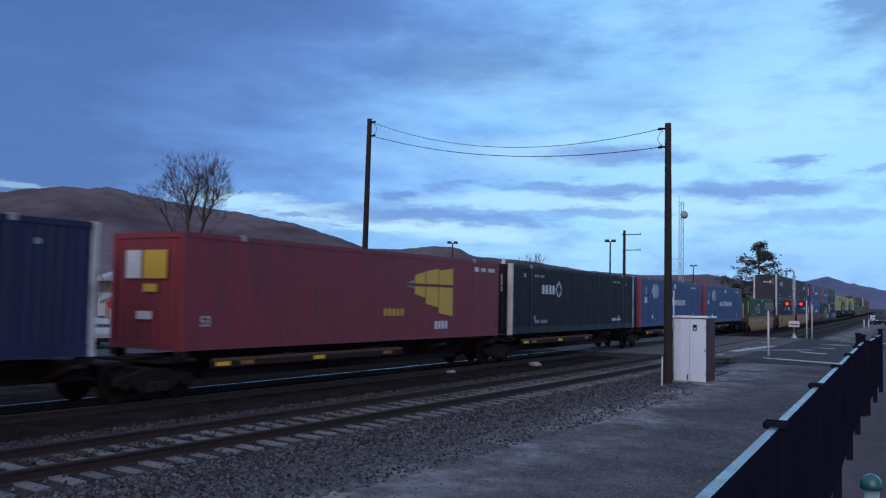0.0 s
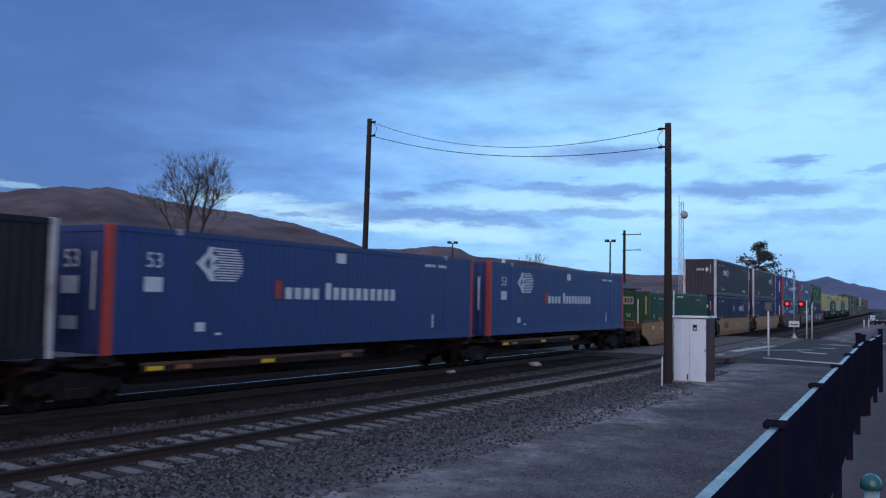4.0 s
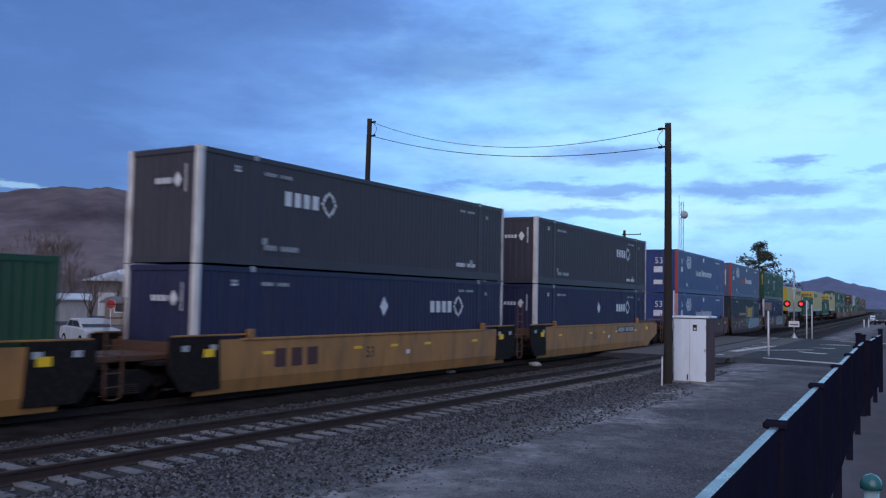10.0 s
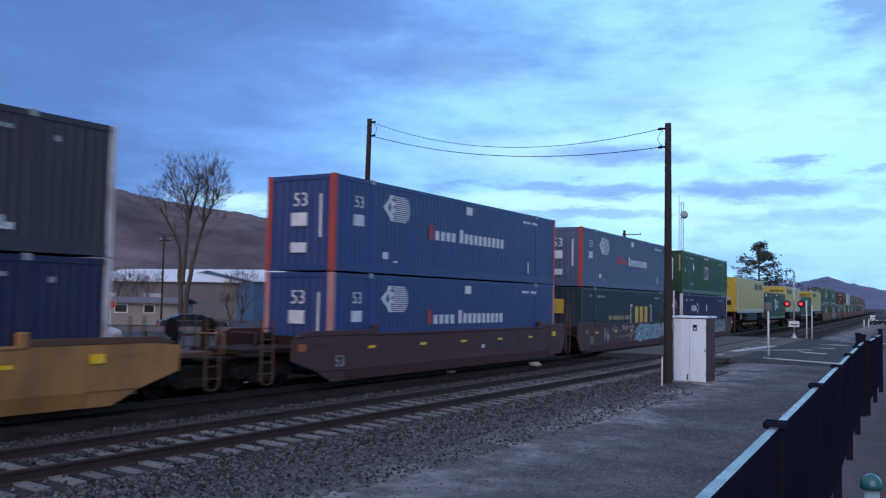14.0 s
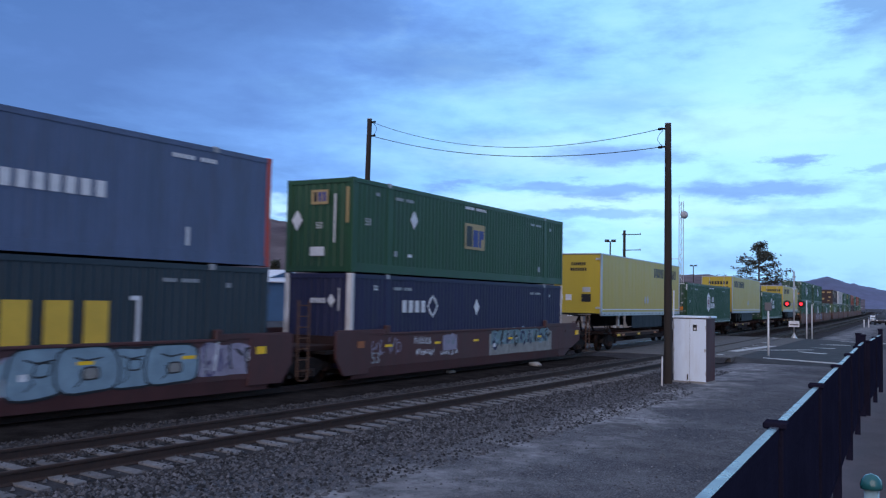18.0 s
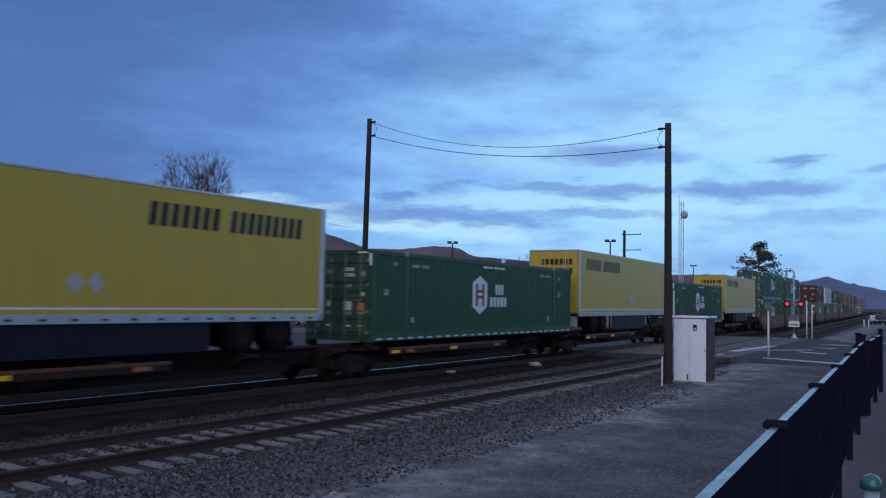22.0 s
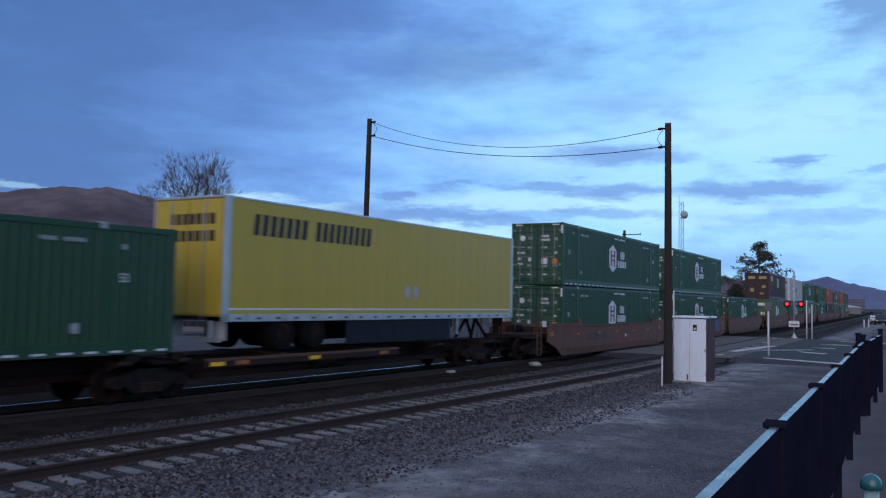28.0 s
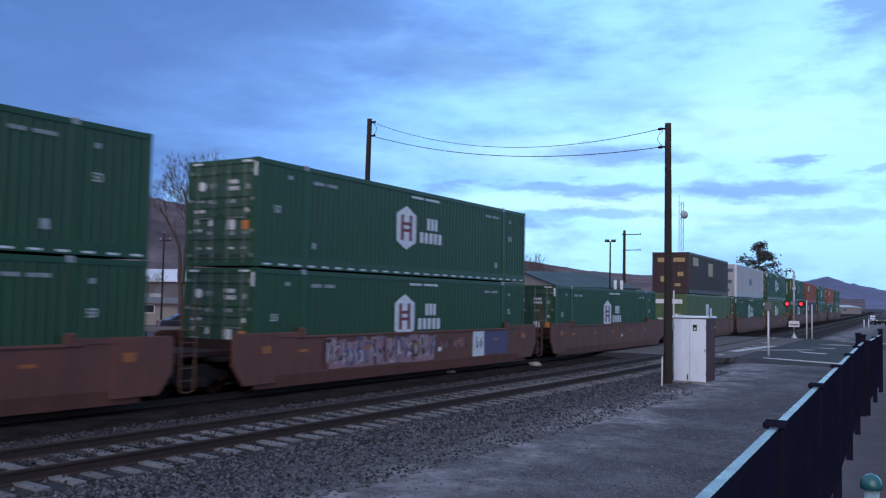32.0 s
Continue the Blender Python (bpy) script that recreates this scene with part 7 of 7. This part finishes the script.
def leader_tree(label, pos, side, leaders, seed):
    """A tall winter tree of several leaders that rise close together and spread into an uneven crown; side is the way that 'across' counts."""
    rnd = random.Random(seed)
    th = thing("bare_tree", label, "tree", m=pose(pos.x, pos.y, GROUND))
    across, deep = Vector((math.cos(radians(side)), math.sin(radians(side)), 0)), Vector((-math.sin(radians(side)), math.cos(radians(side)), 0))
    tips = []
    for r0, depth_off, pts in leaders:
        bm = bmesh.new()
        path = []
        for i, (a, z) in enumerate(pts):
            path.append(across * (a + rnd.uniform(-0.05, 0.05)) + deep * depth_off * max(0.0, z / 13.0) ** 1.3 + Vector((0, 0, z)))
        fine_path = []
        for p, q in zip(path, path[1:]):
            for k in range(4):
                fine_path.append(p.lerp(q, k / 4) + Vector((rnd.uniform(-1, 1), rnd.uniform(-1, 1), 0)) * 0.05)
        fine_path.append(path[-1])
        n = len(fine_path)
        for i in range(n - 1):
            f0, f1 = 1 - i / n, 1 - (i + 1) / n
            cyl(bm, fine_path[i], fine_path[i + 1], r0 * f0 ** 0.8 + 0.02, r0 * f1 ** 0.8 + 0.02, n=8, caps=i == 0)
            if fine_path[i].z > 6.3 and i % 2 == 0 or fine_path[i].z > 8.3:
                d = (fine_path[i + 1] - fine_path[i]).normalized()
                for _ in range(2 if fine_path[i].z > 8.5 else 1):
                    out = d.orthogonal()
                    out.rotate(Matrix.Rotation(rnd.uniform(0, 6.28), 3, d))
                    limb(bm, fine_path[i], (d * 0.9 + out * rnd.uniform(0.5, 0.95) + Vector((0, 0, 0.35))).normalized(), max(0.03, r0 * f0 * 0.42), rnd.uniform(0.85, 1.5), 2, rnd, tips, 0.9)
        part("limb", bm, M["bark"], th)
    verts, faces = [], []
    for p, d in tips:
        for _ in range(6):
            e = p + (d + Vector((rnd.uniform(-1, 1), rnd.uniform(-1, 1), rnd.uniform(-0.3, 0.9))) * 0.5).normalized() * rnd.uniform(0.4, 0.95)
            o = len(verts)
            w = 0.008
            verts += [(p.x - w, p.y, p.z), (p.x + w, p.y + w, p.z), (p.x, p.y - w, p.z), tuple(e)]
            faces += [(o, o + 1, o + 3), (o + 1, o + 2, o + 3), (o + 2, o, o + 3)]
    part("twigs", raw("twigs", verts, faces, M["twig"]), None, th)["kind"] = "stuff"
    return th


leader_tree("large bare tree with several tall leaders in winter", polar(50.0, 76), 50.0 - 90, (
    (0.20, 0.3, ((0.0, -0.2), (-0.1, 3.3), (-0.4, 7.0), (-1.1, 8.4), (-1.9, 9.9))),
    (0.17, -0.4, ((0.1, 3.6), (0.2, 5.8), (0.3, 9.2), (0.1, 10.6), (-0.2, 11.4))),
    (0.13, 0.6, ((0.3, 8.6), (0.7, 10.8), (1.15, 12.3))),
    (0.21, -0.2, ((0.15, -0.2), (0.4, 2.9), (0.95, 6.0), (1.45, 8.2), (1.9, 9.4), (2.75, 11.5))),
    (0.11, 0.5, ((1.5, 8.2), (1.6, 10.2), (1.95, 12.0)))), 11)
bare_tree("slim bare tree in winter", polar(47.0, 78), 3.3, 14, 3, 3, 0.25, 0.08)
bare_tree("bare tree in front of the hill", polar(58.0, 88), 8.0, 15, 3, 4, 0.4, 0.16)
for b, d, h, sd in ((59.6, 96, 6.6, 41), (56.4, 98, 6.2, 42), (53.6, 96, 5.6, 43)):
    bare_tree("bare brown tree behind the sheds", polar(b, d), h, sd, 4, 3, 0.4, 0.12)
for b, d, h, sd in ((60.4, 84, 5.2, 51), (59.0, 86, 5.8, 52), (57.4, 84, 4.8, 53), (55.2, 88, 5.0, 54), (52.4, 90, 5.4, 55), (58.2, 80, 3.6, 56), (46.3, 92, 5.6, 57)):
    bare_tree("bare brown brushy tree before the sheds", polar(b, d), h, sd, 5, 3, 0.45, 0.10, 1.1, 8)
bare_tree("small bare tree by the houses", polar(41.4, 100), 5.5, 16, 3, 3, 0.4, 0.1)
for b, d, h, sd in ((29.6, 118, 6.4, 21), (28.6, 120, 8.0, 22), (27.9, 116, 9.2, 23), (27.2, 122, 8.2, 24), (26.4, 120, 7.4, 25), (25.4, 124, 6.6, 26), (24.7, 120, 5.6, 27), (31.0, 110, 6.0, 28), (32.3, 112, 5.8, 29)):
    bare_tree("bare brushy tree with upright twigs", polar(b, d), h, sd, 4, 3, 0.25, 0.09)


def conifer(label, pos, height, width, seed, lean_top=0.0):
    rnd = random.Random(seed)
    th = thing("conifer", label, "tree", m=pose(pos.x, pos.y, GROUND))
    part("trunk", one(cyl, (0, 0, -0.2), (0, 0, height * 0.96), 0.28, 0.05, n=8), M["bark"], th)
    boughs = bmesh.new()
    verts, faces = [], []
    for i in range(125):
        f = rnd.uniform(0.16, 1.0)
        z = height * f
        reach = width * (1.06 - f) ** 0.85 * rnd.uniform(0.3, 1.05)
        a = rnd.uniform(0, 6.28)
        tip = Vector((math.cos(a) * reach, math.sin(a) * reach, z + rnd.uniform(0.0, 0.22) * reach))
        cyl(boughs, (0, 0, z), tip, 0.05, 0.015, n=4, caps=False)
        for k in range(44):
            g = rnd.choice((0.45, 0.7, 0.85, 1.0, 1.0))
            c = Vector((0, 0, z)).lerp(tip, g) + Vector((rnd.gauss(0, 0.22), rnd.gauss(0, 0.22), rnd.gauss(0.05, 0.2)))
            s = rnd.uniform(0.10, 0.24)
            u = Vector((rnd.gauss(0, 1), rnd.gauss(0, 1), rnd.gauss(0, 0.6))).normalized() * s
            w = u.orthogonal().normalized() * s * 0.55
            o = len(verts)
            verts += [tuple(c - u), tuple(c + w), tuple(c + u), tuple(c - w)]
            faces.append((o, o + 1, o + 2, o + 3))
    part("bough", boughs, M["bark"], th)["kind"] = "stuff"
    part("needles", raw("needles", verts, faces, M["needle"]), None, th)["kind"] = "stuff"
    return th


conifer("dark ragged conifer behind the train", polar(13.85, 140), 11.9, 9.0, 31)
conifer("dark low evergreen beside the conifer", polar(15.2, 138), 5.6, 2.6, 36)
conifer("dark slim cypress by the houses", polar(40.34, 130), 6.6, 0.7, 32)
conifer("dark slim cypress by the houses", polar(39.73, 128), 7.2, 0.8, 33)
conifer("dark cone-shaped evergreen behind the tracks", polar(34.9, 120), 7.2, 2.0, 34)
conifer("dark evergreen behind the blue barn", polar(44.3, 125), 7.4, 2.4, 35)


# ---- masts and lamps ----
def lamp_post(label, bearing, dist, top, arms=2):
    q = polar(bearing, dist)
    th = thing("street_lamp", label, "street lamp", "tall lot lamps", m=pose(q.x, q.y, GROUND, 0, 0, bearing + 90))
    h = top - GROUND
    part("pole", one(cyl, (0, 0, -0.1), (0, 0, h - 0.1), 0.10, 0.07, n=10), M["polewood"], th)
    part("arm", one(bx, -0.3, 0.3, -0.04, 0.04, h - 0.14, h - 0.06), M["polewood"], th)
    for s in (-1, 1):
        part("lamp_head", boxmesh("lamp_head", min(s * 0.10, s * 0.55), max(s * 0.10, s * 0.55), -0.18, 0.18, h - 0.12, h + 0.12, M["ink"], 0.03), None, th)
    return th


lamp_post("tall dark lot lamp with two box heads", 22.83, 90, 8.75)
lamp_post("tall dark lot lamp with two box heads", 32.96, 92, 8.5)
lamp_post("tall dark lot lamp with two box heads", 17.71, 150, 8.9)
q = polar(21.95, 110)
utility_pole("dark wooden utility pole with two short arms", q.x, q.y, 11.4, 0.17, arms=((0.5, -2.1, 0.3), (2.4, -2.1, 0.2)))
q = polar(51.15, 72)
utility_pole("thin weathered utility pole with short arm", q.x, q.y, 7.3, 0.07, arms=((0.6, -0.8, 0.5),))
q = polar(29.63, 60)
solid("flag_pole", one(cyl, (0, 0, 0), (0, 0, 5.65), 0.13, 0.12, n=12), M["white"], "plain white round post", "post", m=pose(q.x, q.y, GROUND))
for b in (22.5, 22.1):
    q = polar(b, 85)
    solid("vent_pipe", one(cyl, (0, 0, 0), (0, 0, 4.9), 0.14, n=10), M["white"], "short white vent pipe", "pipe", "white vent pipes", m=pose(q.x, q.y, GROUND))

q = polar(18.45, 150)
tw = thing("lattice_tower", "slim steel lattice radio tower with round dish", "radio tower", m=pose(q.x, q.y, GROUND, 0, 0, 20))
TH = 19.7
legs3 = [(0.42, 0), (-0.21, 0.36), (-0.21, -0.36)]
for lx, ly in legs3:
    part("leg", one(cyl, (lx, ly, 0), (lx, ly, TH), 0.05, n=6), M["silver"], tw)
for i in range(24):
    z0, z1 = TH * i / 24, TH * (i + 1) / 24
    for a, b in ((0, 1), (1, 2), (2, 0)):
        p0, p1 = (legs3[a], legs3[b]) if i % 2 else (legs3[b], legs3[a])
        part("brace", one(cyl, (*p0, z0), (*p1, z1), 0.025, n=4, caps=False), M["silver"], tw)
part("dish", one(lathe, [(0.05, 0.25), (0.5, 0.10), (0.66, -0.25), (0.62, -0.3)], 16), M["pale"], tw, "round pale dish").matrix_basis = pose(-0.2, -0.55, TH - 2.2, 0, -90, 20)
part("antenna", one(cyl, (-0.2, 0.36, TH), (-0.2, 0.36, TH + 1.0), 0.03, n=5), M["silver"], tw)
for z in (10.2, 8.2):
    part("side_antenna", one(bx, -0.05, 0.05, 0.4, 1.9, z, z + 0.08), M["silver"], tw)


# ---- buildings beyond the tracks ----
def building(name, label, a, b, depth, eave, ridge, wall, roof, windows=(), doors=(), gable=None):
    """A gabled block; its front runs from a to b, depth goes away from the viewer."""
    a, b = Vector((a.x, a.y, 0)), Vector((b.x, b.y, 0))
    w = (b - a).length
    ang = math.atan2(b.y - a.y, b.x - a.x)
    flip = 1 if (Vector((-math.sin(ang), math.cos(ang), 0)).dot(a) > 0) else -1
    th = thing(name, label, "building", m=pose(a.x, a.y, GROUND, 0, 0, math.degrees(ang)))
    d0, d1 = (0, depth) if flip > 0 else (-depth, 0)
    g = -GROUND
    bm = bmesh.new()
    bx(bm, 0, w, d0, d1, 0, eave + g)
    part("wall", bm, M[wall], th)
    mid = (d0 + d1) / 2
    bm = bmesh.new()
    prism(bm, [(d0 + 0.05, eave + g), (d1 - 0.05, eave + g), (mid, ridge + g - 0.06)], 0.05, w - 0.05, "x")
    part("gable", bm, M[gable or wall], th)
    for ya, yb in ((d0 - 0.4, mid), (d1 + 0.4, mid)):
        bm = bmesh.new()
        z0 = eave + g - 0.1
        v = [bm.verts.new(p) for p in ((-0.4, ya, z0), (w + 0.4, ya, z0), (w + 0.4, yb, ridge + g), (-0.4, yb, ridge + g), (-0.4, ya, z0 + 0.14), (w + 0.4, ya, z0 + 0.14), (w + 0.4, yb, ridge + g + 0.14), (-0.4, yb, ridge + g + 0.14))]
        for f in ((0, 1, 2, 3), (4, 5, 6, 7), (0, 1, 5, 4), (1, 2, 6, 5), (2, 3, 7, 6), (3, 0, 4, 7)):
            bm.faces.new([v[i] for i in f])
        part("roof", bm, M[roof], th)
    yf = d0 if flip > 0 else d1
    s = -1 if flip > 0 else 1
    for x0, x1, z0, z1 in windows:
        ww = part("window", boxmesh("window", x0, x1, min(yf, yf + s * 0.05), max(yf, yf + s * 0.05), z0 + g, z1 + g, M["white"]), None, th)
        part("pane", boxmesh("pane", x0 + 0.08, x1 - 0.08, min(yf + s * 0.05, yf + s * 0.06), max(yf + s * 0.05, yf + s * 0.06), z0 + g + 0.08, z1 + g - 0.08, M["glass"]), None, ww)
    for x0, x1, z1 in doors:
        part("door", boxmesh("door", x0, x1, min(yf, yf + s * 0.05), max(yf, yf + s * 0.05), 0.0, z1 + g, M["pale"]), None, th)
    return th


building("metal_barn", "long blue metal barn with white roof", polar(55.5, 118), polar(45.6, 102), 13, 4.1, 5.6, "wallgrey", "roofwhite", doors=((2, 5, 2.6), (9, 12, 2.6)), gable="wallblue")
building("blue_barn", "blue metal barn with pale roof and gable end", polar(45.6, 100), polar(42.7, 103), 22, 4.2, 5.5, "wallblue", "roofwhite")
building("tan_shed", "low tan shed with flat roof", polar(54.4, 84), polar(50.2, 82), 5, 1.75, 2.1, "walltan", "wallgrey", windows=((0.8, 2.0, 0.8, 1.6), (3.4, 4.4, 0.8, 1.6)))
building("white_shed", "low white long shed", polar(58.6, 92), polar(55.4, 92), 5, 1.9, 2.3, "pale", "roofwhite", doors=((1.0, 1.8, 1.7), (2.4, 3.0, 1.7)))
building("white_house", "white house with grey roof", polar(38.6, 122), polar(36.2, 118), 9, 2.6, 4.2, "pale", "wallgrey", windows=((1.0, 2.0, 0.8, 2.0), (3.0, 4.0, 0.8, 2.0)), doors=((2.2, 2.8, 1.9),))
building("grey_house", "small grey house among trees", polar(43.0, 135), polar(39.8, 130), 9, 2.4, 3.6, "walltan", "wallgrey", windows=((1.2, 2.4, 0.7, 1.8), (4.2, 5.4, 0.7, 1.8)))
building("green_roofed_shop", "low building with dark green roof", polar(26.0, 98), polar(21.2, 104), 16, 4.2, 6.0, "walltan", "roofdark", windows=((1, 2.5, 1, 2.2), (4, 5.5, 1, 2.2)))
building("far_white_warehouse", "distant low white warehouse by the road", polar(9.25, 420), polar(8.2, 430), 14, 2.7, 3.6, "walltan", "pale", windows=((1, 2.5, 1, 2.2),))
wall_lamp = thing("yard_lamp", "small lit white yard lamp on a post", "lamp", m=pose(*polar(57.35, 88)))
part("pole", one(cyl, (0, 0, 0), (0, 0, 2.55), 0.05, n=8), M["silver"], wall_lamp)
part("bulb", one(lathe, [(0.02, 2.4), (0.10, 2.44), (0.14, 2.52), (0.10, 2.6), (0.02, 2.64)], 12), M["lamplit"], wall_lamp, "lit white lamp")


# ---- parked vehicles ----
def car(label, paint, pos, turn, tall=False):
    th = thing("parked_car", label, "car", "parked cars beyond the tracks", m=pose(pos.x, pos.y, GROUND, 0, 0, turn))
    h = 1.75 if tall else 1.45
    body = [(-2.25, 0.35), (-2.3, 0.75), (-2.15, 0.95), (-1.1, 1.02), (1.6, 1.05), (2.2, 0.98), (2.3, 0.7), (2.25, 0.35)]
    roof = [(-1.15, 1.0), (-0.55, h), (1.55 if tall else 0.95, h), (2.1 if tall else 1.7, 1.02)]
    part("body", one(prism, body, -0.88, 0.88), M[paint], th, bevel=0.05)
    cabin = part("cabin", one(prism, roof, -0.76, 0.76), M[paint], th, bevel=0.05)
    for s in (-1, 1):
        part("side_window", one(prism, [(-0.85, 1.06), (-0.45, h - 0.1), (0.3, h - 0.1), (0.3, 1.06)], s * 0.765 - 0.01, s * 0.765 + 0.01), M["glass"], cabin)
        part("side_window", one(prism, [(0.38, 1.06), (0.38, h - 0.1), (1.35 if tall else 0.85, h - 0.1), (1.7 if tall else 1.35, 1.06)], s * 0.765 - 0.01, s * 0.765 + 0.01), M["glass"], cabin)
        part("headlight", boxmesh("headlight", -2.32, -2.26, s * 0.65 - 0.15, s * 0.65 + 0.15, 0.68, 0.82, M["pale"]), None, th)
        part("tail_light", boxmesh("tail_light", 2.26, 2.31, s * 0.7 - 0.1, s * 0.7 + 0.1, 0.7, 0.9, M["inkred"]), None, th)
        for x in (-1.4, 1.4):
            w = part("wheel", one(cyl, (x, s * 0.9, 0.33), (x, s * 0.7, 0.33), 0.33, n=14), M["rubber"], th)
            part("rim", one(cyl, (x, s * 0.905, 0.33), (x, s * 0.89, 0.33), 0.2, n=10), M["silver"], w)
    part("windscreen", one(prism, [(-1.12, 1.06), (-1.08, 1.06), (-0.55, h - 0.08), (-0.59, h - 0.08)], -0.68, 0.68), M["glass"], cabin)
    part("bumper", boxmesh("bumper", -2.36, -2.24, -0.85, 0.85, 0.35, 0.55, M["grimy"], 0.03), None, th)
    return th


car("pale grey low car parked beyond the tracks", "pale", polar(55.2, 49), 72)
car("dark car parked by the sheds", "cardark", polar(49.3, 64), 150)
car("white van-like car parked near the houses", "carwhite", polar(42.0, 86), 60, True)
car("dark blue car parked near the houses", "cardark", polar(40.2, 82), 125)
car("dark car parked beyond the tracks", "cardark", polar(37.2, 84), 130)
car("dark car on the far road", "cardark", polar(7.2, 165), 10, True)
car("white car on the far road", "carwhite", polar(7.5, 175), 12)
wallp = [polar(b, 57) for b in (60, 54, 48, 42)]
gr = thing("guard_rail", "long dull grey steel guard rail beyond the tracks", "guard rail")
for a, b in zip(wallp, wallp[1:]):
    bm = bmesh.new()
    m = pose(a.x, a.y, GROUND, 0, 0, math.degrees(math.atan2((b - a).y, (b - a).x)))
    bx(bm, 0, (b - a).length, -0.03, 0.03, 0.5, 0.8)
    part("beam", bm, M["wallgrey"], gr, at=m)
    for k in range(3):
        part("post", one(bx, k * 2.0 - 0.06, k * 2.0 + 0.06, 0.03, 0.15, -0.1, 0.78), M["polewood"], gr, at=m)


# ---- small signs beyond the tracks ----
def octagon(r):
    return [(r * math.cos(math.pi / 8 + k * math.pi / 4), r * math.sin(math.pi / 8 + k * math.pi / 4)) for k in range(8)]


q = polar(54.09, 73)
ss = thing("stop_sign", "red octagonal stop sign on a white post", "road sign", m=pose(q.x, q.y, GROUND, 0, 0, 54.09 - 90))
part("post", one(bx, -0.04, 0.04, 0.02, 0.08, -0.2, 1.91 + 0.3), M["white"], ss)
part("sign_plate", one(prism, [(x, z + 1.91) for x, z in octagon(0.40)], -0.004, 0.016), M["decal"], ss, "white edge")
part("sign_face", one(prism, [(x, z + 1.91) for x, z in octagon(0.37)], -0.010, -0.004), M["inkred"], ss, "red face")


# ---- the train runs by, gathering a little speed ----
def rolling(u, z, t):
    s = u - travelled(t)
    a, b = line(s), line(s + CL)
    d = b - a
    return pose(a.x, a.y, z, 0, 0, math.degrees(math.atan2(d.y, d.x)))


def motions():
    times = [float(t) for t in range(33)]
    for ob, u, z in CARS:
        walk(ob, [(t, rolling(u, z, t)) for t in times])
    spin = [i * 0.0667 for i in range(480)] + [32.0]
    for w in [o for o in scene.objects if o.name.split(".")[0] == "wheelset"]:
        x, y, z = w.matrix_basis.translation
        walk(w, [(t, Matrix.Translation((x, y, z)) @ Matrix.Rotation(-travelled(t) / 0.457, 4, "Y")) for t in spin])


motions()
